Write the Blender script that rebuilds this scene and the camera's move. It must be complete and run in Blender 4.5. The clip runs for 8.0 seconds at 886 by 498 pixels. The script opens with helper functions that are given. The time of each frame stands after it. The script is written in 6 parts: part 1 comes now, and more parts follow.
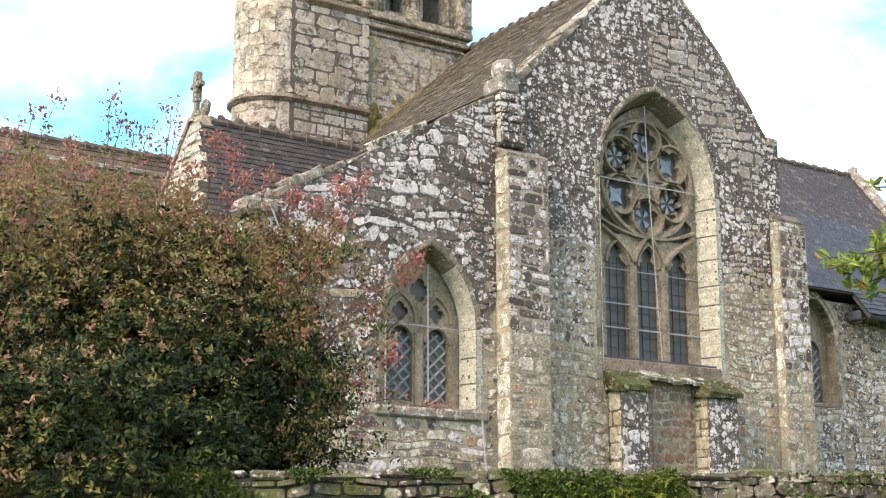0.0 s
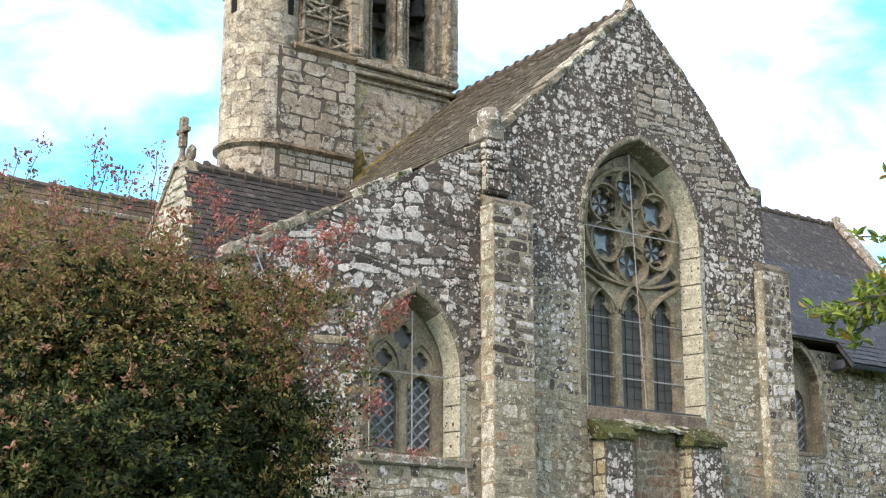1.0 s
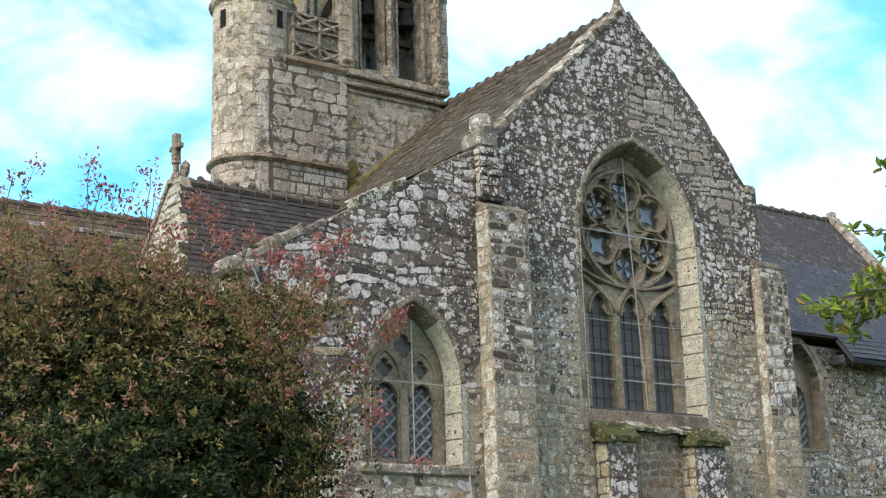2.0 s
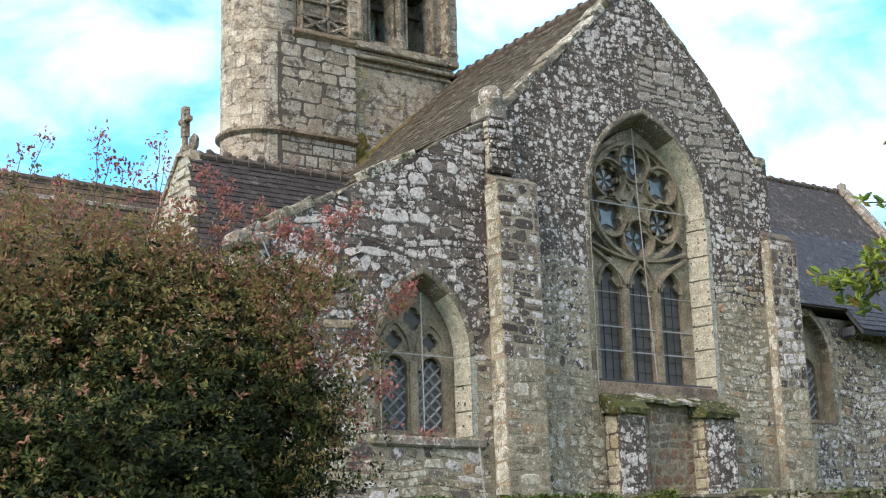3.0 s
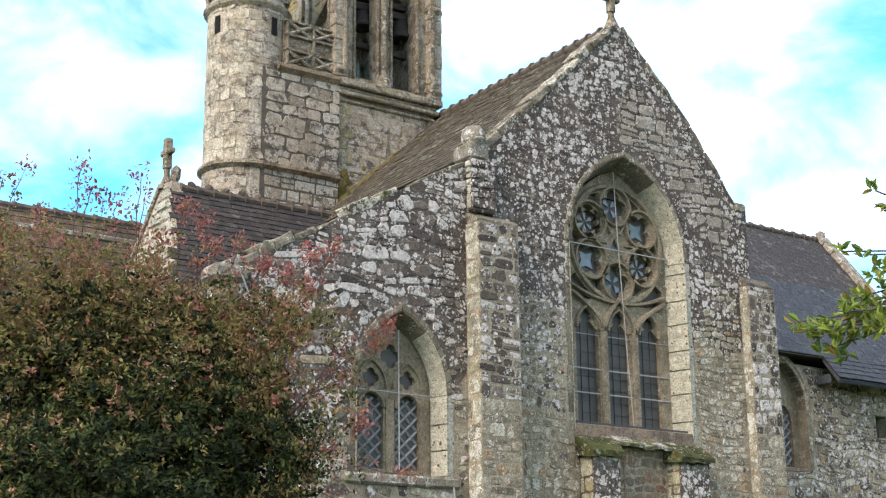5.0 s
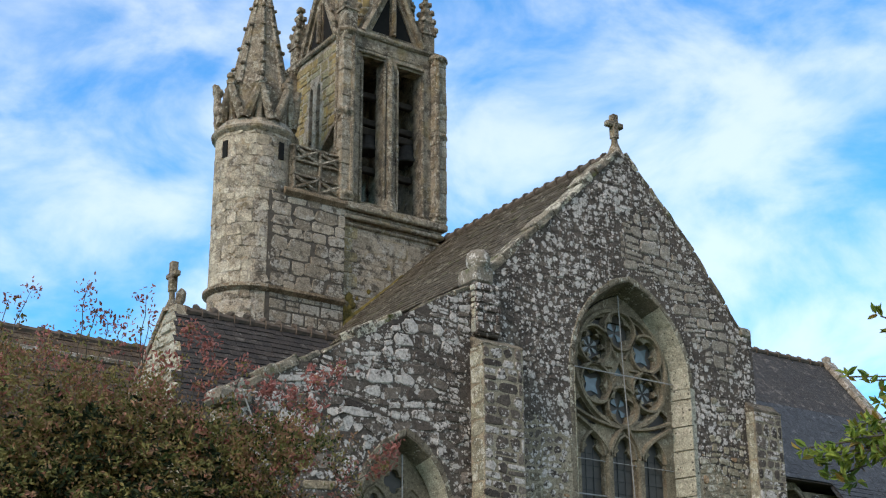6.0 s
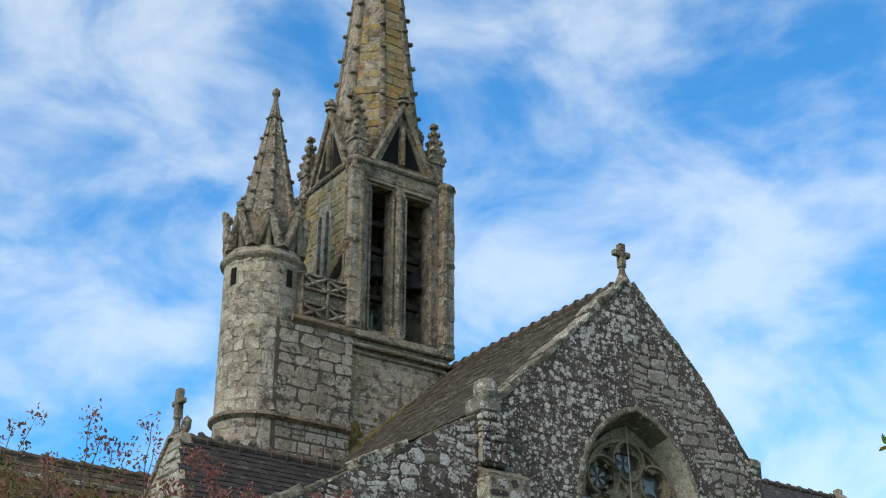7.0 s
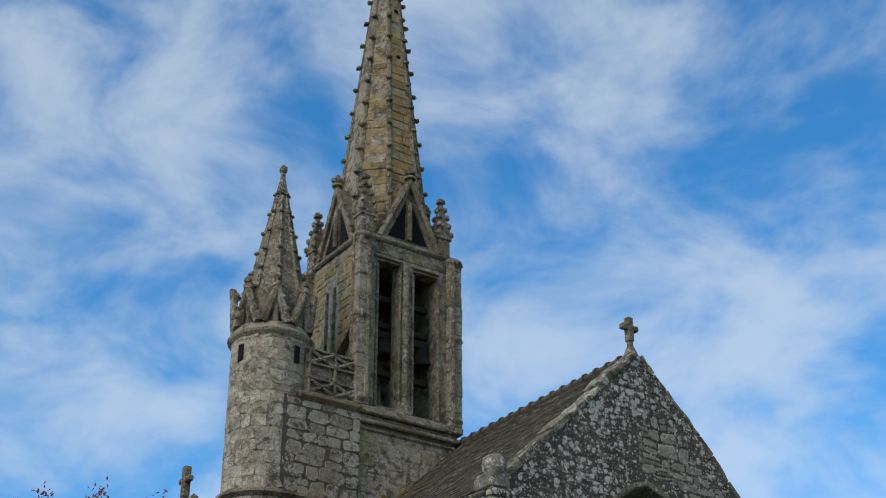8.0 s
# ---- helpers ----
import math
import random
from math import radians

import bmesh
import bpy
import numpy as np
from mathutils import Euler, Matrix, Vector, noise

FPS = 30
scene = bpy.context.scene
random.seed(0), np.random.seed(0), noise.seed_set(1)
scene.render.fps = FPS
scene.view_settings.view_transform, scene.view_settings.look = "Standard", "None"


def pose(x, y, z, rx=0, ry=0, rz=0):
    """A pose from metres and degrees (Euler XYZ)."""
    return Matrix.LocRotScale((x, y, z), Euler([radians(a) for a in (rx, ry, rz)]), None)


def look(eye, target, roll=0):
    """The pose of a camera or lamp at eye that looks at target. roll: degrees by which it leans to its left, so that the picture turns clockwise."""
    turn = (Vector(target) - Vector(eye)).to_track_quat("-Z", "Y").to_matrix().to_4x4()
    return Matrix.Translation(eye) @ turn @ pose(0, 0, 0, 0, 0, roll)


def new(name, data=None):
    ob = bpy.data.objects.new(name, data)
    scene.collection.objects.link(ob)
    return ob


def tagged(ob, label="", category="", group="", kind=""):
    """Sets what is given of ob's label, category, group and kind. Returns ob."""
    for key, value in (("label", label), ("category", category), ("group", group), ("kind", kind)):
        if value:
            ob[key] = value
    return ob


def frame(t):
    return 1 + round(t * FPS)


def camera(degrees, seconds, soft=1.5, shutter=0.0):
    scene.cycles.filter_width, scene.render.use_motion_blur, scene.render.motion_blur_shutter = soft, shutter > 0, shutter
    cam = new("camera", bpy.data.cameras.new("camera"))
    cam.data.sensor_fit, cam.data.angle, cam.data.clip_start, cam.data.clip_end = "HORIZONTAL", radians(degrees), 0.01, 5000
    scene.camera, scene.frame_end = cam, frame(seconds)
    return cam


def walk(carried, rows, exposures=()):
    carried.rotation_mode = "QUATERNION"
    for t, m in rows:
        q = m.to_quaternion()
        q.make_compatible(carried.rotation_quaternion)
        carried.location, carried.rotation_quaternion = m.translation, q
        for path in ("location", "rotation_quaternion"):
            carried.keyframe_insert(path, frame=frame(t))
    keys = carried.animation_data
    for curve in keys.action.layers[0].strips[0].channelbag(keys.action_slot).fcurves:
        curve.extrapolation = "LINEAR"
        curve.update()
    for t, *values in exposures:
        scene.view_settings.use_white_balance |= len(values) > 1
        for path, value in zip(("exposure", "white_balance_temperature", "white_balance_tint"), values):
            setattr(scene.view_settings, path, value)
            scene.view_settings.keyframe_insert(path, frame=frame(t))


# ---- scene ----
cam = camera(34.8, 8.0, soft=1.2)
EYE = (0.0, 0.0, 1.6)
# seconds, yaw, pitch, roll of a camera held in one place
PATH = [
    (0.0, -33.78, 12.54, 0.06),
    (0.5, -34.10, 13.11, -0.03),
    (1.0, -34.41, 14.44, 0.26),
    (1.2, -34.47, 14.70, 0.20),
    (2.3, -34.39, 14.65, -2.21),
    (2.5, -34.17, 14.23, -2.13),
    (3.0, -34.14, 13.66, -1.67),
    (3.5, -33.87, 12.54, -1.92),
    (4.0, -33.87, 12.15, -2.62),
    (4.2, -34.24, 12.97, -1.47),
    (5.3, -35.08, 16.10, -0.62),
    (5.5, -35.10, 17.00, -0.69),
    (6.0, -34.85, 20.21, -0.22),
    (6.5, -34.64, 22.74, 0.40),
    (7.0, -34.52, 25.40, 0.19),
    (7.5, -34.45, 27.42, -0.04),
    (8.0, -34.19, 28.43, -0.06),
]


def held(yaw, pitch, roll):
    y, p = radians(yaw), radians(pitch)
    ahead = Vector((-math.sin(y) * math.cos(p), math.cos(y) * math.cos(p), math.sin(p)))
    return look(EYE, Vector(EYE) + ahead, roll)


walk(cam, [(t, held(a, b, c)) for t, a, b, c in PATH],
     exposures=[(0.0, 1.58, 7800, 25), (1.0, 1.31, 7650, 22), (2.5, 0.98, 7300, 21), (3.5, 1.25, 7500, 23), (4.2, 1.48, 7700, 25), (5.5, 0.75, 7350, 20), (6.0, 0.4, 7300, 19), (6.5, 0.2, 7150, 16), (7.0, 0.14, 7050, 15), (7.5, 0.0, 6950, 15), (8.0, -0.3, 6850, 15)])

# ---- daylight: broken cloud, soft low sun from the west ----
SUN_TO = Vector((-0.78, -0.2, 0.6)).normalized()
sun = new("sun", bpy.data.lights.new("sun", "SUN"))
sun.data.energy, sun.data.angle, sun.data.color = 2.1, radians(28), (1.0, 0.93, 0.84)
sun.matrix_world = look((0, 0, 40), Vector((0, 0, 40)) - SUN_TO)
world = bpy.data.worlds.new("sky")
scene.world = world
world.use_nodes = True
wn, wl = world.node_tree.nodes, world.node_tree.links
wn.clear()
sky = wn.new("ShaderNodeTexSky")
sky.sky_type, sky.sun_disc = "NISHITA", False
sky.sun_elevation = math.asin(SUN_TO.z)
sky.sun_rotation = math.atan2(SUN_TO.x, SUN_TO.y)
sky.air_density, sky.dust_density, sky.ozone_density = 1.0, 0.6, 2.0
tc = wn.new("ShaderNodeTexCoord")
mp = wn.new("ShaderNodeMapping")
mp.inputs["Scale"].default_value = (1.0, 1.0, 1.7)
mp.inputs["Location"].default_value = (0.62, 0.25, 0.4)
n1 = wn.new("ShaderNodeTexNoise")
n1.inputs["Scale"].default_value, n1.inputs["Detail"].default_value, n1.inputs["Roughness"].default_value = 7.5, 8.0, 0.55
n1.inputs["Distortion"].default_value = 0.35
cr = wn.new("ShaderNodeValToRGB")
cr.color_ramp.elements[0].position, cr.color_ramp.elements[1].position = 0.345, 0.705
cr.color_ramp.elements[1].color = (0.55, 0.55, 0.55, 1)
cr.color_ramp.interpolation = "EASE"
mixc = wn.new("ShaderNodeMix")
mixc.data_type = "RGBA"
mixc.inputs[7].default_value = (8.8, 10.3, 10.9, 1)
deep = wn.new("ShaderNodeMix")
deep.data_type, deep.blend_type = "RGBA", "MULTIPLY"
deep.inputs[0].default_value = 1.0
deep.inputs[7].default_value = (0.45, 1.72, 2.45, 1)
bg = wn.new("ShaderNodeBackground")
bg.inputs["Strength"].default_value = 0.1
wout = wn.new("ShaderNodeOutputWorld")
wl.new(tc.outputs["Generated"], mp.inputs["Vector"])
wl.new(mp.outputs["Vector"], n1.inputs["Vector"])
# the sky clears towards the north-west
sep = wn.new("ShaderNodeVectorMath")
sep.operation = "DOT_PRODUCT"
sep.inputs[1].default_value = (0.829, -0.559, 0.2)
low_sky = wn.new("ShaderNodeMath")
low_sky.operation, low_sky.use_clamp = "MULTIPLY_ADD", False
low_sky.inputs[1].default_value, low_sky.inputs[2].default_value = 0.22, -0.002
both = wn.new("ShaderNodeMath")
both.operation = "ADD"
wl.new(tc.outputs["Generated"], sep.inputs[0])
wl.new(sep.outputs["Value"], low_sky.inputs[0])
wl.new(n1.outputs["Fac"], both.inputs[0])
# and high up the cloud thickens towards the north-west
lean, high, veil, all_cloud = (wn.new("ShaderNodeVectorMath"), wn.new("ShaderNodeMath"), wn.new("ShaderNodeMath"), wn.new("ShaderNodeMath"))
lean.operation = "DOT_PRODUCT"
lean.inputs[1].default_value = (-1.24, 0.84, 0.0)
height = wn.new("ShaderNodeSeparateXYZ")
high.operation, high.inputs[1].default_value = "SUBTRACT", 0.28
veil.operation, all_cloud.operation = "MULTIPLY", "ADD"
wl.new(tc.outputs["Generated"], lean.inputs[0])
wl.new(tc.outputs["Generated"], height.inputs[0])
wl.new(height.outputs["Z"], high.inputs[0])
wl.new(lean.outputs["Value"], veil.inputs[0])
wl.new(high.outputs[0], veil.inputs[1])
wl.new(veil.outputs[0], all_cloud.inputs[0])
# a broad cloud bank added to the south, out of view, whitens the light
bank, behind_view = wn.new("ShaderNodeVectorMath"), wn.new("ShaderNodeMath")
bank.operation = "DOT_PRODUCT"
bank.inputs[1].default_value = (-0.28, -0.415, 0.0)
behind_view.operation = "MAXIMUM"
behind_view.inputs[1].default_value = -0.12
edge = wn.new("ShaderNodeMath")
edge.operation = "ADD"
wl.new(tc.outputs["Generated"], bank.inputs[0])
wl.new(bank.outputs["Value"], behind_view.inputs[0])
sum_ = wn.new("ShaderNodeMath")
sum_.operation, sum_.inputs[1].default_value = "ADD", 0.12
wl.new(behind_view.outputs[0], sum_.inputs[0])
wl.new(low_sky.outputs[0], edge.inputs[0])
wl.new(sum_.outputs[0], edge.inputs[1])
wl.new(edge.outputs[0], all_cloud.inputs[1])
wl.new(all_cloud.outputs[0], both.inputs[1])
wl.new(both.outputs[0], cr.inputs["Fac"])
wl.new(cr.outputs["Color"], mixc.inputs[0])
wl.new(sky.outputs["Color"], deep.inputs[6])
wl.new(deep.outputs[2], mixc.inputs[6])
wl.new(mixc.outputs[2], bg.inputs["Color"])
wl.new(bg.outputs["Background"], wout.inputs["Surface"])


# ---- materials ----
def ramp(nt, fac, stops):
    r = nt.nodes.new("ShaderNodeValToRGB")
    els = r.color_ramp.elements
    while len(els) < len(stops):
        els.new(0.5)
    for e, (p, c) in zip(els, stops):
        e.position, e.color = p, (*c, 1) if len(c) == 3 else c
    nt.links.new(fac, r.inputs["Fac"])
    return r.outputs["Color"]


def noise_tex(nt, vec, scale, detail=4.0, rough=0.55):
    n = nt.nodes.new("ShaderNodeTexNoise")
    n.inputs["Scale"].default_value, n.inputs["Detail"].default_value, n.inputs["Roughness"].default_value = scale, detail, rough
    nt.links.new(vec, n.inputs["Vector"])
    return n.outputs["Fac"]


def mix(nt, fac, a, b, how="MIX"):
    m = nt.nodes.new("ShaderNodeMix")
    m.data_type, m.blend_type = "RGBA", how
    for sock, v in ((m.inputs[0], fac), (m.inputs[6], a), (m.inputs[7], b)):
        if isinstance(v, bpy.types.NodeSocket):
            nt.links.new(v, sock)
        elif isinstance(v, tuple):
            sock.default_value = (*v, 1)
        else:
            sock.default_value = v
    return m.outputs[2]


def maths(nt, op, a, b=0.0):
    m = nt.nodes.new("ShaderNodeMath")
    m.operation, m.use_clamp = op, False
    for sock, v in zip(m.inputs, (a, b)):
        if isinstance(v, bpy.types.NodeSocket):
            nt.links.new(v, sock)
        else:
            sock.default_value = v
    return m.outputs[0]


def base_mat(name, rough=0.9):
    m = bpy.data.materials.new(name)
    m.use_nodes = True
    nt = m.node_tree
    b = nt.nodes["Principled BSDF"]
    b.inputs["Roughness"].default_value = rough
    b.inputs["Specular IOR Level"].default_value = 0.25
    g = nt.nodes.new("ShaderNodeNewGeometry")
    return m, nt, b, g


def bump(nt, b, height, strength, dist):
    bp = nt.nodes.new("ShaderNodeBump")
    bp.inputs["Strength"].default_value, bp.inputs["Distance"].default_value = strength, dist
    nt.links.new(height, bp.inputs["Height"])
    nt.links.new(bp.outputs["Normal"], b.inputs["Normal"])


def spots(nt, pos, scale, size, wobble=0.5):
    """Rounded blotches of uneven size with ragged rims: positive inside, negative outside."""
    n = nt.nodes.new("ShaderNodeTexNoise")
    n.inputs["Scale"].default_value, n.inputs["Detail"].default_value = scale * 1.9, 4.0
    nt.links.new(pos, n.inputs["Vector"])
    push = nt.nodes.new("ShaderNodeVectorMath")
    push.operation = "MULTIPLY_ADD"
    push.inputs[1].default_value = (wobble / scale,) * 3
    nt.links.new(n.outputs["Color"], push.inputs[0])
    nt.links.new(pos, push.inputs[2])
    v = nt.nodes.new("ShaderNodeTexVoronoi")
    v.inputs["Scale"].default_value = scale
    nt.links.new(push.outputs[0], v.inputs["Vector"])
    odd = nt.nodes.new("ShaderNodeSeparateColor")
    nt.links.new(v.outputs["Color"], odd.inputs[0])
    return maths(nt, "SUBTRACT", maths(nt, "MULTIPLY", odd.outputs[0], size), v.outputs["Distance"])


def stone_mat(name, tones, lichen=0.3, white=(0.62, 0.55, 0.47), moss=0.0, pieces=True, lichen_scale=5.0, single=False, ochre=0.0, spread=0.2, relief=0.03, patch=0.0, blobs=0.0, blob_scale=6.0, pits=0.0, crust=0.0):
    """Weathered stone: tones by piece, fine grain, pale lichen, round blotches, dark pits and crust, some moss."""
    m, nt, b, g = base_mat(name)
    pos = g.outputs["Position"]
    if single:
        oi = nt.nodes.new("ShaderNodeObjectInfo")
        rnd = oi.outputs["Random"]
    else:
        rnd = g.outputs["Random Per Island"]
    n = len(tones)
    if pieces:
        base = ramp(nt, rnd, [(i / max(1, n - 1), c) for i, c in enumerate(tones)])
    else:
        base = ramp(nt, noise_tex(nt, pos, 1.3, 3), [(0.3 + 0.4 * i / max(1, n - 1), c) for i, c in enumerate(tones)])
    grain = noise_tex(nt, pos, 30.0, 5, 0.7)
    mid = noise_tex(nt, pos, 7.0, 5, 0.65)
    wide = noise_tex(nt, pos, 0.75, 3, 0.6)
    base = mix(nt, 0.8, base, ramp(nt, grain, [(0.3, (0.15, 0.145, 0.14)), (0.7, (0.82, 0.81, 0.79))]), "OVERLAY")
    base = mix(nt, 0.6, base, ramp(nt, mid, [(0.3, (0.26, 0.255, 0.25)), (0.7, (0.76, 0.755, 0.75))]), "OVERLAY")
    if crust:
        cs = maths(nt, "ADD", noise_tex(nt, pos, 3.2, 6, 0.72), maths(nt, "MULTIPLY", maths(nt, "SUBTRACT", wide, 0.5), 0.5))
        f = ramp(nt, cs, [(0.5, (0, 0, 0)), (0.58, (crust, crust, crust))])
        base = mix(nt, f, base, (0.048, 0.037, 0.028))
    if ochre:
        och = noise_tex(nt, pos, 2.2, 4, 0.6)
        f = ramp(nt, och, [(0.52, (0, 0, 0)), (0.66, (ochre, ochre, ochre))])
        base = mix(nt, f, base, (0.35, 0.235, 0.085))
    body = noise_tex(nt, pos, 15.0, 5, 0.7)
    dim = tuple(0.5 * c for c in white)
    pale = mix(nt, ramp(nt, body, [(0.36, (1, 1, 1)), (0.6, (0, 0, 0))]), white, dim)
    if lichen:
        big = noise_tex(nt, pos, lichen_scale, 3, 0.55)
        odd = maths(nt, "FRACT", maths(nt, "MULTIPLY", rnd, 17.31))
        big = maths(nt, "ADD", big, maths(nt, "MULTIPLY", maths(nt, "SUBTRACT", odd, 0.5), spread))
        fine = noise_tex(nt, pos, lichen_scale * 4.0, 5, 0.7)
        s = maths(nt, "ADD", big, maths(nt, "MULTIPLY", maths(nt, "SUBTRACT", fine, 0.5), 0.7))
        if patch:
            s = maths(nt, "ADD", s, maths(nt, "MULTIPLY", maths(nt, "SUBTRACT", wide, 0.5), patch))
        e = 0.73 - 0.36 * lichen
        f = ramp(nt, s, [(e - 0.03, (0, 0, 0)), (e + 0.06, (0.85, 0.85, 0.85))])
        base = mix(nt, f, base, pale)
    if blobs:
        s = spots(nt, pos, blob_scale, blobs)
        s = maths(nt, "ADD", s, maths(nt, "MULTIPLY", maths(nt, "SUBTRACT", wide, 0.5), patch))
        s = maths(nt, "ADD", s, maths(nt, "MULTIPLY", maths(nt, "SUBTRACT", grain, 0.5), 0.5))
        f = ramp(nt, s, [(0.0, (0, 0, 0)), (0.07, (0.92, 0.92, 0.92))])
        base = mix(nt, f, base, pale)
        s = maths(nt, "ADD", spots(nt, pos, blob_scale * 2.3, blobs * 0.95), maths(nt, "MULTIPLY", maths(nt, "SUBTRACT", mid, 0.5), patch * 1.5))
        f = ramp(nt, s, [(0.0, (0, 0, 0)), (0.1, (0.8, 0.8, 0.8))])
        base = mix(nt, f, base, pale)
    if pits:
        f = ramp(nt, maths(nt, "ADD", spots(nt, pos, 9.0, pits, 0.25), maths(nt, "MULTIPLY", maths(nt, "SUBTRACT", wide, 0.5), 0.6)), [(0.0, (0, 0, 0)), (0.04, (0.9, 0.9, 0.9))])
        base = mix(nt, f, base, (0.06, 0.05, 0.038))
    if moss:
        ms = noise_tex(nt, pos, 2.6, 5, 0.65)
        f = ramp(nt, ms, [(0.62 - 0.25 * moss, (0, 0, 0)), (0.72 - 0.2 * moss, (0.9, 0.9, 0.9))])
        base = mix(nt, f, base, (0.075, 0.08, 0.02))
    nt.links.new(base, b.inputs["Base Color"])
    bump(nt, b, maths(nt, "ADD", maths(nt, "MULTIPLY", grain, 0.5), mid), 0.9, relief)
    return m


def plain_mat(name, tones, scale=8.0, rough=0.7, metal=0.0, bumpy=0.15):
    m, nt, b, g = base_mat(name, rough)
    b.inputs["Metallic"].default_value = metal
    n = noise_tex(nt, g.outputs["Position"], scale, 5, 0.6)
    nt.links.new(ramp(nt, n, [(0.3 + 0.4 * i / max(1, len(tones) - 1), c) for i, c in enumerate(tones)]), b.inputs["Base Color"])
    bump(nt, b, n, bumpy, 0.01)
    return m


def leaf_mat(name, tones, rough=0.45, through_light=0.25):
    m, nt, b, g = base_mat(name, rough)
    c = ramp(nt, g.outputs["Random Per Island"], [(i / max(1, len(tones) - 1), t) for i, t in enumerate(tones)])
    v = noise_tex(nt, g.outputs["Position"], 2.5, 3)
    c = mix(nt, 0.5, c, ramp(nt, v, [(0.3, (0.3, 0.3, 0.3)), (0.7, (0.7, 0.7, 0.7))]), "OVERLAY")
    nt.links.new(c, b.inputs["Base Color"])
    b.inputs["Specular IOR Level"].default_value = 0.18
    tr = nt.nodes.new("ShaderNodeBsdfTranslucent")
    nt.links.new(c, tr.inputs["Color"])
    mx = nt.nodes.new("ShaderNodeMixShader")
    mx.inputs[0].default_value = through_light
    nt.links.new(b.outputs[0], mx.inputs[1])
    nt.links.new(tr.outputs[0], mx.inputs[2])
    nt.links.new(mx.outputs[0], nt.nodes["Material Output"].inputs["Surface"])
    return m


DARK = [(0.056, 0.042, 0.034), (0.1, 0.075, 0.06), (0.07, 0.053, 0.043), (0.13, 0.099, 0.079), (0.082, 0.062, 0.05), (0.165, 0.127, 0.101), (0.11, 0.084, 0.067), (0.2, 0.155, 0.123)]
TAN = [(0.185, 0.145, 0.096), (0.275, 0.218, 0.147), (0.15, 0.117, 0.08), (0.315, 0.254, 0.173), (0.31, 0.172, 0.09), (0.23, 0.183, 0.124), (0.35, 0.285, 0.196), (0.17, 0.134, 0.092), (0.27, 0.212, 0.137)]
PALE = [(0.33, 0.307, 0.24), (0.4, 0.376, 0.3), (0.3, 0.278, 0.22), (0.44, 0.415, 0.338), (0.35, 0.32, 0.24)]
GREY = [(0.25, 0.195, 0.14), (0.37, 0.296, 0.218), (0.3, 0.237, 0.173), (0.43, 0.348, 0.26), (0.21, 0.161, 0.114), (0.39, 0.313, 0.231)]
LICHEN = (0.68, 0.58, 0.505)
M_DARK = stone_mat("lichened_rubble", DARK, 0.3, white=LICHEN, lichen_scale=5.5, patch=0.6, spread=0.3, blobs=0.6, blob_scale=6.5)
M_AISLE = stone_mat("pale_lichened_rubble", DARK, 0.52, white=LICHEN, lichen_scale=4.5, patch=0.5, spread=0.42, blobs=0.35, blob_scale=5.0)
M_AISLE1 = stone_mat("pale_lichened_block", DARK, 0.52, white=LICHEN, single=True, lichen_scale=4.5, patch=0.5, spread=0.42, blobs=0.35, blob_scale=5.0)
M_JOINT = stone_mat("dark_joint", [(0.058, 0.044, 0.036), (0.09, 0.069, 0.055), (0.13, 0.1, 0.08)], 0.1, white=(0.6, 0.515, 0.445), patch=0.6, pieces=False, lichen_scale=5.5, blobs=0.54, blob_scale=6.5)
M_TAN = stone_mat("tan_rubble", TAN, 0.38, white=(0.6, 0.52, 0.41), lichen_scale=9, patch=0.4, spread=0.3, blobs=0.34, blob_scale=10.0, crust=0.35)
M_TAN1 = stone_mat("tan_rubble_block", TAN, 0.38, white=(0.6, 0.52, 0.41), lichen_scale=9, single=True, patch=0.4, spread=0.3, blobs=0.34, blob_scale=10.0, crust=0.35)
M_MORTAR = stone_mat("lime_mortar", [(0.18, 0.143, 0.1), (0.26, 0.21, 0.147), (0.33, 0.272, 0.194)], 0.2, white=(0.5, 0.42, 0.31), pieces=False)
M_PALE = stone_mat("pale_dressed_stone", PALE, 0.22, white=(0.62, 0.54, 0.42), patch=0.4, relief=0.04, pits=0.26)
M_GREY = stone_mat("grey_ashlar", GREY, 0.4, white=(0.52, 0.44, 0.35), patch=0.8, crust=0.75, blobs=0.3, blob_scale=5.0, relief=0.05)
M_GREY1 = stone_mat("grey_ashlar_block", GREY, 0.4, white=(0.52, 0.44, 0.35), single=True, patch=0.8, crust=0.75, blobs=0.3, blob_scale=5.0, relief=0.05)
M_SUNLIT1 = stone_mat("sunlit_cream_ashlar_block", [(0.36, 0.296, 0.215), (0.46, 0.386, 0.285), (0.3, 0.242, 0.172), (0.5, 0.425, 0.32), (0.4, 0.33, 0.24)], 0.25, white=(0.56, 0.48, 0.37), single=True, patch=0.5, crust=0.5, relief=0.04, pits=0.12)
M_TOWER = stone_mat("tower_stone", GREY, 0.36, white=(0.5, 0.42, 0.33), pieces=False, ochre=0.4, relief=0.08, patch=0.6, crust=0.7)
M_CARVED = stone_mat("carved_stone", [(0.14, 0.107, 0.073), (0.26, 0.204, 0.143), (0.38, 0.304, 0.218)], 0.44, white=(0.6, 0.51, 0.39), pieces=False, lichen_scale=9, ochre=0.35, relief=0.14, patch=0.5, crust=0.55, blobs=0.3, blob_scale=9.0)
M_BAND = stone_mat("russet_string_course", [(0.17, 0.115, 0.07), (0.27, 0.19, 0.12), (0.34, 0.25, 0.165)], 0.3, white=(0.5, 0.42, 0.32), pieces=False, lichen_scale=9, relief=0.1, crust=0.5)
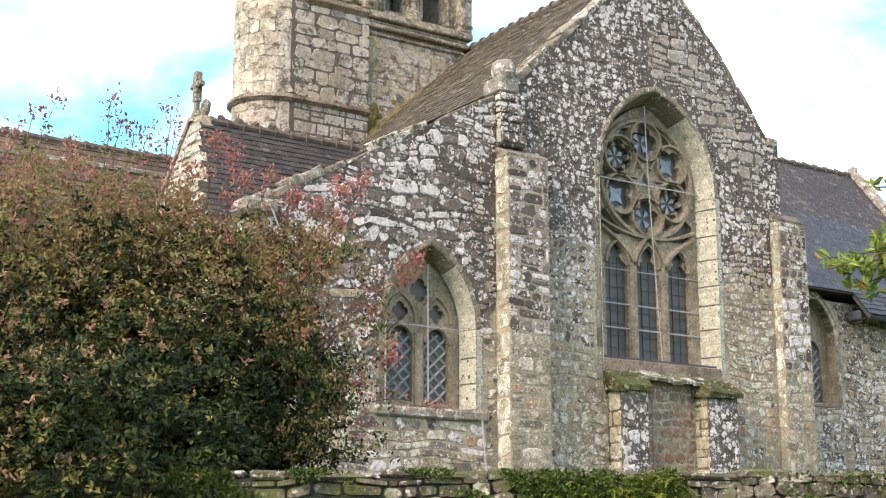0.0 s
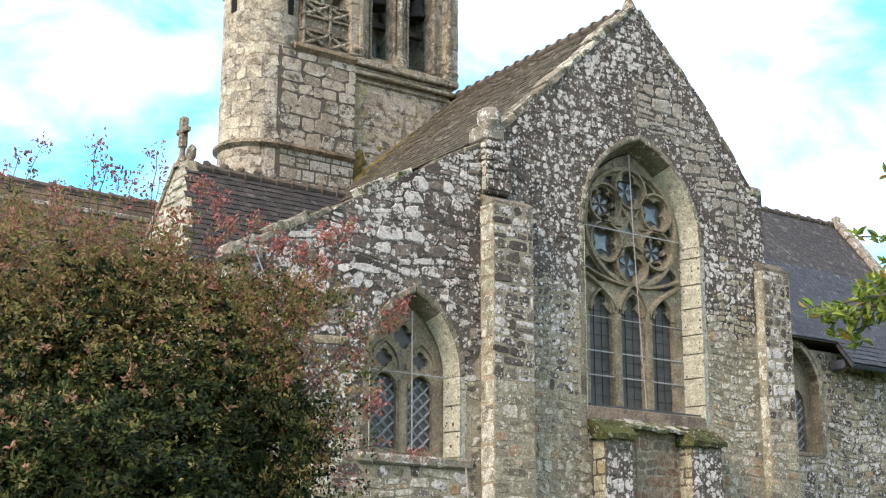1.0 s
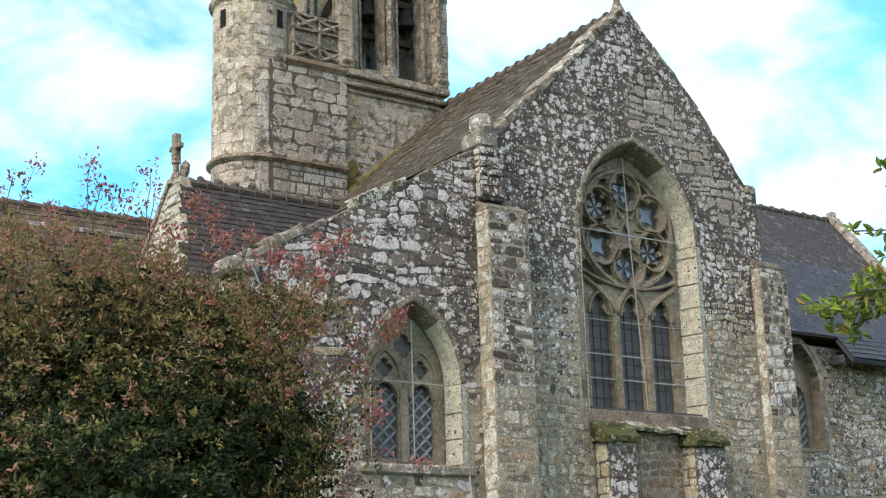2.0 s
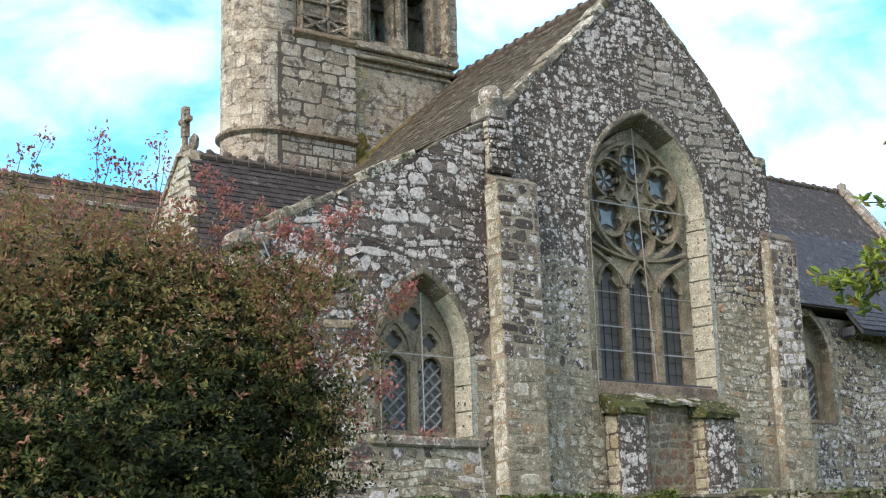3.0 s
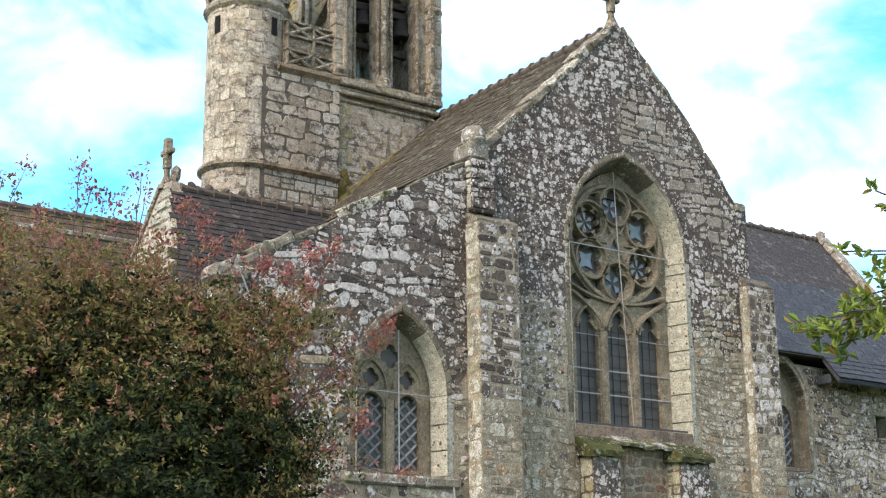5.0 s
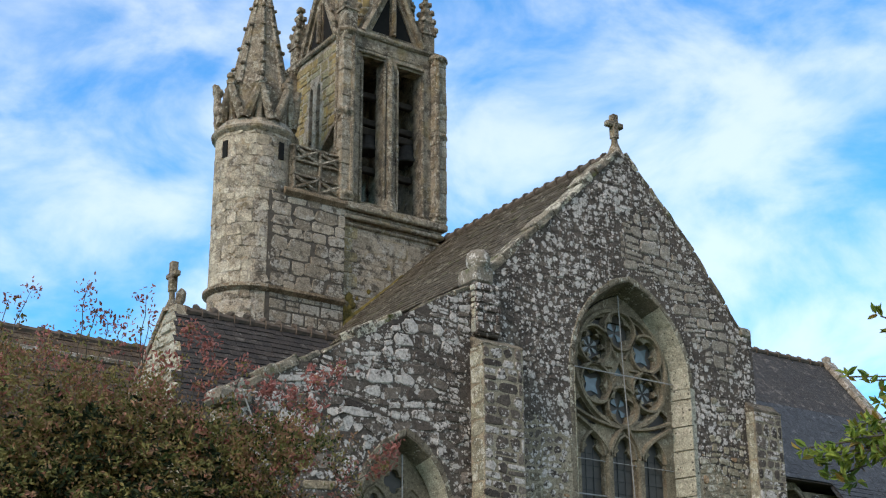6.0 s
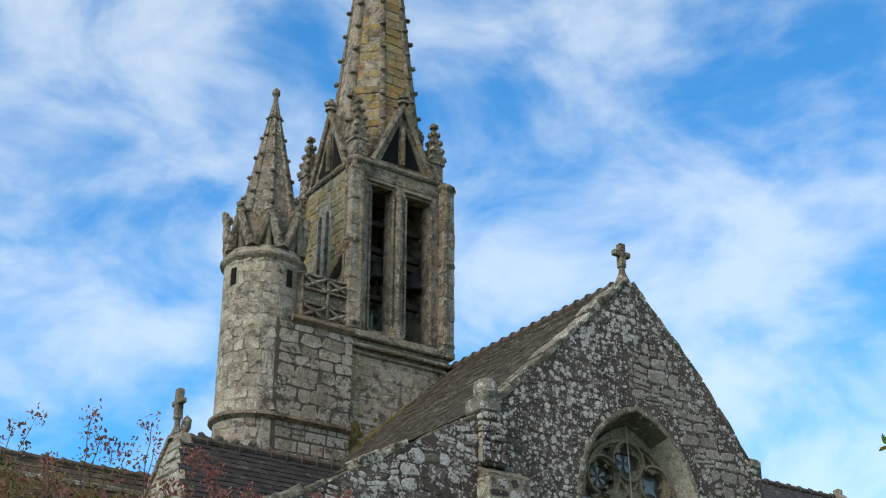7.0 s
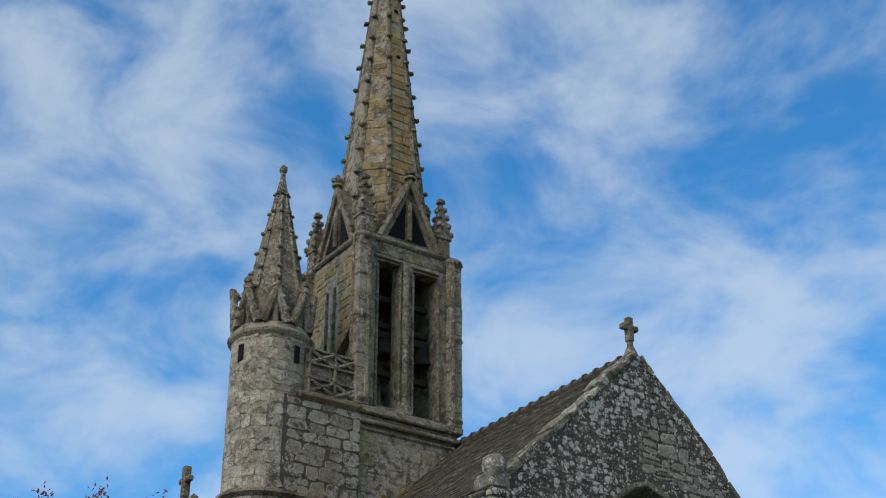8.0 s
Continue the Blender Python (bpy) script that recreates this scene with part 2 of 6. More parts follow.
M_SPIRE = stone_mat("spire_stone", [(0.25, 0.16, 0.062), (0.34, 0.222, 0.086), (0.2, 0.138, 0.066), (0.36, 0.255, 0.12)], 0.25, white=(0.42, 0.37, 0.27), ochre=0.7, crust=0.6)
M_TRACERY = stone_mat("tracery_stone", [(0.155, 0.12, 0.08), (0.215, 0.168, 0.113), (0.27, 0.213, 0.145)], 0.1, white=(0.42, 0.35, 0.25), pieces=False)
M_COPING = stone_mat("coping_stone", [(0.11, 0.09, 0.068), (0.18, 0.15, 0.115), (0.25, 0.21, 0.165)], 0.4, moss=0.2)
M_GARDEN = stone_mat("garden_wall_stone", [(0.07, 0.056, 0.04), (0.13, 0.106, 0.076), (0.095, 0.076, 0.055), (0.19, 0.157, 0.115)], 0.3, white=(0.5, 0.43, 0.34), moss=0.7, patch=0.5, blobs=0.36, blob_scale=11.0, crust=0.7, relief=0.05)
M_GARDEN1 = stone_mat("garden_wall_block", [(0.07, 0.056, 0.04), (0.13, 0.106, 0.076), (0.095, 0.076, 0.055), (0.19, 0.157, 0.115)], 0.3, white=(0.5, 0.43, 0.34), moss=0.7, single=True, patch=0.5, blobs=0.36, blob_scale=11.0, crust=0.7, relief=0.05)
M_GAP = plain_mat("weathered_joint", [(0.07, 0.055, 0.042), (0.12, 0.096, 0.073)], 9, 1.0, bumpy=0.6)
M_DEEP = plain_mat("earthy_joint", [(0.02, 0.018, 0.012), (0.05, 0.045, 0.028)], 9, 1.0, bumpy=0.6)
M_BRICKRED = stone_mat("red_brown_infill", [(0.16, 0.09, 0.058), (0.22, 0.115, 0.07), (0.17, 0.122, 0.085), (0.21, 0.15, 0.102), (0.13, 0.1, 0.075)], 0.16, white=(0.4, 0.33, 0.25))
M_SILL = stone_mat("red_brown_sill", [(0.16, 0.105, 0.072), (0.22, 0.155, 0.11), (0.13, 0.095, 0.07)], 0.15, white=(0.42, 0.35, 0.27), pieces=False)
M_MOSSY = stone_mat("mossy_slab", [(0.09, 0.08, 0.055), (0.15, 0.13, 0.09), (0.2, 0.18, 0.13)], 0.42, moss=0.7)
M_OCHREPALE = stone_mat("ochre_pier_stone", [(0.28, 0.25, 0.165), (0.33, 0.302, 0.21), (0.25, 0.215, 0.13), (0.31, 0.286, 0.212)], 0.35, crust=0.5, white=(0.56, 0.51, 0.38), ochre=0.25, patch=0.4, blobs=0.25, blob_scale=10.0)
M_OCHRE = stone_mat("ochre_lichened_block", [(0.2, 0.15, 0.065), (0.28, 0.2, 0.08), (0.17, 0.14, 0.08), (0.3, 0.26, 0.15)], 0.25, white=(0.46, 0.42, 0.3), ochre=0.8)
M_YELLOWMOSS = plain_mat("yellow_green_moss", [(0.05, 0.042, 0.014), (0.13, 0.092, 0.024), (0.2, 0.132, 0.034)], 7, 1.0, bumpy=0.9)
M_SLATE = stone_mat("blue_slate", [(0.05, 0.054, 0.06), (0.058, 0.063, 0.07), (0.047, 0.05, 0.056), (0.064, 0.07, 0.077)], 0.02, white=(0.2, 0.2, 0.19))
M_SLATEBROWN = stone_mat("lichened_slate", [(0.047, 0.043, 0.041), (0.057, 0.05, 0.046), (0.052, 0.048, 0.046), (0.062, 0.054, 0.048)], 0.16, white=(0.2, 0.17, 0.14), blobs=0.2, patch=0.4)
M_SLATEOLD = stone_mat("mossy_slate", [(0.07, 0.053, 0.036), (0.085, 0.066, 0.045), (0.06, 0.046, 0.032), (0.1, 0.08, 0.055)], 0.22, white=(0.3, 0.255, 0.18), moss=0.15, lichen_scale=7, patch=0.5, blobs=0.24, blob_scale=7.0)
M_LEFTROOF = stone_mat("lichened_roof_tile", [(0.06, 0.043, 0.032), (0.085, 0.058, 0.04), (0.05, 0.038, 0.03)], 0.2, white=(0.2, 0.16, 0.11), ochre=0.25)
M_RIDGE = plain_mat("clay_ridge_tile", [(0.07, 0.058, 0.046), (0.15, 0.105, 0.075)], 6, 0.9)
M_MOSS = stone_mat("moss", [(0.03, 0.03, 0.01), (0.06, 0.058, 0.018), (0.1, 0.092, 0.035)], 0.3, white=(0.5, 0.47, 0.36), pieces=False, lichen_scale=9, moss=0.6, relief=0.1)
M_IVY = leaf_mat("ivy_leaf", [(0.025, 0.045, 0.009), (0.055, 0.085, 0.016), (0.1, 0.13, 0.024), (0.035, 0.058, 0.012)], 0.6, 0.15)
M_IRON = plain_mat("weathered_iron", [(0.24, 0.22, 0.2), (0.36, 0.335, 0.31)], 20, 0.8, 0.0)
M_BRONZE = plain_mat("dark_bronze", [(0.026, 0.022, 0.018), (0.05, 0.043, 0.036)], 9, 0.75, 0.2)
# near-black tone for plates that stand in for unlit hollows
M_HOLLOW_SHADE = plain_mat("hollow_shade", [(0.008, 0.007, 0.006), (0.014, 0.012, 0.01)], 9, 1.0)
M_TIMBER = plain_mat("old_oak", [(0.035, 0.027, 0.02), (0.07, 0.055, 0.042)], 12, 0.9)
M_BARK = plain_mat("bark", [(0.05, 0.04, 0.03), (0.12, 0.1, 0.08)], 18, 0.9)
# dark copy of the bush leaf, toned down to imitate shade
M_BUSHSHADE = leaf_mat("shaded_bush_leaf", [(0.007, 0.012, 0.003), (0.012, 0.02, 0.005), (0.009, 0.015, 0.004), (0.022, 0.032, 0.008)], 0.75, 0.05)
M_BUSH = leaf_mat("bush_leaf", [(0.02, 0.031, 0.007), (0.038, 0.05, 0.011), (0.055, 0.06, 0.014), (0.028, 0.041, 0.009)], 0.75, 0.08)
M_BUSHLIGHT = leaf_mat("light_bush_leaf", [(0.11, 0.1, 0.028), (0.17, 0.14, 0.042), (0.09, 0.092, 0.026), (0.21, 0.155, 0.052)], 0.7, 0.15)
M_YOUNG = leaf_mat("olive_young_leaf", [(0.2, 0.165, 0.057), (0.24, 0.19, 0.07), (0.165, 0.17, 0.053), (0.35, 0.18, 0.105), (0.25, 0.19, 0.07), (0.15, 0.15, 0.045)], 0.7, 0.4)
M_BRONZE_LEAF = leaf_mat("bronze_leaf", [(0.2, 0.112, 0.05), (0.27, 0.137, 0.075), (0.162, 0.106, 0.045), (0.32, 0.137, 0.094), (0.237, 0.156, 0.069)], 0.6, 0.15)
M_RED = leaf_mat("red_leaf", [(0.26, 0.08, 0.062), (0.4, 0.15, 0.125), (0.28, 0.1, 0.07), (0.46, 0.2, 0.17), (0.22, 0.09, 0.06)], 0.6, 0.35)
M_LAUREL = leaf_mat("laurel_leaf", [(0.08, 0.13, 0.025), (0.16, 0.22, 0.04), (0.33, 0.36, 0.07), (0.1, 0.15, 0.03), (0.24, 0.28, 0.05), (0.12, 0.17, 0.03), (0.36, 0.2, 0.05)], 0.3, 0.4)
M_FERN = leaf_mat("fern_leaf", [(0.07, 0.11, 0.018), (0.13, 0.17, 0.026), (0.21, 0.22, 0.036), (0.22, 0.18, 0.04), (0.06, 0.09, 0.018)])
M_GRASS = plain_mat("grass", [(0.03, 0.05, 0.012), (0.06, 0.085, 0.02)], 3, 0.95, bumpy=0.8)
M_ROAD = plain_mat("asphalt", [(0.04, 0.04, 0.04), (0.06, 0.06, 0.058)], 30, 0.9, bumpy=0.4)


def glass_mat(name, tint, rough=0.12):
    m, nt, b, g = base_mat(name, rough)
    n = noise_tex(nt, g.outputs["Position"], 3.5, 3)
    nt.links.new(ramp(nt, n, [(0.3, tuple(0.6 * c for c in tint)), (0.7, tint)]), b.inputs["Base Color"])
    b.inputs["Specular IOR Level"].default_value = 0.6
    bump(nt, b, noise_tex(nt, g.outputs["Position"], 7.0, 2), 0.25, 0.02)
    return m


M_GLASS = glass_mat("old_leaded_glass", (0.075, 0.062, 0.05), 0.6)
M_GLASSBLUE = glass_mat("pale_blue_glass", (0.15, 0.21, 0.225), 0.2)
M_MESH = plain_mat("wire_guard", [(0.05, 0.048, 0.045), (0.08, 0.078, 0.074)], 20, 0.7)
M_LEAD = plain_mat("lead_came", [(0.15, 0.145, 0.14), (0.24, 0.235, 0.225)], 20, 0.6)
M_PALEGLASS = glass_mat("pale_star_glass", (0.28, 0.29, 0.28), 0.3)
M_WHITE = plain_mat("white_enamel", [(0.75, 0.75, 0.75), (0.8, 0.8, 0.8)], 5, 0.35, bumpy=0.02)
M_REDSIGN = plain_mat("red_enamel", [(0.5, 0.02, 0.035), (0.58, 0.03, 0.05)], 5, 0.35, bumpy=0.02)
M_BLACK = plain_mat("black_enamel", [(0.02, 0.02, 0.022), (0.03, 0.03, 0.03)], 5, 0.4, bumpy=0.02)
M_STEEL = plain_mat("galvanised_steel", [(0.3, 0.31, 0.32), (0.42, 0.43, 0.44)], 9, 0.45, 0.7)


# ---- builders ----
def part(name, bm, material, parent=None, label=""):
    """A bmesh as one mesh object, in world coordinates, under a thing or a part."""
    bmesh.ops.recalc_face_normals(bm, faces=bm.faces)
    me = bpy.data.meshes.new(name)
    bm.to_mesh(me)
    bm.free()
    me.materials.append(material)
    ob = new(name, me)
    if parent:
        under(ob, parent)
    return tagged(ob, label)


def under(ob, parent):
    ob.parent = parent
    ob.matrix_parent_inverse = parent.matrix_basis.inverted() if parent.type == "EMPTY" else Matrix()


def raw(name, verts, faces, material, parent=None, label=""):
    me = bpy.data.meshes.new(name)
    me.from_pydata([tuple(v) for v in verts], [], faces)
    me.materials.append(material)
    ob = new(name, me)
    if parent:
        under(ob, parent)
    return tagged(ob, label)


def thing(name, place, label, category, group="", kind=""):
    ob = new(name)
    ob.empty_display_size = 0.3
    ob.matrix_basis = Matrix.Translation(place)
    return tagged(ob, label, category, group, kind)


def box(bm, x0, x1, y0, y1, z0, z1, bevel=0.0):
    m = Matrix.Translation(((x0 + x1) / 2, (y0 + y1) / 2, (z0 + z1) / 2)) @ Matrix.Diagonal((x1 - x0, y1 - y0, z1 - z0, 1))
    made = bmesh.ops.create_cube(bm, size=1, matrix=m)["verts"]
    if bevel:
        edges = {e for v in made for e in v.link_edges}
        bmesh.ops.bevel(bm, geom=list(edges), offset=bevel, segments=1, affect="EDGES")
    return bm


def boxed(*a, bevel=0.0):
    return box(bmesh.new(), *a, bevel=bevel)


def lathe(bm, profile, cx, cy, n=32, turn=0.0):
    rings = [[bm.verts.new((cx + r * math.cos(turn + 2 * math.pi * i / n), cy + r * math.sin(turn + 2 * math.pi * i / n), z)) for i in range(n)] for r, z in profile]
    for a, b in zip(rings, rings[1:]):
        for i in range(n):
            bm.faces.new((a[i], a[(i + 1) % n], b[(i + 1) % n], b[i]))
    bm.faces.new(rings[0][::-1])
    bm.faces.new(rings[-1])
    return bm


def tube(bm, pts, r, sides=6, r1=None):
    """A round bar along points, tapering to r1."""
    pts = [Vector(p) for p in pts]
    rings = []
    for i, p in enumerate(pts):
        d = (pts[min(i + 1, len(pts) - 1)] - pts[max(i - 1, 0)]).normalized()
        a = d.orthogonal().normalized() if abs(d.z) > 0.9 else d.cross(Vector((0, 0, 1))).normalized()
        b = d.cross(a)
        rr = r + ((r1 if r1 is not None else r) - r) * i / max(1, len(pts) - 1)
        rings.append([bm.verts.new(p + rr * (math.cos(2 * math.pi * k / sides) * a + math.sin(2 * math.pi * k / sides) * b)) for k in range(sides)])
    for a, b in zip(rings, rings[1:]):
        for k in range(sides):
            bm.faces.new((a[k], a[(k + 1) % sides], b[(k + 1) % sides], b[k]))
    bm.faces.new(rings[0][::-1])
    bm.faces.new(rings[-1])
    return bm


def blob(bm, p, r, seed=0, squash=(1, 1, 1)):
    made = bmesh.ops.create_icosphere(bm, subdivisions=1, radius=r)["verts"]
    for v in made:
        k = 1 + 0.35 * noise.noise(v.co * (1.5 / r) + Vector((seed, seed * 0.7, 0)))
        v.co = Vector((v.co.x * squash[0], v.co.y * squash[1], v.co.z * squash[2])) * k + Vector(p)
    return bm


def front(y0):
    """Wall plane that faces -y."""
    return lambda u, v, d=0.0: Vector((u, y0 - d, v))


def west(x0):
    """Wall plane that faces -x; u is y."""
    return lambda u, v, d=0.0: Vector((x0 - d, u, v))


def warped(plane, k=1.0):
    """Lets the courses of a wall wander."""
    def at(u, v, d=0.0):
        return plane(u + k * 0.05 * noise.noise(Vector((u * 1.3, v * 1.1, 7.0))), v + k * 0.14 * noise.noise(Vector((u * 0.8, v * 0.9, 3.0))) + k * 0.05 * noise.noise(Vector((u * 3.1, v * 2.3, 1.0))), d)
    return at


def arch(cx, a, z0, spring, rise, n=12):
    """Closed outline of a pointed opening."""
    r = (a * a + rise * rise) / (2 * a)
    top = math.asin(min(1, rise / r)) if r >= rise else math.pi / 2
    right = [(cx + a - r + r * math.cos(top * i / n), spring + r * math.sin(top * i / n)) for i in range(n + 1)]
    left = [(2 * cx - x, z) for x, z in right[-2::-1]]
    return [(cx - a, z0), (cx + a, z0)] + right + left


def foil(cx, cz, r, lobes=4, turn=0.0, n=7):
    """Outline of a foiled eye."""
    pts = []
    for k in range(lobes):
        c = turn + 2 * math.pi * k / lobes
        ox, oz = cx + 0.52 * r * math.cos(c), cz + 0.52 * r * math.sin(c)
        for i in range(n):
            b = c - 1.75 + 3.5 * i / (n - 1)
            pts.append((ox + 0.46 * r * math.cos(b), oz + 0.46 * r * math.sin(b)))
    return pts


def panel(outer, holes, plane, thick):
    """A slab with openings through it: front at the plane, back thick behind it."""
    bm = bmesh.new()
    edges = []
    for loop in (outer, *holes):
        vs = [bm.verts.new(plane(u, v)) for u, v in loop]
        edges += [bm.edges.new((vs[i], vs[(i + 1) % len(vs)])) for i in range(len(vs))]
    faces = [g for g in bmesh.ops.triangle_fill(bm, use_beauty=True, edges=edges)["geom"] if isinstance(g, bmesh.types.BMFace)]
    away = plane(0, 0, -thick) - plane(0, 0, 0)
    made = bmesh.ops.extrude_face_region(bm, geom=faces, use_keep_orig=True)["geom"]
    bmesh.ops.translate(bm, verts=[g for g in made if isinstance(g, bmesh.types.BMVert)], vec=away)
    return bm


def inside(poly, u, v):
    hit, n = False, len(poly)
    for i in range(n):
        (x0, y0), (x1, y1) = poly[i], poly[i - 1]
        if (y0 > v) != (y1 > v) and u < (x1 - x0) * (v - y0) / (y1 - y0) + x0:
            hit = not hit
    return hit


def clear(poly, holes, r):
    pts = [(r[0], r[2]), (r[1], r[2]), (r[0], r[3]), (r[1], r[3]), ((r[0] + r[1]) / 2, (r[2] + r[3]) / 2)]
    return all(inside(poly, *p) for p in pts) and not any(inside(h, *p) for h in holes for p in pts)


def courses(u0, u1, v0, v1, h, w, rng):
    """Rows of stones as (u0, u1, v0, v1)."""
    out, v = [], v0
    while v < v1 - 0.03:
        dh = min(rng.uniform(*h), v1 - v)
        u = u0 - rng.uniform(0, w[0] * 0.8)
        while u < u1 - 0.02:
            dw = rng.uniform(*w) * (0.75 + 0.5 * rng.random())
            a, b = max(u, u0), min(u + dw, u1)
            if b - a > 0.05:
                k = rng.random()
                if k < 0.16 and dh > 0.2:
                    s = v + dh * rng.uniform(0.4, 0.6)
                    out += [(a, b, v, s), (a, b, s, v + dh)]
                else:
                    out.append((a, b, v, v + dh))
            u += dw
        v += dh
    return out


def fitted(poly, holes, rects):
    """Keeps the stones inside the outline; at its edges they are split smaller."""
    out = []
    for r in rects:
        if clear(poly, holes, r):
            out.append(r)
        else:
            um, vm = (r[0] + r[1]) / 2, (r[2] + r[3]) / 2
            for q in ((r[0], um, r[2], vm), (um, r[1], r[2], vm), (r[0], um, vm, r[3]), (um, r[1], vm, r[3])):
                if clear(poly, holes, q):
                    out.append(q)
    return out


def one_stone(rng, du, dv, joint, soft, depth):
    """Sixteen points of a rough block round its middle: outer ring, then proud face."""
    a, b = du / 2 - joint, dv / 2 - joint
    c = min(a, b) * soft
    ring = [(-a + c, -b), (a - c, -b), (a, -b + c), (a, b - c), (a - c, b), (-a + c, b), (-a, b - c), (-a, -b + c)]
    j = min(a, b) * 0.26
    ring = [(x + rng.uniform(-j, j) * soft * 2, y + rng.uniform(-j, j) * soft * 2) for x, y in ring]
    k = min(0.035, 0.25 * min(a, b))
    tilt = rng.uniform(-0.25, 0.25) * depth
    inner = [(x * (1 - k / max(a, 1e-3)), y * (1 - k / max(b, 1e-3)), depth + tilt * x / max(a, 1e-3) + rng.uniform(-0.1, 0.1) * depth) for x, y in ring]
    return [(x, y, -0.01) for x, y in ring] + inner


STONE_FACES = [(i, (i + 1) % 8, 8 + (i + 1) % 8, 8 + i) for i in range(8)] + [tuple(range(8, 16))]


def masonry(rects, plane, material, parent, rng, joint=0.012, soft=0.3, depth=(0.012, 0.045), name="rubble", label=""):
    """Stones joined into one mesh."""
    verts, faces = [], []
    for r in rects:
        uc, vc = (r[0] + r[1]) / 2, (r[2] + r[3]) / 2
        base = len(verts)
        verts += [plane(uc + x, vc + y, d) for x, y, d in one_stone(rng, r[1] - r[0], r[3] - r[2], joint, soft, rng.uniform(*depth))]
        faces += [tuple(base + i for i in f) for f in STONE_FACES]
    if verts:
        ob = raw(name, verts, faces, material, parent, label)
        ob["kind"] = "stuff"
        return ob


LATER = []


def single_stones(rects, plane, material, parent, seed, name="stone", joint=0.012, soft=0.3, depth=0.035):
    """Stones that can be told apart, each an object on one of eight shared meshes; laid after all else."""
    LATER.append((rects, plane, material, parent, seed, name, joint, soft, depth))


def lay_single_stones():
    for rects, plane, material, parent, seed, name, joint, soft, depth in LATER:
        rng = random.Random(seed)
        shapes = []
        for k in range(8):
            me = bpy.data.meshes.new(name)
            me.from_pydata([(x, y, d) for x, y, d in one_stone(rng, 1.0, 1.0, 0.022, soft, depth)], [], STONE_FACES)
            me.materials.append(material)
            shapes.append(me)
        for r in rects:
            uc, vc, e = (r[0] + r[1]) / 2, (r[2] + r[3]) / 2, 0.02
            ax = (plane(uc + e, vc, 0) - plane(uc - e, vc, 0)).normalized()
            az = (plane(uc, vc, e) - plane(uc, vc, 0)).normalized()
            ay = (plane(uc, vc + e, 0) - plane(uc, vc - e, 0)).normalized()
            ob = new(name, shapes[rng.randrange(8)])
            p = plane((r[0] + r[1]) / 2, (r[2] + r[3]) / 2, 0)
            su, sv = r[1] - r[0], r[3] - r[2]
            m = Matrix.Identity(4)
            for i in range(3):
                m[i][0], m[i][1], m[i][2], m[i][3] = ax[i] * su, ay[i] * sv, az[i] * rng.uniform(0.6, 1.3), p[i]
            ob.parent = parent
            ob.matrix_parent_inverse = parent.matrix_basis.inverted() if parent.type == "EMPTY" else Matrix()
            ob.matrix_basis = m


def roof_plane(a, b, c):
    """u metres from a towards b along the eave, v metres up towards c, d off the slope."""
    a, b, c = Vector(a), Vector(b), Vector(c)
    eu, ev = (b - a).normalized(), (c - a).normalized()
    en = eu.cross(ev).normalized()
    if en.z < 0:
        en = -en
    return lambda u, v, d=0.0: a + eu * u + ev * v + en * d


def slates(plane, width, length, material, parent, rng, w=0.24, h=0.2, keep=None, proud=(0.018, 0.036)):
    """Overlapping slates in rows, each with its own lip."""
    verts, faces = [], []
    v, row = 0.0, 0
    while v < length - 0.05:
        u = -(row % 2) * w / 2
        while u < width:
            dw = w * rng.uniform(0.85, 1.15)
            a, b = max(u, 0) + 0.004, min(u + dw, width) - 0.004
            if b - a > 0.04 and (keep is None or keep((a + b) / 2, v)):
                k = len(verts)
                lip, s = rng.uniform(*proud), rng.uniform(-0.012, 0.012)
                verts += [plane(a, v + s, 0), plane(b, v + s, 0), plane(a, v + s, lip), plane(b, v + s, lip), plane(a, v + h + 0.03, 0.008), plane(b, v + h + 0.03, 0.008)]
                faces += [(k, k + 1, k + 3, k + 2), (k + 2, k + 3, k + 5, k + 4), (k, k + 2, k + 4), (k + 1, k + 5, k + 3)]
            u += dw
        v += h
        row += 1
    ob = raw("slating", verts, faces, material, parent)
    ob["kind"] = "stuff"
    return ob


def single_slates(plane, u0, u1, v0, v1, material, parent, seed, w=0.26, h=0.2):
    """Slates that can be told apart, each an object on one of six shared meshes; laid after all else."""
    SLATES.append((plane, u0, u1, v0, v1, material, parent, seed, w, h))


SLATES = []


def lay_single_slates():
    for plane, u0, u1, v0, v1, material, parent, seed, w, h in SLATES:
        rng = random.Random(seed)
        shapes = []
        for k in range(6):
            a, lip = w / 2 * rng.uniform(0.94, 0.99), rng.uniform(0.01, 0.018)
            me = bpy.data.meshes.new("slate")
            me.from_pydata([(-a, 0, 0), (a, 0, 0), (-a, 0, lip), (a, 0, lip), (-a, h + 0.03, 0.01), (a, h + 0.03, 0.01)], [], [(0, 1, 3, 2), (2, 3, 5, 4), (0, 2, 4), (1, 5, 3)])
            me.materials.append(material)
            shapes.append(me)
        o = plane(0, 0, 0)
        ax, ay, az = plane(1, 0, 0) - o, plane(0, 1, 0) - o, plane(0, 0, 1) - o
        row, v = 0, v0
        while v < v1 - 0.01:
            u = u0 + (row % 2) * w / 2
            while u < u1:
                ob = new("slate", shapes[rng.randrange(6)])
                p = plane(u + w / 2, v + rng.uniform(-0.012, 0.012), 0)
                m = Matrix.Identity(4)
                for i in range(3):
                    m[i][0], m[i][1], m[i][2], m[i][3] = ax[i], ay[i], az[i], p[i]
                ob.parent = parent
                ob.matrix_basis = m
                u += w
            v += h
            row += 1


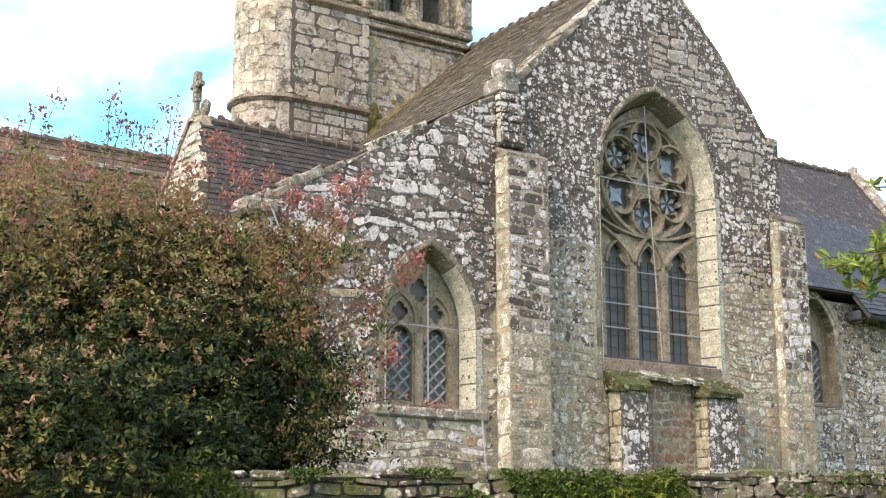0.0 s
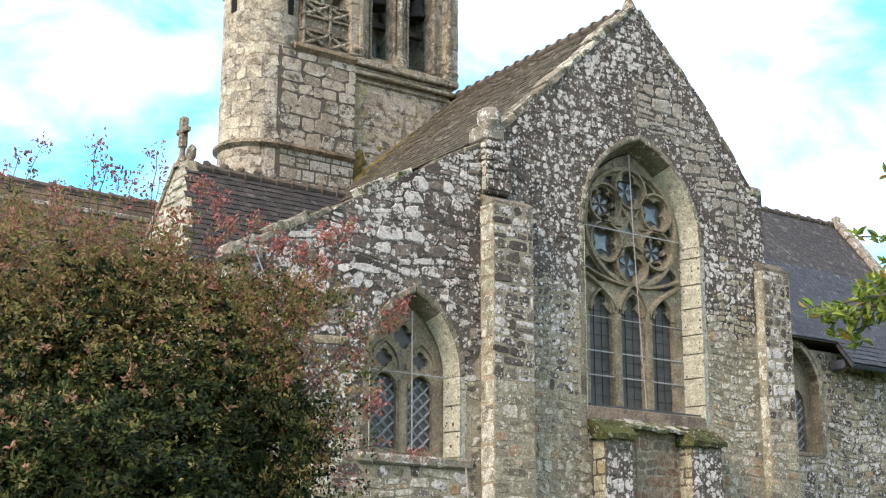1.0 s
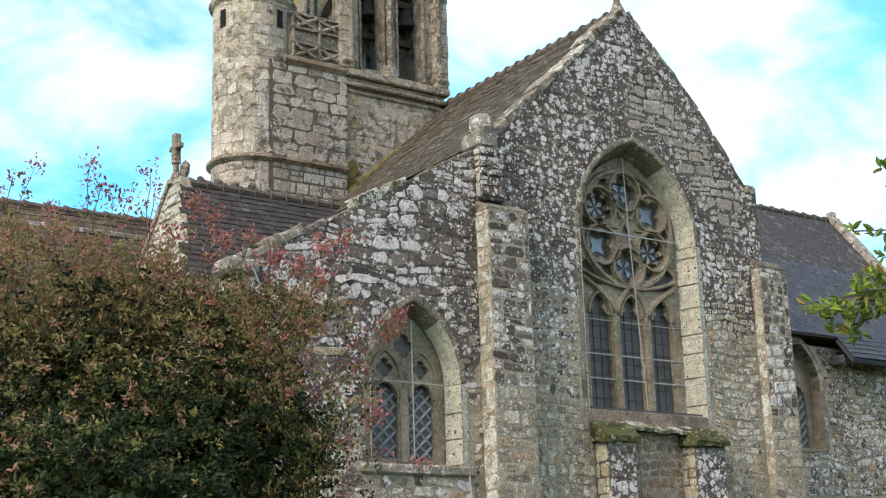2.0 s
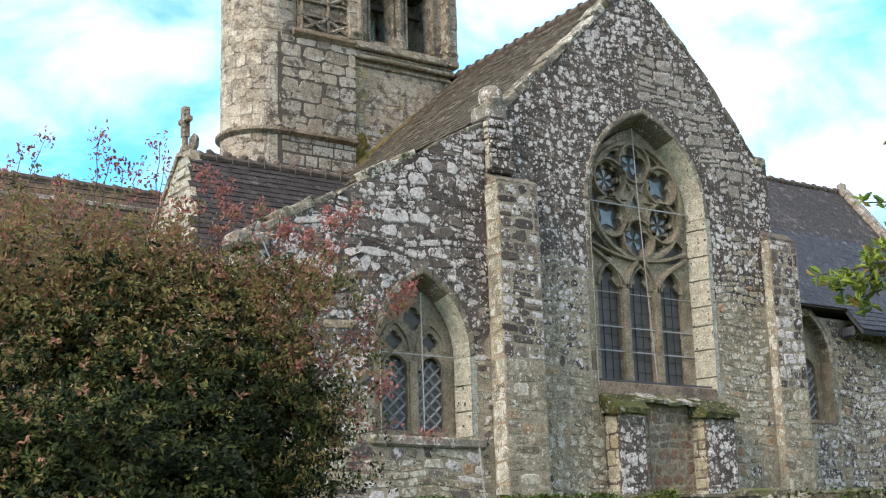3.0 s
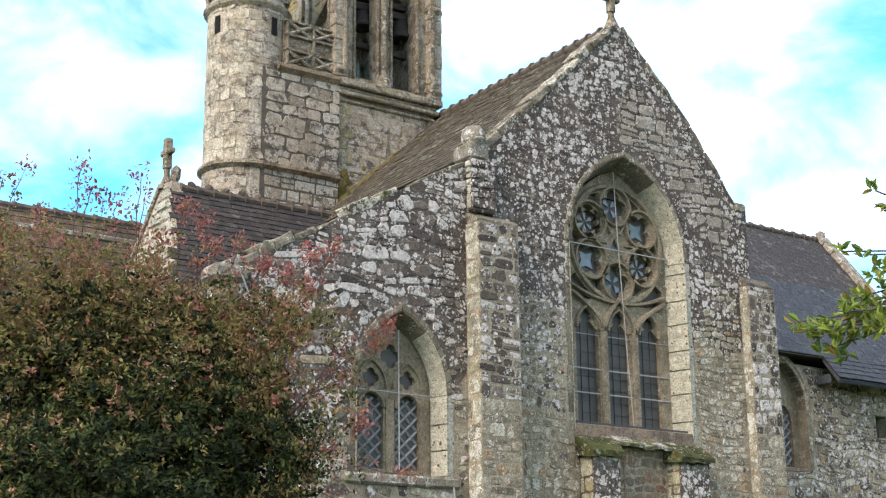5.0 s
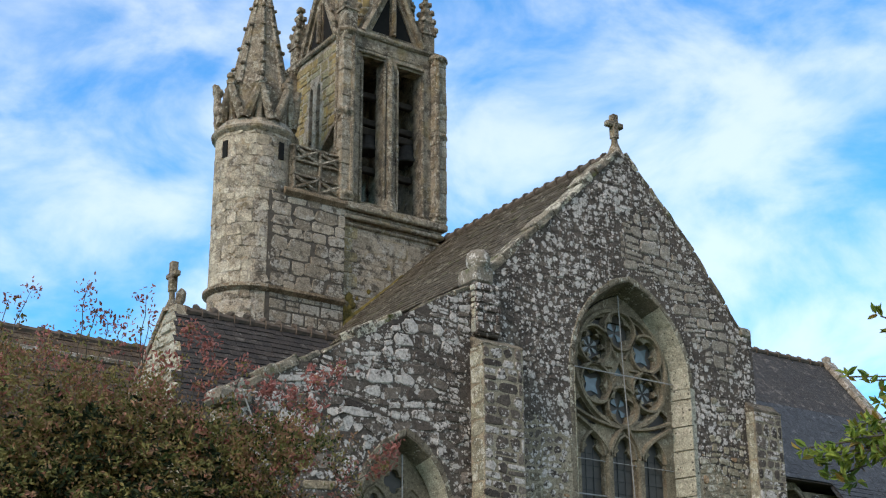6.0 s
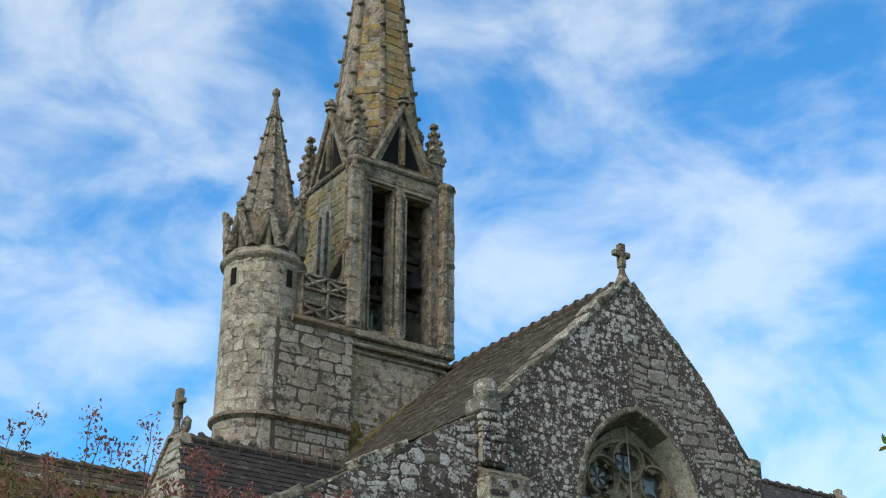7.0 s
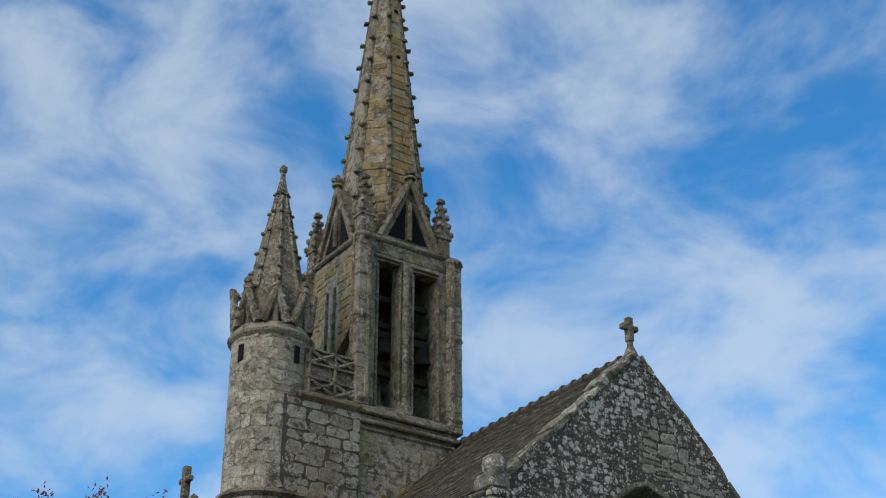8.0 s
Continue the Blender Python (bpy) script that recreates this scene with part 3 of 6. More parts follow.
def slab(bm, pts, off):
    """A flat polygon given thickness along off."""
    lo = [bm.verts.new(p) for p in pts]
    hi = [bm.verts.new(Vector(p) + Vector(off)) for p in pts]
    n = len(pts)
    for i in range(n):
        bm.faces.new((lo[i], lo[(i + 1) % n], hi[(i + 1) % n], hi[i]))
    bm.faces.new(lo[::-1])
    bm.faces.new(hi)
    return bm


def bar_along(outline, plane, half, d0, d1, closed=False):
    """A square-edged moulding that follows an outline in a wall plane."""
    bm = bmesh.new()
    n = len(outline)
    rows = []
    for i, (u, v) in enumerate(outline):
        a = outline[i - 1] if closed or i else outline[i]
        b = outline[(i + 1) % n] if closed or i < n - 1 else outline[i]
        tx, tz = b[0] - a[0], b[1] - a[1]
        k = math.hypot(tx, tz) or 1
        nx, nz = -tz / k * half, tx / k * half
        rows.append([bm.verts.new(plane(u - nx, v - nz, d0)), bm.verts.new(plane(u - nx * 0.5, v - nz * 0.5, d1)), bm.verts.new(plane(u + nx * 0.5, v + nz * 0.5, d1)), bm.verts.new(plane(u + nx, v + nz, d0))])
    for i in range(n if closed else n - 1):
        a, b = rows[i], rows[(i + 1) % n]
        for k in range(4):
            bm.faces.new((a[k], b[k], b[(k + 1) % 4], a[(k + 1) % 4]))
    if not closed:
        bm.faces.new(rows[0])
        bm.faces.new(rows[-1][::-1])
    return bm


# ---- ground ----
AHEAD = Vector((0.559, 0.829, 0.0))
ACROSS = Vector((0.829, -0.559, 0.0))


def spot(s, r, z):
    """A place s metres ahead of the viewer's stand and r metres to the right."""
    return AHEAD * s + ACROSS * r + Vector((0, 0, z))


YARD = 2.05
gv, gf = [], []
steps = [(-2500, 0), (-30, 0), (0, 0), (6, 0), (12.05, 0.05), (12.3, 0.1), (12.5, YARD), (16, YARD + 0.1), (26, YARD + 0.15), (60, YARD), (300, 1.5), (3000, 0)]
sides = [-2500, -200, -40, -20, -10, -5, 0, 5, 10, 20, 40, 200, 2500]
for s, z in steps:
    for r in sides:
        gv.append(spot(s, r, z))
n = len(sides)
for i in range(len(steps) - 1):
    for j in range(n - 1):
        gf.append((i * n + j, i * n + j + 1, (i + 1) * n + j + 1, (i + 1) * n + j))
tagged(raw("ground", gv, gf, M_GRASS), "rough grass of a raised churchyard and verge", "ground", kind="structure")
bm = bmesh.new()
slab(bm, [spot(-3, -60, 0.012), spot(-3, 60, 0.012), spot(9, 60, 0.012), spot(9, -60, 0.012)], (0, 0, 0.01))
tagged(part("road", bm, M_ROAD), "grey asphalt lane below the churchyard wall", "road", kind="structure")

# ---- church: gable front with a lean-to aisle ----
FY = 22.0
church = thing("church", (18, 24, 2.1), "old granite church with a traceried gable window and slate roofs", "church")
FRONT = [(10.75, 1.9), (24.1, 1.9), (24.1, 11.1), (23.74, 11.16), (22.38, 12.86), (20.34, 14.88), (16.3, 11.02), (10.75, 7.82)]
BIG = arch(20.32, 1.68, 5.55, 9.55, 2.2)
SMALL = arch(14.45, 1.02, 4.4, 6.0, 1.55)
P = front(FY)
rng = random.Random(11)
wall = part("front_wall", panel(FRONT, [BIG, SMALL], P, 0.75), M_JOINT, church, "rubble gable wall blotched with white lichen")


def reach(cx, a, z0, spring, rise, by):
    return arch(cx, a + by, z0 - 0.1, spring, rise + by)


LOWER = [(10.76, 1.95), (24.14, 1.95), (24.14, 8.1), (23.2, 7.5), (22.3, 8.0), (22.0, 7.4), (22.0, 5.4), (18.62, 5.4), (18.62, 7.9), (17.6, 8.4), (16.6, 7.4), (15.9, 6.4), (15.47, 5.9), (15.47, 4.3), (13.42, 4.3), (13.42, 5.3), (12.4, 5.5), (11.6, 4.8), (10.76, 5.4)]
part("pointing", panel(LOWER, [], front(FY - 0.003), 0.0025), M_MORTAR, wall, "pale lime pointing")
keepout = [reach(20.32, 1.68, 5.55, 9.55, 2.2, 0.12), reach(14.45, 1.02, 4.4, 6.0, 1.55, 0.12), [(15.95, 1), (16.95, 1), (16.95, 9.7), (15.95, 9.7)], [(23.68, 1), (24.6, 1), (24.6, 9.3), (23.68, 9.3)], [(18.8, 1), (22.1, 1), (22.1, 5.2), (18.8, 5.2)]]
PATCH = [(20.1, 12.0), (21.2, 11.75), (22.3, 10.3), (23.3, 9.6), (23.75, 10.7), (22.6, 12.1), (21.45, 13.3), (20.75, 13.75), (20.1, 13.0)]
rects = fitted(FRONT, keepout + [PATCH], courses(16.0, 24.2, 2.0, 14.75, (0.12, 0.24), (0.13, 0.32), rng) + courses(10.75, 16.0, 2.0, 11.0, (0.14, 0.3), (0.2, 0.6), rng))


def low_stone(r):
    """Below about window height the stones are tan and clean, above they are dark and lichened; the change is ragged."""
    u, v = (r[0] + r[1]) / 2, (r[2] + r[3]) / 2
    edge = 5.6 if u < 16 else 7.6 + 1.2 * math.sin(u * 1.7)
    return v < edge + rng.uniform(-0.9, 0.9) and rng.random() < (0.5 if u < 16 else 0.92)


low = [r for r in rects if low_stone(r)]
lows = set(low)
high = [r for r in rects if r not in lows]
near_low = [r for r in low if r[0] < 21][:150]
near_high = [r for r in high if r[0] < 16 and r[2] > 4][:150]
picked = set(near_low) | set(near_high)
single_stones(near_low, warped(P), M_TAN1, wall, 1, depth=0.018, soft=0.5)
single_stones(near_high, warped(P, 1.3), M_AISLE1, wall, 2, depth=0.016, soft=0.6)
WP = warped(P)
masonry([r for r in low if r not in picked], WP, M_TAN, wall, rng, 0.009, 0.5, (0.008, 0.022))
masonry([r for r in high if r not in picked and r[0] < 16], warped(P, 1.3), M_AISLE, wall, rng, 0.01, 0.6, (0.006, 0.02))
masonry([r for r in high if r not in picked and r[0] >= 16], warped(P, 1.6), M_DARK, wall, rng, 0.006, 0.7, (0.003, 0.018))
M_REPAIR = stone_mat("grey_repair_stone", [(0.24, 0.195, 0.152), (0.31, 0.255, 0.2), (0.2, 0.162, 0.125), (0.27, 0.22, 0.17)], 0.4, white=(0.5, 0.42, 0.35), patch=0.5, blobs=0.25, blob_scale=7.0)
masonry(fitted([p for p in PATCH], keepout, courses(20.0, 23.9, 9.6, 13.8, (0.2, 0.36), (0.28, 0.6), rng)), warped(P), M_REPAIR, wall, rng, 0.012, 0.45, (0.006, 0.02), "ashlar_patch")

# side walls and the rest of the shell
for x0, x1, top, ylast in ((10.75, 11.4, 7.75, 24.6), (23.5, 24.08, 10.9, 30.0)):
    part("side_wall", boxed(x0, x1, FY + 0.752, ylast, 1.9, top), M_MORTAR, church)
Wp = west(10.75)
masonry(courses(FY, 24.6, 2.0, 7.7, (0.14, 0.3), (0.2, 0.5), rng), Wp, M_TAN, church, rng)


# copings: blocks along the rakes
def rake(a, b, y0, y1, thick, step, material, parent, rng, name="coping_stone", odd=0.15):
    a, b = Vector((a[0], 0, a[1])), Vector((b[0], 0, b[1]))
    d = (b - a).normalized()
    up = Vector((-d.z, 0, d.x))
    if up.z < 0:
        up = -up
    s, total = 0.0, (b - a).length
    while s < total - 0.05:
        e = min(s + step * rng.uniform(0.75, 1.3), total)
        if total - e < 0.2:
            e = total
        bm = bmesh.new()
        t = thick * rng.uniform(1 - odd, 1 + odd)
        p0, p1 = a + d * (s + 0.008), a + d * (e - 0.008)
        yy = y0 + rng.uniform(-0.02, 0.02)
        pts = [Vector((p.x, yy, p.z)) + up * k for p, k in ((p0, -0.02), (p1, -0.02), (p1, t), (p0, t))]
        slab(bm, pts, (0, y1 - yy, 0))
        bmesh.ops.bevel(bm, geom=bm.edges[:], offset=0.02, segments=1, affect="EDGES")
        bmesh.ops.subdivide_edges(bm, edges=[g for g in bm.edges if g.calc_length() > 0.09], cuts=2, use_grid_fill=True)
        for v in bm.verts:
            v.co += noise.noise_vector(v.co * 5.5) * 0.035 + noise.noise_vector(v.co * 14) * 0.014
        part(name, bm, material, parent)
        s = e


rng = random.Random(5)
M_RAKE = stone_mat("lichened_coping", [(0.1, 0.079, 0.057), (0.17, 0.139, 0.1), (0.23, 0.19, 0.14), (0.13, 0.105, 0.077)], 0.3, crust=0.7, white=(0.58, 0.52, 0.4), single=True, moss=0.2, patch=0.5, lichen_scale=6)
rake((16.45, 11.1), (20.22, 14.8), FY - 0.03, FY + 0.5, 0.13, 0.6, M_RAKE, church, rng, odd=0.3)
rake((23.76, 11.14), (22.4, 12.84), FY - 0.02, FY + 0.5, 0.07, 0.6, M_RAKE, church, rng, odd=0.3)
rake((22.4, 12.84), (20.4, 14.84), FY - 0.02, FY + 0.5, 0.08, 0.6, M_RAKE, church, rng, odd=0.3)
rake((10.75, 7.8), (16.25, 10.92), FY - 0.01, FY + 0.5, 0.12, 0.42, M_RAKE, church, rng, odd=0.8)
# kneelers
part("kneeler", boxed(16.02, 16.5, FY - 0.14, FY + 0.5, 10.9, 11.25, bevel=0.04), M_COPING, church)
bm = bmesh.new()
lathe(bm, [(0.2, 11.2), (0.245, 11.3), (0.25, 11.42), (0.22, 11.54), (0.15, 11.62), (0.06, 11.655)], 16.24, FY + 0.05, 20)
for v in bm.verts:
    v.co += noise.noise_vector(v.co * 5) * 0.03
part("kneeler_knob", bm, M_COPING, church)
part("kneeler", boxed(23.68, 24.12, FY - 0.06, FY + 0.5, 11.0, 11.28, bevel=0.08), M_RAKE, church)
part("kneeler", boxed(10.45, 11.15, FY - 0.12, FY + 0.5, 7.62, 7.92, bevel=0.07), M_COPING, church)
part("corbel", boxed(10.55, 11.0, FY - 0.1, FY + 0.45, 7.25, 7.6, bevel=0.1), M_COPING, church)


def cross_finial(x, y, z, h, parent, facing_x=False):
    bm = bmesh.new()
    lathe(bm, [(0.2, z), (0.15, z + 0.12), (0.075, z + 0.3), (0.07, z + 0.42 * h)], x, y, 8)
    w = 0.085
    box(bm, x - w, x + w, y - w, y + w, z + 0.4 * h, z + h, bevel=0.02)
    r = 0.25
    if facing_x:
        box(bm, x - w * 0.95, x + w * 0.95, y - r, y + r, z + 0.68 * h, z + 0.68 * h + 0.14, bevel=0.03)
    else:
        box(bm, x - r, x + r, y - w * 0.95, y + w * 0.95, z + 0.68 * h, z + 0.68 * h + 0.14, bevel=0.03)
    return part("cross", bm, M_CARVED, parent, "small weathered stone cross")


cross_finial(20.3, FY + 0.2, 14.86, 1.02, church)


# conduits on the wall
for pts in ([(15.55, FY - 0.1, 4.25), (15.62, FY - 0.07, 3.7), (15.78, FY - 0.07, 2.2)], [(10.9, FY - 0.14, 7.9), (11.25, FY - 0.1, 7.2), (12.05, FY - 0.08, 5.7)]):
    bm = bmesh.new()
    tube(bm, pts, 0.017, 5)
    part("conduit", bm, M_IRON, church, "thin pale metal conduit")


# buttresses
def buttress(x0, x1, y0, top, parent, seed):
    rng = random.Random(seed)
    ob = part("buttress", boxed(x0, x1, y0, FY - 0.002, 1.9, top), M_MORTAR, parent, "stepped stone buttress with pale quoins")
    bm = bmesh.new()
    slab(bm, [Vector((x0, y0, top)), Vector((x0, FY - 0.003, top)), Vector((x0, FY - 0.003, top + 0.26)), Vector((x0, y0, top + 0.05))], (x1 - x0, 0, 0))
    bmesh.ops.subdivide_edges(bm, edges=bm.edges[:], cuts=4, use_grid_fill=True)
    for v in bm.verts:
        v.co += noise.noise_vector(v.co * 6) * 0.04
        v.co.y = min(v.co.y, FY - 0.003)
    part("weathering", bm, M_RAKE, ob)
    v = 2.0
    k = 0
    pl, pf = west(x0), front(y0)
    while v < top - 0.05:
        h = min(rng.uniform(0.3, 0.5), top - v)
        w = (0.34, 0.52)[k % 2]
        cut = y0 + rng.uniform(0.2, 0.34)
        single_stones([(y0 + 0.01, FY - 0.01, v, v + h)] if k % 3 else [(y0 + 0.01, cut, v, v + h), (cut, FY - 0.01, v, v + h)], pl, M_QUOIN, ob, seed * 100 + k, "quoin", joint=0.005, soft=0.35, depth=0.01)
        v += h
        k += 1
    fr = courses(x0, x1, 2.0, top, (0.15, 0.32), (0.22, 0.5), rng)
    split = top * 0.62
    masonry([r for r in fr if r[2] > split], warped(pf, 0.5), M_AISLE, ob, rng, 0.008, 0.5, (0.003, 0.015))
    masonry([r for r in fr if r[2] <= split], warped(pf, 0.5), M_TAN, ob, rng, 0.009, 0.5, (0.002, 0.01))
    return ob


M_QUOIN = stone_mat("pale_quoin", [(0.25, 0.23, 0.165), (0.33, 0.308, 0.23), (0.2, 0.182, 0.132), (0.35, 0.328, 0.25), (0.29, 0.262, 0.178)], 0.5, lichen_scale=6, crust=0.4, white=(0.66, 0.63, 0.53), single=True, patch=0.4, relief=0.06)
buttress(15.97, 16.95, FY - 0.44, 9.48, church, 21)
part("corner_pilaster", boxed(16.0, 16.62, FY - 0.16, FY - 0.003, 9.76, 10.88, bevel=0.03), M_JOINT, church)
masonry(courses(16.0, 16.62, 9.8, 10.86, (0.16, 0.28), (0.2, 0.4), rng), front(FY - 0.16), M_DARK, church, rng, 0.011, 0.4)
masonry(courses(FY - 0.155, FY - 0.01, 9.8, 10.86, (0.2, 0.32), (0.3, 0.4), rng), west(16.0), M_PALE, church, rng)
buttress(23.72, 24.6, FY - 0.25, 9.22, church, 22)


# ---- windows of the front ----
def glazing(outline, plane, d, parent, material, name="pane"):
    bm = bmesh.new()
    vs = [bm.verts.new(plane(u, v, d)) for u, v in outline]
    bm.faces.new(vs)
    made = bmesh.ops.extrude_face_region(bm, geom=bm.faces[:], use_keep_orig=True)["geom"]
    bmesh.ops.translate(bm, verts=[g for g in made if isinstance(g, bmesh.types.BMVert)], vec=plane(0, 0, -0.02) - plane(0, 0, 0))
    return part(name, bm, material, parent)


def voussoirs(cx, a, z0, spring, rise, plane, parent, rng, wide, material, arched, name="arch_stone"):
    """Dressed blocks round an opening: jambs in long and short work, arch in wedges."""
    ring = arch(cx, a, z0, spring, rise, 9)[2:]
    for i in range(len(ring) - 1):
        (u0, v0), (u1, v1) = ring[i], ring[i + 1]
        w = wide * rng.uniform(0.85, 1.15)
        def out(u, v, k):
            dx, dz = u - cx, v - spring + 0.4
            L = math.hypot(dx, dz)
            return u + dx / L * k, v + dz / L * k
        g = 0.03
        p = [(u0 + (u1 - u0) * g, v0 + (v1 - v0) * g), (u1 - (u1 - u0) * g, v1 - (v1 - v0) * g)]
        q = [p[0], out(*p[0], w), out(*p[1], w), p[1]]
        bm = bmesh.new()
        slab(bm, [plane(u, v, rng.uniform(0.02, 0.04)) for u, v in q], plane(0, 0, -0.3) - plane(0, 0, 0))
        bmesh.ops.bevel(bm, geom=bm.edges[:], offset=0.012, segments=1, affect="EDGES")
        part(name, bm, arched, parent)
    for side in (-1, 1):
        v, k = z0, 0
        while v < spring - 0.05:
            h = min(rng.uniform(0.36, 0.66), spring - v)
            w = wide * rng.uniform(0.9, 1.35)
            u0, u1 = sorted((cx + side * a, cx + side * (a + w)))
            bm = bmesh.new()
            lo, hi = plane(u0 + 0.003, v + 0.004, 0.014), plane(u1 - 0.003, v + h - 0.004, -0.35)
            box(bm, *sorted((lo.x, hi.x)), *sorted((lo.y, hi.y)), *sorted((lo.z, hi.z)), bevel=0.008)
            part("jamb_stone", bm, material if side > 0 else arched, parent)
            v += h
            k += 1


def splay(cx, a, b, z0, spring, rise, rise_b, y0, y1, parent, material):
    """The slanting reveal from the wall face in to the tracery."""
    bm = bmesh.new()
    oo, ii = arch(cx, a, z0, spring, rise), arch(cx, b, z0 + 0.05, spring, rise_b)
    o = [bm.verts.new((u, y0, v)) for u, v in oo]
    i = [bm.verts.new((u, y1, v)) for u, v in ii]
    n = len(o)
    for k in range(n):
        bm.faces.new((o[k], o[(k + 1) % n], i[(k + 1) % n], i[k]))
    ob = part("reveal", bm, material, parent)
    # dressed blocks that line the reveal
    ro = random.Random(int(cx * 10))
    line_o, line_i = [], []
    for side in (1, -1):
        v = z0 + 0.05
        while v < spring - 0.1:
            h = min(ro.uniform(0.36, 0.66), spring - v)
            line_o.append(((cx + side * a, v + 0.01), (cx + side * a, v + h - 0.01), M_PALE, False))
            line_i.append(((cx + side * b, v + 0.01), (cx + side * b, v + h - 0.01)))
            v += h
    # past the lower right, arch stones get a darker tone standing in for shade
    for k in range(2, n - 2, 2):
        line_o.append((oo[k], oo[min(k + 2, n - 1)], M_PALE if k < 2 + 0.28 * n else M_SOFFIT_SHADE, True))
        line_i.append((ii[k], ii[min(k + 2, n - 1)]))
    for (p, q, mat, arched), (r, s) in zip(line_o, line_i):
        bm = bmesh.new()
        t = 0.02 + ro.uniform(0, 0.004)
        c = Vector((cx, 0, spring - 0.4))
        f0, f1 = 0.004, 0.996
        pts = [Vector((p[0] + (q[0] - p[0]) * f0, y0 - 0.02, p[1] + (q[1] - p[1]) * f0)), Vector((p[0] + (q[0] - p[0]) * f1, y0 - 0.02, p[1] + (q[1] - p[1]) * f1)), Vector((r[0] + (s[0] - r[0]) * f1, y1 - 0.1, r[1] + (s[1] - r[1]) * f1)), Vector((r[0] + (s[0] - r[0]) * f0, y1 - 0.1, r[1] + (s[1] - r[1]) * f0))]
        into = (c - pts[0]) if arched else Vector((cx - pts[0].x, 0, 0))
        into.y = 0
        slab(bm, pts, into.normalized() * t)
        bmesh.ops.bevel(bm, geom=bm.edges[:], offset=0.006, segments=1, affect="EDGES")
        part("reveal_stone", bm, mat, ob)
    return ob


rng = random.Random(31)
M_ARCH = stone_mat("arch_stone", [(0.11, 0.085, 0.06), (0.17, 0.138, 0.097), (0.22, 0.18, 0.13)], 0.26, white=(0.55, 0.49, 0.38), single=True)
M_SOFFIT_SHADE = stone_mat("shaded_soffit_stone", [(0.11, 0.085, 0.06), (0.17, 0.135, 0.095), (0.14, 0.112, 0.08)], 0.15, single=True)
M_REVEAL = stone_mat("reveal_stone", [(0.3, 0.26, 0.18), (0.4, 0.36, 0.26), (0.22, 0.19, 0.14)], 0.2, pieces=False)
big = part("gable_window", bar_along(arch(20.32, 1.74, 5.5, 9.55, 2.26)[2:], P, 0.03, 0.0, 0.015), M_ARCH, church, "tall three-light gothic window with a traceried rose")
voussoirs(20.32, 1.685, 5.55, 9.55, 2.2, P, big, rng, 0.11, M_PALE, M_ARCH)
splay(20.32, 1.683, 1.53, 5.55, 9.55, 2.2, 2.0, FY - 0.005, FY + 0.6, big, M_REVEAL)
TY = FY + 0.46
T = front(TY)
TC = 20.36
outer = arch(TC, 1.5, 5.68, 9.5, 2.02)
lights = [arch(TC + dx, 0.315, 5.8, 7.85, 0.5, 6) for dx in (-0.89, 0.0, 0.89)]
ROSE = (TC, 9.84)


def around(k, r, c=ROSE):
    """A place on the ring of six eyes, counted from the top."""
    return c[0] + r * math.cos(radians(90 + 60 * k)), c[1] + r * math.sin(radians(90 + 60 * k))


# turn and number of lobes for each eye
EYES = [(4, 0), (6, 30), (4, 45), (4, 0), (6, 30), (4, 45)]
eyes = [foil(*around(k, 0.86), 0.4, n, radians(a)) for k, (n, a) in enumerate(EYES)]
hub = [(ROSE[0] + 0.2 * math.cos(radians(90 + 120 * k)), ROSE[1] - 0.06 + 0.2 * math.sin(radians(90 + 120 * k))) for k in range(3)]
darts = []
for sx in (-1, 1):
    bend = [(1.4 * math.cos(radians(a)), 9.84 - 1.4 * math.sin(radians(a))) for a in range(34, 70, 6)]
    bend += [(0.78, 8.5), (1.0, 8.52), (1.2, 8.6), (1.34, 8.78), (1.34, 8.92)]
    darts.append([(TC + sx * x, z) for x, z in bend][::sx])
for k in range(6):
    b = radians(120 + 60 * k)
    darts.append([(ROSE[0] + r * math.cos(b + o), ROSE[1] + r * math.sin(b + o)) for r, o in ((0.98, 0), (1.2, -0.16), (1.24, 0), (1.2, 0.16))])
part("tracery", panel(outer, lights + eyes + [hub] + darts, T, 0.24), M_TRACERY, big, "pierced stone tracery")
part("rose_ring", bar_along([(ROSE[0] + 1.32 * math.cos(2 * math.pi * k / 40), ROSE[1] + 1.32 * math.sin(2 * math.pi * k / 40)) for k in range(40)], T, 0.07, -0.01, 0.08, True), M_TRACERY, big)
for k in range(6):
    c = around(k, 0.86)
    part("eye_ring", bar_along([(c[0] + 0.44 * math.cos(2 * math.pi * j / 24), c[1] + 0.44 * math.sin(2 * math.pi * j / 24)) for j in range(24)], T, 0.045, -0.01, 0.09, True), M_TRACERY, big)
    part("rose_spoke", bar_along([around(k + 0.5, r) for r in (0.26, 0.5, 0.74)], T, 0.04, -0.01, 0.06), M_TRACERY, big)
for lt in lights:
    part("light_moulding", bar_along(lt[2:], T, 0.045, -0.01, 0.07), M_TRACERY, big)
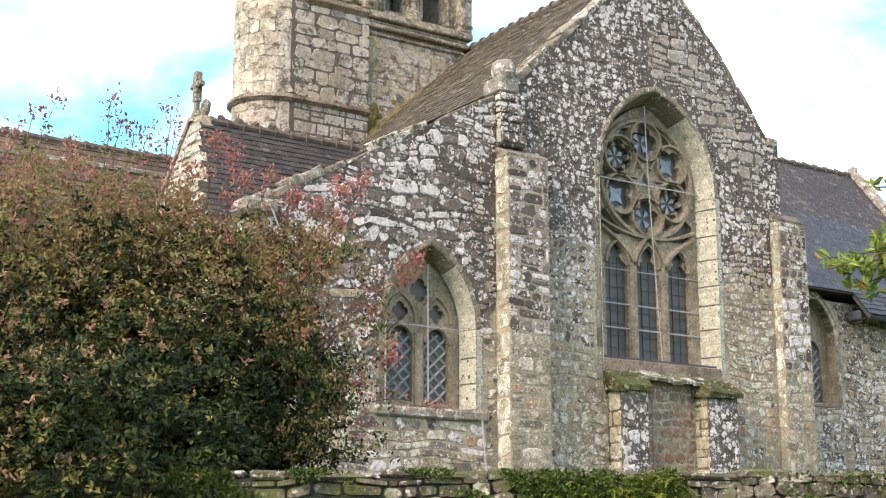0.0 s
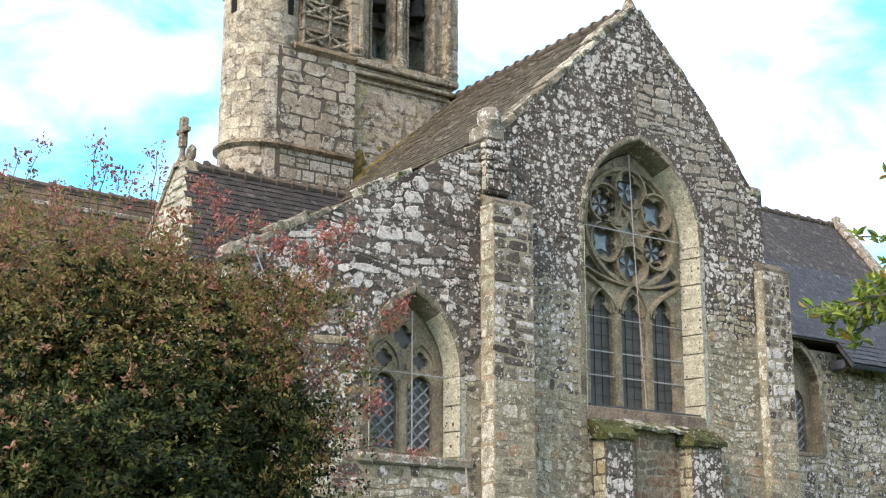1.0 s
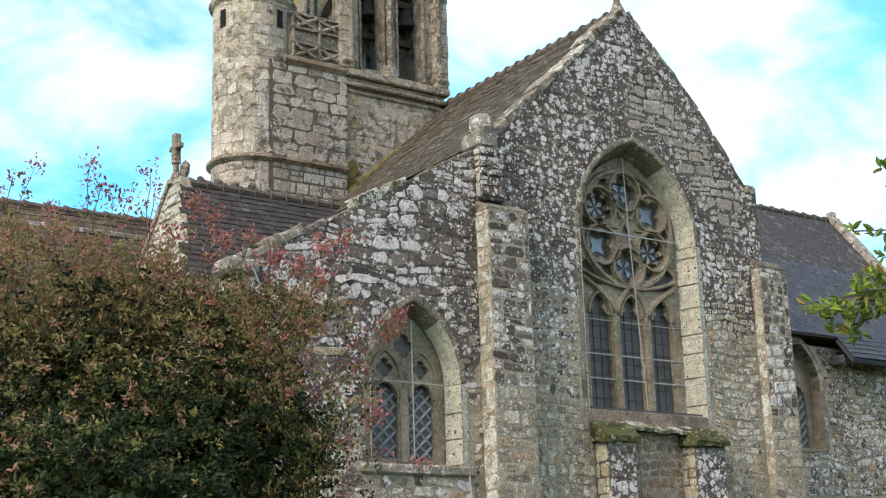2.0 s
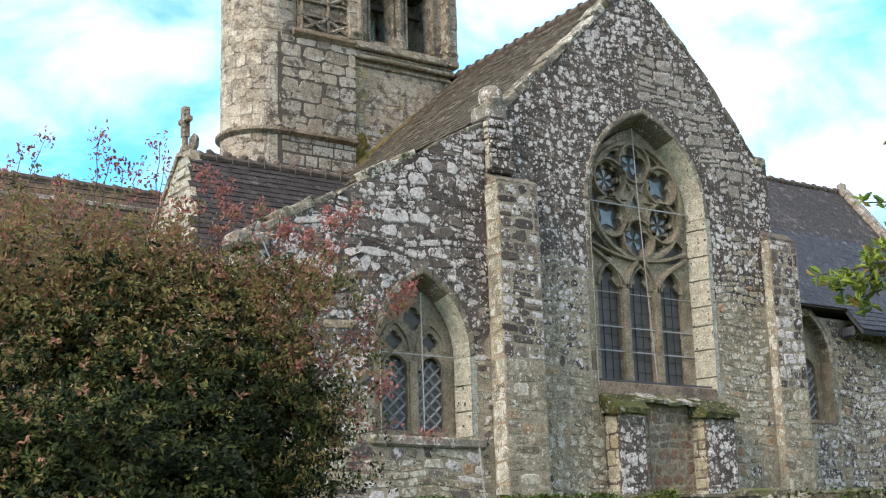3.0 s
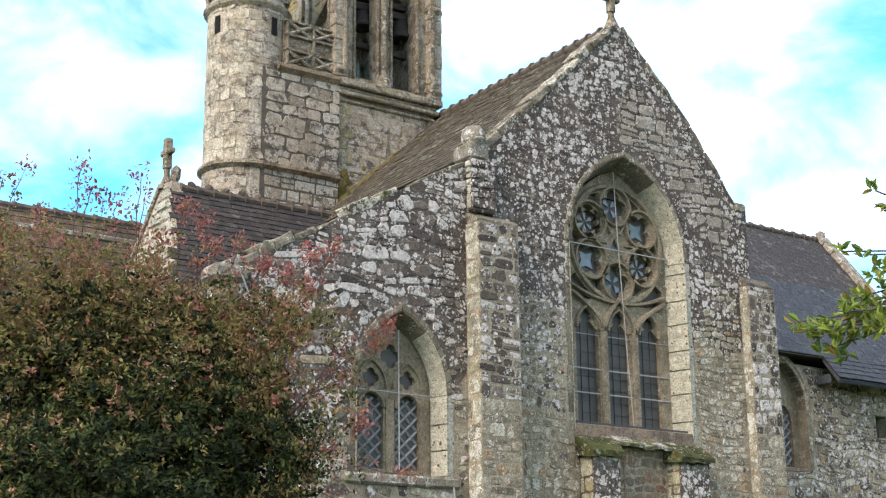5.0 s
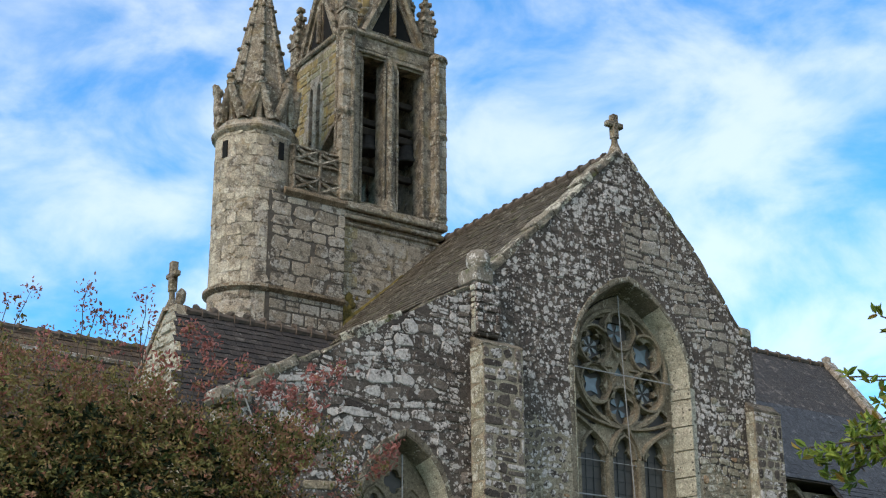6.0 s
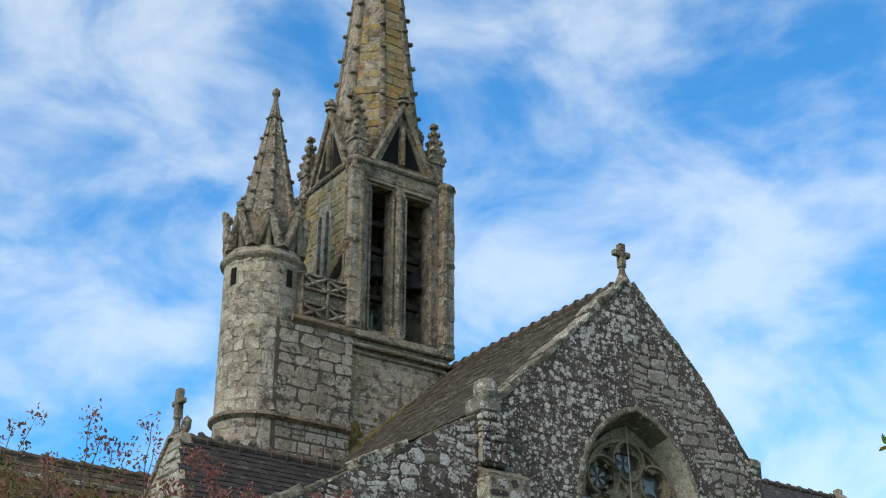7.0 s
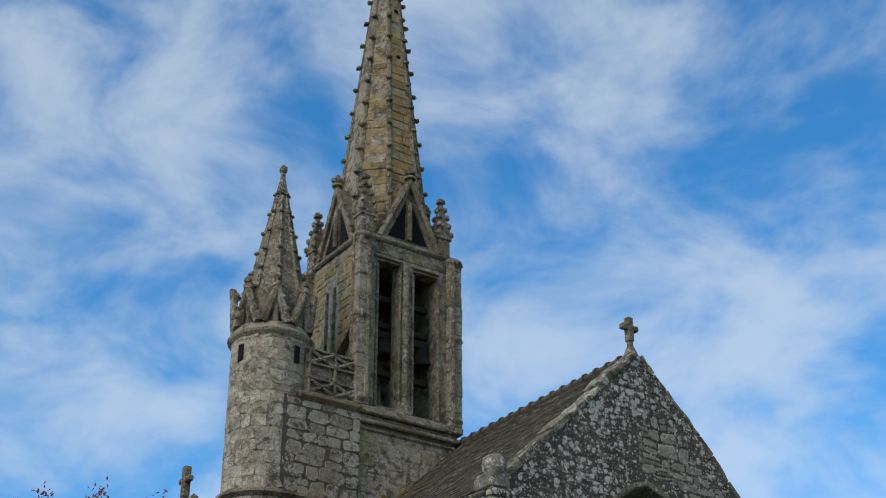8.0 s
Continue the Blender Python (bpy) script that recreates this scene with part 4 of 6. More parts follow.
for sx in (-1, 1):
    # mullions branch into the heads of the lights and the foot of the rose
    part("branch_moulding", bar_along([(TC + sx * (0.445 - 0.4 * (q / 8) ** 1.6), 7.85 + 0.68 * q / 8) for q in range(9)], T, 0.06, -0.01, 0.1), M_TRACERY, big)
    part("branch_moulding", bar_along([(TC + sx * (0.445 + 0.9 * (q / 8) ** 1.7), 7.85 + 0.78 * q / 8) for q in range(9)], T, 0.06, -0.01, 0.1), M_TRACERY, big)
    part("branch_moulding", bar_along([(TC + sx * 0.05 + sx * 1.3 * (q / 8), 8.5 + 0.28 * (q / 8) ** 2) for q in range(9)], T, 0.05, -0.01, 0.09), M_TRACERY, big)
    part("mullion", boxed(TC + sx * 0.445 - 0.1, TC + sx * 0.445 + 0.1, TY - 0.08, TY + 0.16, 5.72, 7.9, bevel=0.045), M_TRACERY, big)
for x in (TC - 0.89, TC, TC + 0.89):
    for sx in (-1, 1):
        part("cusp", panel([(x + sx * u, v) for u, v in ((0.33, 7.82), (0.24, 7.9), (0.11, 8.02), (0.17, 8.1), (0.15, 8.2), (0.3, 8.12))], [], front(TY + 0.03), 0.09), M_TRACERY, big)
for k, (n, a) in enumerate(EYES):
    glazing(eyes[k], T, -0.16, big, M_GLASS)
    cx, cz = around(k, 0.86)
    if a == 45:
        # pale blue four-pointed star
        glazing([(cx + r * math.cos(radians(45 * q)), cz + r * math.sin(radians(45 * q))) for q, r in zip(range(8), (0.13, 0.27) * 4)], T, -0.13, big, M_GLASSBLUE)
    else:
        for q in range(n):
            b = radians(a + 45 * (n == 4)) + 2 * math.pi * q / n
            w, r1 = (0.36, 0.22) if n == 4 else (0.24, 0.21)
            glazing([(cx + r * math.cos(b + o), cz + r * math.sin(b + o)) for r, o in ((0.04, 0), (r1, -w), (r1 * 1.1, 0), (r1, w))], T, -0.13, big, M_GLASSBLUE if n == 4 else M_PALEGLASS)
glazing(hub, T, -0.1, big, M_GLASSBLUE)
for pts in darts + lights:
    glazing(pts, T, -0.12, big, M_GLASS)
for x in (TC - 0.89, TC, TC + 0.89):
    for q in range(1, 3):
        part("lead_strip", boxed(x - 0.315 + 0.21 * q - 0.004, x - 0.315 + 0.21 * q + 0.004, TY + 0.1, TY + 0.118, 5.81, 8.0), M_MESH, big)
    for q in range(1, 9):
        part("lead_strip", boxed(x - 0.315, x + 0.315, TY + 0.102, TY + 0.118, 5.8 + 0.26 * q, 5.808 + 0.26 * q), M_MESH, big)
for z, h in ((6.45, 0.026), (6.97, 0.026), (7.72, 0.014)):
    part("glazing_bar", boxed(18.95, 21.8, TY - 0.02, TY + 0.01, z, z + h), M_IRON, big)
part("glazing_bar", boxed(18.92, 21.83, TY - 0.12, TY - 0.1, 9.66, 9.685), M_IRON, big)
part("foot_bar", boxed(18.75, 21.9, FY + 0.05, FY + 0.08, 5.74, 5.775), M_MESH, big, "dark iron bar along the window foot")
part("sill", boxed(18.62, 22.02, FY - 0.012, FY + 0.62, 5.42, 5.72, bevel=0.02), M_SILL, big, "worn red-brown stone sill")
bm = bmesh.new()
tube(bm, [(20.2, FY + 0.24, 11.45), (20.26, FY + 0.24, 9.7), (20.38, FY + 0.24, 7.6), (20.5, FY + 0.24, 5.74)], 0.012, 5)
part("lightning_cable", bm, M_IRON, big, "thin pale metal cable")

aisle = part("aisle_window", bar_along(arch(14.45, 1.08, 4.4, 6.0, 1.61)[2:], P, 0.03, 0.0, 0.015), M_ARCH, church, "two-light pointed window with lozenge leading")
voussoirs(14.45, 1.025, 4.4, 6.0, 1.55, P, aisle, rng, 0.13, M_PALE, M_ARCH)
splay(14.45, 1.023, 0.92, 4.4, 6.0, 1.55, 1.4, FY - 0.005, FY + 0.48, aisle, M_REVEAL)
AY = FY + 0.42
A = front(AY)
outer = arch(14.42, 0.95, 4.45, 6.0, 1.42)
two = [arch(14.43 + sx * 0.41, 0.28, 4.58, 5.72, 0.3, 6) for sx in (-1, 1)]
holes = two + [foil(14.43 + sx * 0.41, 6.28, 0.19, 4) for sx in (-1, 1)] + [foil(14.46, 6.72, 0.24, 4)]
part("tracery", panel(outer, holes, A, 0.12), M_TRACERY, aisle, "pierced stone tracery")
for lt in two:
    part("light_moulding", bar_along(lt[2:], A, 0.04, -0.01, 0.05), M_TRACERY, aisle)
    glazing(lt, A, -0.1, aisle, M_GLASS)
for sx in (-1, 1):
    part("head_moulding", bar_along(arch(14.43 + sx * 0.41, 0.33, 4.58, 6.1, 0.52, 8)[2:], A, 0.035, -0.01, 0.05), M_TRACERY, aisle)
for h in holes[2:]:
    glazing(h, A, -0.1, aisle, M_GLASS)
part("mullion", boxed(14.34, 14.52, AY - 0.06, AY + 0.14, 4.46, 5.9, bevel=0.03), M_TRACERY, aisle)


def lozenges(cx, a, z0, z1, plane, d, parent, pitch=0.25, slope=0.92, r=0.03):
    """Broad diagonal cames of lozenge glazing."""
    k = z0 - 2 * a
    while k < z1:
        for sg in (-1, 1):
            (va, ua), (vb, ub) = sorted(((k + a + sg * u * slope, u) for u in (-a, a)))
            f0, f1 = max(0, (z0 - va) / (vb - va)), min(1, (z1 - va) / (vb - va))
            if f1 - f0 > 0.08:
                p, q = ((cx + ua + (ub - ua) * f, va + (vb - va) * f) for f in (f0, f1))
                bm = bmesh.new()
                tube(bm, [plane(*p, d), plane(*q, d)], r, 4)
                part("lead_strip", bm, M_LEAD, parent)
        k += pitch


for sx in (-1, 1):
    lozenges(14.43 + sx * 0.41, 0.27, 4.6, 5.9, A, -0.08, aisle)
bm = bmesh.new()
tube(bm, [(14.5, FY + 0.2, 7.2), (14.52, FY + 0.2, 4.5)], 0.014, 5)
tube(bm, [(13.6, FY + 0.22, 6.0), (15.3, FY + 0.22, 5.98)], 0.012, 5)
part("iron_rod", bm, M_IRON, aisle)
part("sill", boxed(13.2, 15.75, FY - 0.09, FY + 0.5, 4.22, 4.42, bevel=0.04), M_COPING, aisle)

# ---- blocked doorway under a mossy canopy ----
doorway = part("blocked_doorway", boxed(19.4, 21.1, FY - 0.12, FY - 0.003, 1.9, 5.28), M_MORTAR, church, "old doorway walled up with red-brown rubble")
masonry(courses(19.46, 21.06, 2.0, 5.26, (0.14, 0.3), (0.18, 0.42), rng), warped(front(FY - 0.12)), M_BRICKRED, doorway, rng, 0.008, 0.6, (0.003, 0.012))
part("infill_seam", boxed(19.82, 19.86, FY - 0.135, FY - 0.121, 3.0, 5.2), M_SILL, doorway)
for x0, x1, d in ((18.74, 19.46, 0.42), (21.06, 21.92, 0.5)):
    pier = part("pier", boxed(x0, x1, FY - d, FY - 0.003, 1.9, 5.06), M_JOINT, doorway)
    masonry(courses(x0, x1, 2.0, 5.05, (0.2, 0.42), (0.3, 0.6), rng), warped(front(FY - d), 0.4), M_DARK, pier, rng, 0.008, 0.5, (0.004, 0.014))
    masonry(courses(FY - d + 0.01, FY - 0.02, 2.0, 5.05, (0.25, 0.45), (0.5, 0.6), rng), west(x0), M_OCHREPALE, pier, rng, 0.002, 0.25, (0.004, 0.008))
    bm = bmesh.new()
    slab(bm, [Vector((x0 - 0.1, FY - d - 0.13, 5.0)), Vector((x0 - 0.1, FY - 0.004, 5.04)), Vector((x0 - 0.1, FY - 0.004, 5.47)), Vector((x0 - 0.1, FY - d * 0.6, 5.38)), Vector((x0 - 0.1, FY - d - 0.15, 5.1))], (x1 - x0 + 0.14, 0, 0))
    bmesh.ops.subdivide_edges(bm, edges=bm.edges[:], cuts=5, use_grid_fill=True)
    for v in bm.verts:
        v.co += noise.noise_vector(v.co * 4) * 0.05 + noise.noise_vector(v.co * 11) * 0.03
        v.co.y = min(v.co.y, FY - 0.004)
    part("moss_cap", bm, M_MOSS, doorway, "thick dark green moss cap flecked with lichen")
k = 19.35
while k < 21.1:
    bm = bmesh.new()
    w = rng.uniform(0.16, 0.3)
    lift = rng.uniform(-0.02, 0.03)
    slab(bm, [Vector((k, FY - 0.36, 5.25 + lift)), Vector((k + w - 0.015, FY - 0.36, 5.25 + lift)), Vector((k + w - 0.015, FY - 0.005, 5.42 + lift)), Vector((k, FY - 0.005, 5.42 + lift))], (0, -0.015, 0.07))
    bmesh.ops.subdivide_edges(bm, edges=bm.edges[:], cuts=2, use_grid_fill=True)
    for v in bm.verts:
        v.co += noise.noise_vector(v.co * 7) * 0.025
        v.co.y = min(v.co.y, FY - 0.004)
    part("canopy_slab", bm, M_MOSSY, doorway)
    k += w

# ---- main roof ----
def ridge_tiles(a, b, parent, step=0.42, r=0.11, material=None):
    a, b = Vector(a), Vector(b)
    d = (b - a).normalized()
    s, i = 0.0, 0
    L = (b - a).length
    while s < L:
        e = min(s + step, L)
        bm = bmesh.new()
        tube(bm, [a + d * s, a + d * (s + 0.09), a + d * (s + 0.1), a + d * (e + 0.03)], r * 1.4, 8, r * 0.85)
        part("ridge_tile", bm, material or M_RIDGE, parent)
        s, i = e, i + 1


ROOF = 14.86
roof = part("roof", slab(bmesh.new(), [Vector((16.1, FY + 0.55, ROOF - 0.93 * 4.18 - 0.06)), Vector((20.28, FY + 0.55, ROOF - 0.06)), Vector((24.46, FY + 0.55, ROOF - 0.93 * 4.18 - 0.06))], (0, 14.0, 0)), M_TIMBER, church, "steep roof of mossy brown slates")
rng = random.Random(8)
slates(roof_plane((16.1, FY + 0.5, ROOF - 0.93 * 4.18), (16.1, FY + 14, ROOF - 0.93 * 4.18), (20.28, FY + 0.5, ROOF)), 9.5, 5.68, M_SLATEOLD, roof, rng, proud=(0.014, 0.036))
slates(roof_plane((24.46, FY + 0.5, ROOF - 0.93 * 4.18), (24.46, FY + 14, ROOF - 0.93 * 4.18), (20.28, FY + 0.5, ROOF)), 13.0, 5.68, M_SLATEOLD, roof, rng, 0.4, 0.3)
ridge_tiles((20.28, FY + 0.5, ROOF + 0.02), (20.28, FY + 8.2, ROOF + 0.02), roof)
aroof = part("aisle_roof", slab(bmesh.new(), [Vector((10.6, FY + 0.5, 7.6)), Vector((16.2, FY + 0.5, 10.78)), Vector((16.2, FY + 0.5, 10.6)), Vector((10.6, FY + 0.5, 7.4))], (0, 4.5, 0)), M_TIMBER, church)
slates(roof_plane((10.6, FY + 0.45, 7.6), (10.6, FY + 5, 7.6), (16.2, FY + 0.45, 10.78)), 4.5, 6.45, M_SLATEOLD, aroof, rng, proud=(0.014, 0.036))

# ---- wing behind the aisle, its gable to the west ----
wing = thing("transept_wing", (14, 28, 2.1), "low slate-roofed wing with a pale stone gable", "church wing")
GX, RY, RZ = 12.25, 28.0, 11.2
M_SLATEWING = stone_mat("dull_slate", [(0.036, 0.031, 0.028), (0.05, 0.041, 0.036), (0.032, 0.028, 0.026), (0.058, 0.047, 0.04)], 0.1, white=(0.14, 0.12, 0.1))
gable = [(27.2, 1.9), (31.0, 1.9), (31.0, 9.0), (30.2, 9.75), (28.5, 11.4), (28.0, 11.36), (27.42, 10.05), (27.2, 8.4)]
gw = part("gable_wall", panel(gable, [], west(GX), 0.24), M_MORTAR, wing, "pale sunlit rubble gable")
rng = random.Random(9)
masonry(fitted(gable, [], courses(27.2, 31.0, 6.0, 11.4, (0.18, 0.34), (0.24, 0.5), rng)), west(GX), M_PALE, gw, rng)
part("wing_wall", boxed(GX - 0.9, 20.0, 24.7, 25.3, 1.9, 7.2), M_MORTAR, wing)
wr = part("roof", slab(bmesh.new(), [Vector((GX - 1.1, 24.4, 7.0)), Vector((GX + 0.15, RY, RZ - 0.06)), Vector((20, RY, RZ - 0.06)), Vector((20, 24.4, 7.0))], (0, 0.1, -0.15)), M_TIMBER, wing)
slates(roof_plane((GX - 1.4, 24.4, 7.08), (20, 24.4, 7.08), (GX - 1.4, RY, RZ)), 9.1, 5.48, M_SLATEWING, wr, rng, keep=lambda u, v: u > 1.48 - 0.26 * (5.48 - v))
ridge_tiles((GX + 0.2, RY, RZ + 0.03), (18.4, RY, RZ + 0.03), wr, 0.4, 0.1)
for k in range(14):
    bm = bmesh.new()
    x = GX + 0.5 + k * 0.42
    blob(bm, (x, RY, RZ + 0.15), 0.09, k, (1.3, 0.8, 1))
    part("crest", bm, M_RIDGE, wr)


def rake_y(a, b, x0, x1, thick, step, material, parent, rng):
    a, b = Vector((0, *a)), Vector((0, *b))
    d = (b - a).normalized()
    up = Vector((0, -d.z, d.y))
    if up.z < 0:
        up = -up
    s, total = 0.0, (b - a).length
    while s < total - 0.05:
        e = min(s + step * rng.uniform(0.75, 1.25), total)
        bm = bmesh.new()
        p0, p1 = a + d * (s + 0.008), a + d * (e - 0.008)
        slab(bm, [Vector((x0, p.y, p.z)) + up * k for p, k in ((p0, -0.02), (p1, -0.02), (p1, thick), (p0, thick))], (x1 - x0, 0, 0))
        bmesh.ops.bevel(bm, geom=bm.edges[:], offset=0.02, segments=1, affect="EDGES")
        part("coping_stone", bm, material, parent)
        s = e


rake_y((30.9, 9.1), (28.5, 11.4), GX - 0.06, GX + 0.25, 0.1, 0.5, M_COPING, wing, rng)
cross_finial(GX + 0.1, RY + 0.5, RZ + 0.1, 1.22, wing, True)
part("finial_bud", blob(bmesh.new(), (GX + 0.12, RY + 0.05, RZ + 0.36), 0.17, 2, (0.8, 0.8, 1.5)), M_CARVED, wing)

# ---- long roof to the west ----
nave = thing("nave", (6, 32, 2.1), "long nave with a lichened tile roof", "church nave")
part("nave_wall", boxed(-6, 13.6, 29.0, 29.6, 1.9, 8.0), M_TAN, nave)
nr = part("roof", slab(bmesh.new(), [Vector((-6, 28.6, 7.7)), Vector((-6, 32, 11.34)), Vector((-6, 35.4, 7.7))], (19.6, 0, 0)), M_TIMBER, nave)
slates(roof_plane((-6, 28.6, 7.75), (13, 28.6, 7.75), (-6, 32, 11.4)), 19.6, 4.98, M_LEFTROOF, nr, rng, 0.3, 0.24)
ridge_tiles((-6, 32, 11.42), (13.6, 32, 11.42), nr, 0.5, 0.1)
part("roof_ledge", boxed(-6, 13.6, 31.3, 31.5, 10.72, 10.86, bevel=0.03), M_COPING, nave)

# ---- chancel to the east ----
M_SLATE1 = stone_mat("blue_slate_single", [(0.05, 0.054, 0.06), (0.058, 0.063, 0.07), (0.047, 0.05, 0.056), (0.064, 0.07, 0.077)], 0.02, white=(0.2, 0.2, 0.19), single=True)
chancel = thing("chancel", (32, 27, 2.1), "chancel with a steep blue slate roof and pointed window", "church chancel")
CY = 26.25
cwall = [(24.0, 1.9), (36.4, 1.9), (36.4, 8.75), (24.0, 8.75)]
EWIN = arch(29.75, 0.92, 5.85, 7.5, 1.38)
SLOT = [(33.55, 6.9), (34.1, 6.9), (34.1, 7.6), (33.55, 7.6)]
C = front(CY)
cw = part("side_wall", panel(cwall, [EWIN, SLOT], C, 0.7), M_MORTAR, chancel, "rubble wall mottled with white lichen")
rng = random.Random(14)
cr_ = fitted(cwall, [reach(29.75, 0.92, 5.85, 7.5, 1.38, 0.2), SLOT], courses(24.2, 36.4, 2.0, 8.7, (0.16, 0.32), (0.22, 0.5), rng))
masonry([r for k, r in enumerate(cr_) if not k % 3], warped(C), M_TAN, cw, rng, 0.01, 0.5, (0.008, 0.03))
masonry([r for k, r in enumerate(cr_) if k % 3], warped(C), M_DARK, cw, rng, 0.01, 0.5, (0.008, 0.03))
ew = part("window", bar_along(arch(29.75, 0.95, 5.85, 7.5, 1.41)[2:], C, 0.05, 0.02, 0.05), M_GREY, chancel, "pointed lattice window")
voussoirs(29.75, 0.92, 5.85, 7.5, 1.38, C, ew, rng, 0.17, M_ARCH, M_ARCH)
E_ = front(CY + 0.36)
two = [arch(29.75 + sx * 0.4, 0.3, 5.95, 7.2, 0.45, 6) for sx in (-1, 1)]
part("tracery", panel(arch(29.75, 0.91, 5.88, 7.5, 1.36), two + [foil(29.75, 8.05, 0.26, 4)], E_, 0.12), M_TRACERY, ew)
for lt in two + [foil(29.75, 8.05, 0.26, 4)]:
    glazing(lt, E_, -0.1, ew, M_GLASS)
for sx in (-1, 1):
    lozenges(29.75 + sx * 0.4, 0.29, 5.97, 7.4, E_, -0.08, ew)
part("sill", boxed(28.75, 30.75, CY - 0.03, CY + 0.4, 5.76, 5.87, bevel=0.02), M_SILL, ew)
glazing(SLOT, C, -0.3, chancel, M_GLASS, "slot_pane")
part("end_wall", boxed(35.75, 36.4, CY + 0.702, 33.5, 1.9, 8.7), M_MORTAR, chancel)
part("slot_frame", bar_along(SLOT, C, 0.06, 0.0, 0.04, True), M_GREY, chancel)
crf = part("roof", slab(bmesh.new(), [Vector((21.0, 25.9, 8.95)), Vector((21.0, 30, 14.0)), Vector((21.0, 34.1, 8.95))], (15.2, 0, 0)), M_TIMBER, chancel, "steep blue slate roof")
SP = roof_plane((24.2, 25.9, 9.0), (30, 25.9, 9.0), (24.2, 30, 14.08))
slates(SP, 12.15, 3.6, M_SLATE, crf, rng, 0.26, 0.2, proud=(0.008, 0.016), keep=lambda u, v: not (4.2 < u < 9.0 and v < 3.19))
single_slates(SP, 4.07, 9.0, 0.0, 3.2, M_SLATE1, crf, 91)
slates(roof_plane((24.2, 25.9 + 3.6 * 0.6276, 9.0 + 3.6 * 0.7785), (30, 25.9 + 3.6 * 0.6276, 9.0 + 3.6 * 0.7785), (24.2, 30, 14.08)), 12.15, 2.9, M_SLATEBROWN, crf, rng, 0.26, 0.2, proud=(0.008, 0.016))
low_eave = part("lower_eave", slab(bmesh.new(), [Vector((31.15, 25.38, 8.28)), Vector((31.15, 25.92, 8.97)), Vector((31.15, 25.98, 8.9)), Vector((31.15, 25.44, 8.2))], (6.0, 0, 0)), M_SLATE, chancel)
slates(roof_plane((31.1, 25.36, 8.33), (37, 25.36, 8.33), (31.1, 25.9, 9.02)), 6.0, 0.9, M_SLATE, low_eave, rng, 0.26, 0.2)
part("corbel", boxed(31.16, 31.3, 25.75, 26.24, 8.2, 8.5, bevel=0.05), M_SLATE, chancel)
rake_y((25.7, 8.75), (30, 14.15), 36.2, 36.6, 0.16, 0.55, M_COPING, chancel, rng)
ridge_tiles((24.0, 30, 14.12), (36.2, 30, 14.12), crf, 0.5, 0.09)
part("end_gable", panel([(26.95, 8.7), (33.5, 8.7), (33.0, 9.5), (30, 14.05), (26.5, 9.6)], [], lambda u, v, d=0.0: Vector((36.3 + d, u, v)), 0.5), M_MORTAR, chancel)
part("ridge_stop", blob(bmesh.new(), (36.4, 30, 14.3), 0.18, 4), M_COPING, chancel)


# ---- bell tower with stair turret ----
tower = thing("bell_tower", (18.5, 30, 2.1), "slender granite bell tower with open belfry and crocketed spire", "bell tower")
X0, X1, Y0, Y1 = 17.08, 20.0, 29.0, 31.9
CX, CYT = (X0 + X1) / 2, (Y0 + Y1) / 2
rng = random.Random(40)
M_OCHRE1 = stone_mat("ochre_lichened_quoin", [(0.24, 0.185, 0.1), (0.3, 0.24, 0.14), (0.22, 0.175, 0.11), (0.32, 0.265, 0.17)], 0.3, white=(0.46, 0.4, 0.3), ochre=0.8, crust=0.4, single=True)
shaft = part("shaft", boxed(X0, X1, Y0, Y1, 1.9, 14.98), M_TOWER, tower, "plain ashlar tower shaft stained with ochre lichen")
masonry(courses(X0, X1, 11.6, 14.66, (0.28, 0.42), (0.4, 0.9), rng), front(Y0), M_GREY, shaft, rng, 0.008, 0.3, (0.004, 0.012), "ashlar")
stair_wall = part("stair_wall", boxed(14.9, X0 - 0.005, 28.88, Y1 - 0.5, 1.9, 15.05), M_GAP, tower, "flat ashlar wall joining turret and tower")
sw = [r for r in courses(15.0, X0, 12.55, 15.0, (0.2, 0.4), (0.3, 0.8), rng)]
single_stones(sw, warped(front(28.88), 0.3), M_GREY1, stair_wall, 43, "ashlar_block", soft=0.34, depth=0.014)
masonry(courses(15.0, X0, 10.9, 12.42, (0.2, 0.36), (0.3, 0.7), rng), front(28.88), M_GREY, stair_wall, rng, 0.007, 0.12, (0.004, 0.018), "ashlar")

# ochre quoins on the tower's corner and a mossy fillet where the roof meets it
v, k = 11.9, 0
while v < 14.75:
    h = rng.uniform(0.28, 0.42)
    single_stones([(X0 + 0.01, X0 + (0.3, 0.46)[k % 2], v, min(v + h, 14.76))], front(Y0 - 0.012), M_OCHRE1, shaft, 300 + k, "quoin", soft=0.2, depth=0.006)
    v += h
    k += 1
bm = bmesh.new()
pts = []
for i in range(14):
    x = X0 + 0.62 * (X1 - X0) * i / 13
    pts.append((x, Y0 - 0.05 + 0.02 * noise.noise(Vector((x * 4, 0, 0))), ROOF - 0.93 * (20.28 - x) + 0.02 + 0.04 * noise.noise(Vector((x * 3, 5, 0)))))
tube(bm, pts, 0.08, 6, 0.03)
part("mossy_fillet", bm, M_YELLOWMOSS, shaft, "yellow-green moss along the roof join")
bm = bmesh.new()
for i in range(26):
    x = X0 + 0.05 + abs(rng.gauss(0, 0.28))
    blob(bm, (x, Y0 - 0.02, ROOF - 0.93 * (20.28 - x) + 0.1 + abs(rng.gauss(0, 0.22))), rng.uniform(0.05, 0.12), i, (1, 0.35, 1.2))
ob = part("lichen_tuft", bm, M_YELLOWMOSS, shaft, "yellow lichen tufts")
ob["kind"] = "stuff"

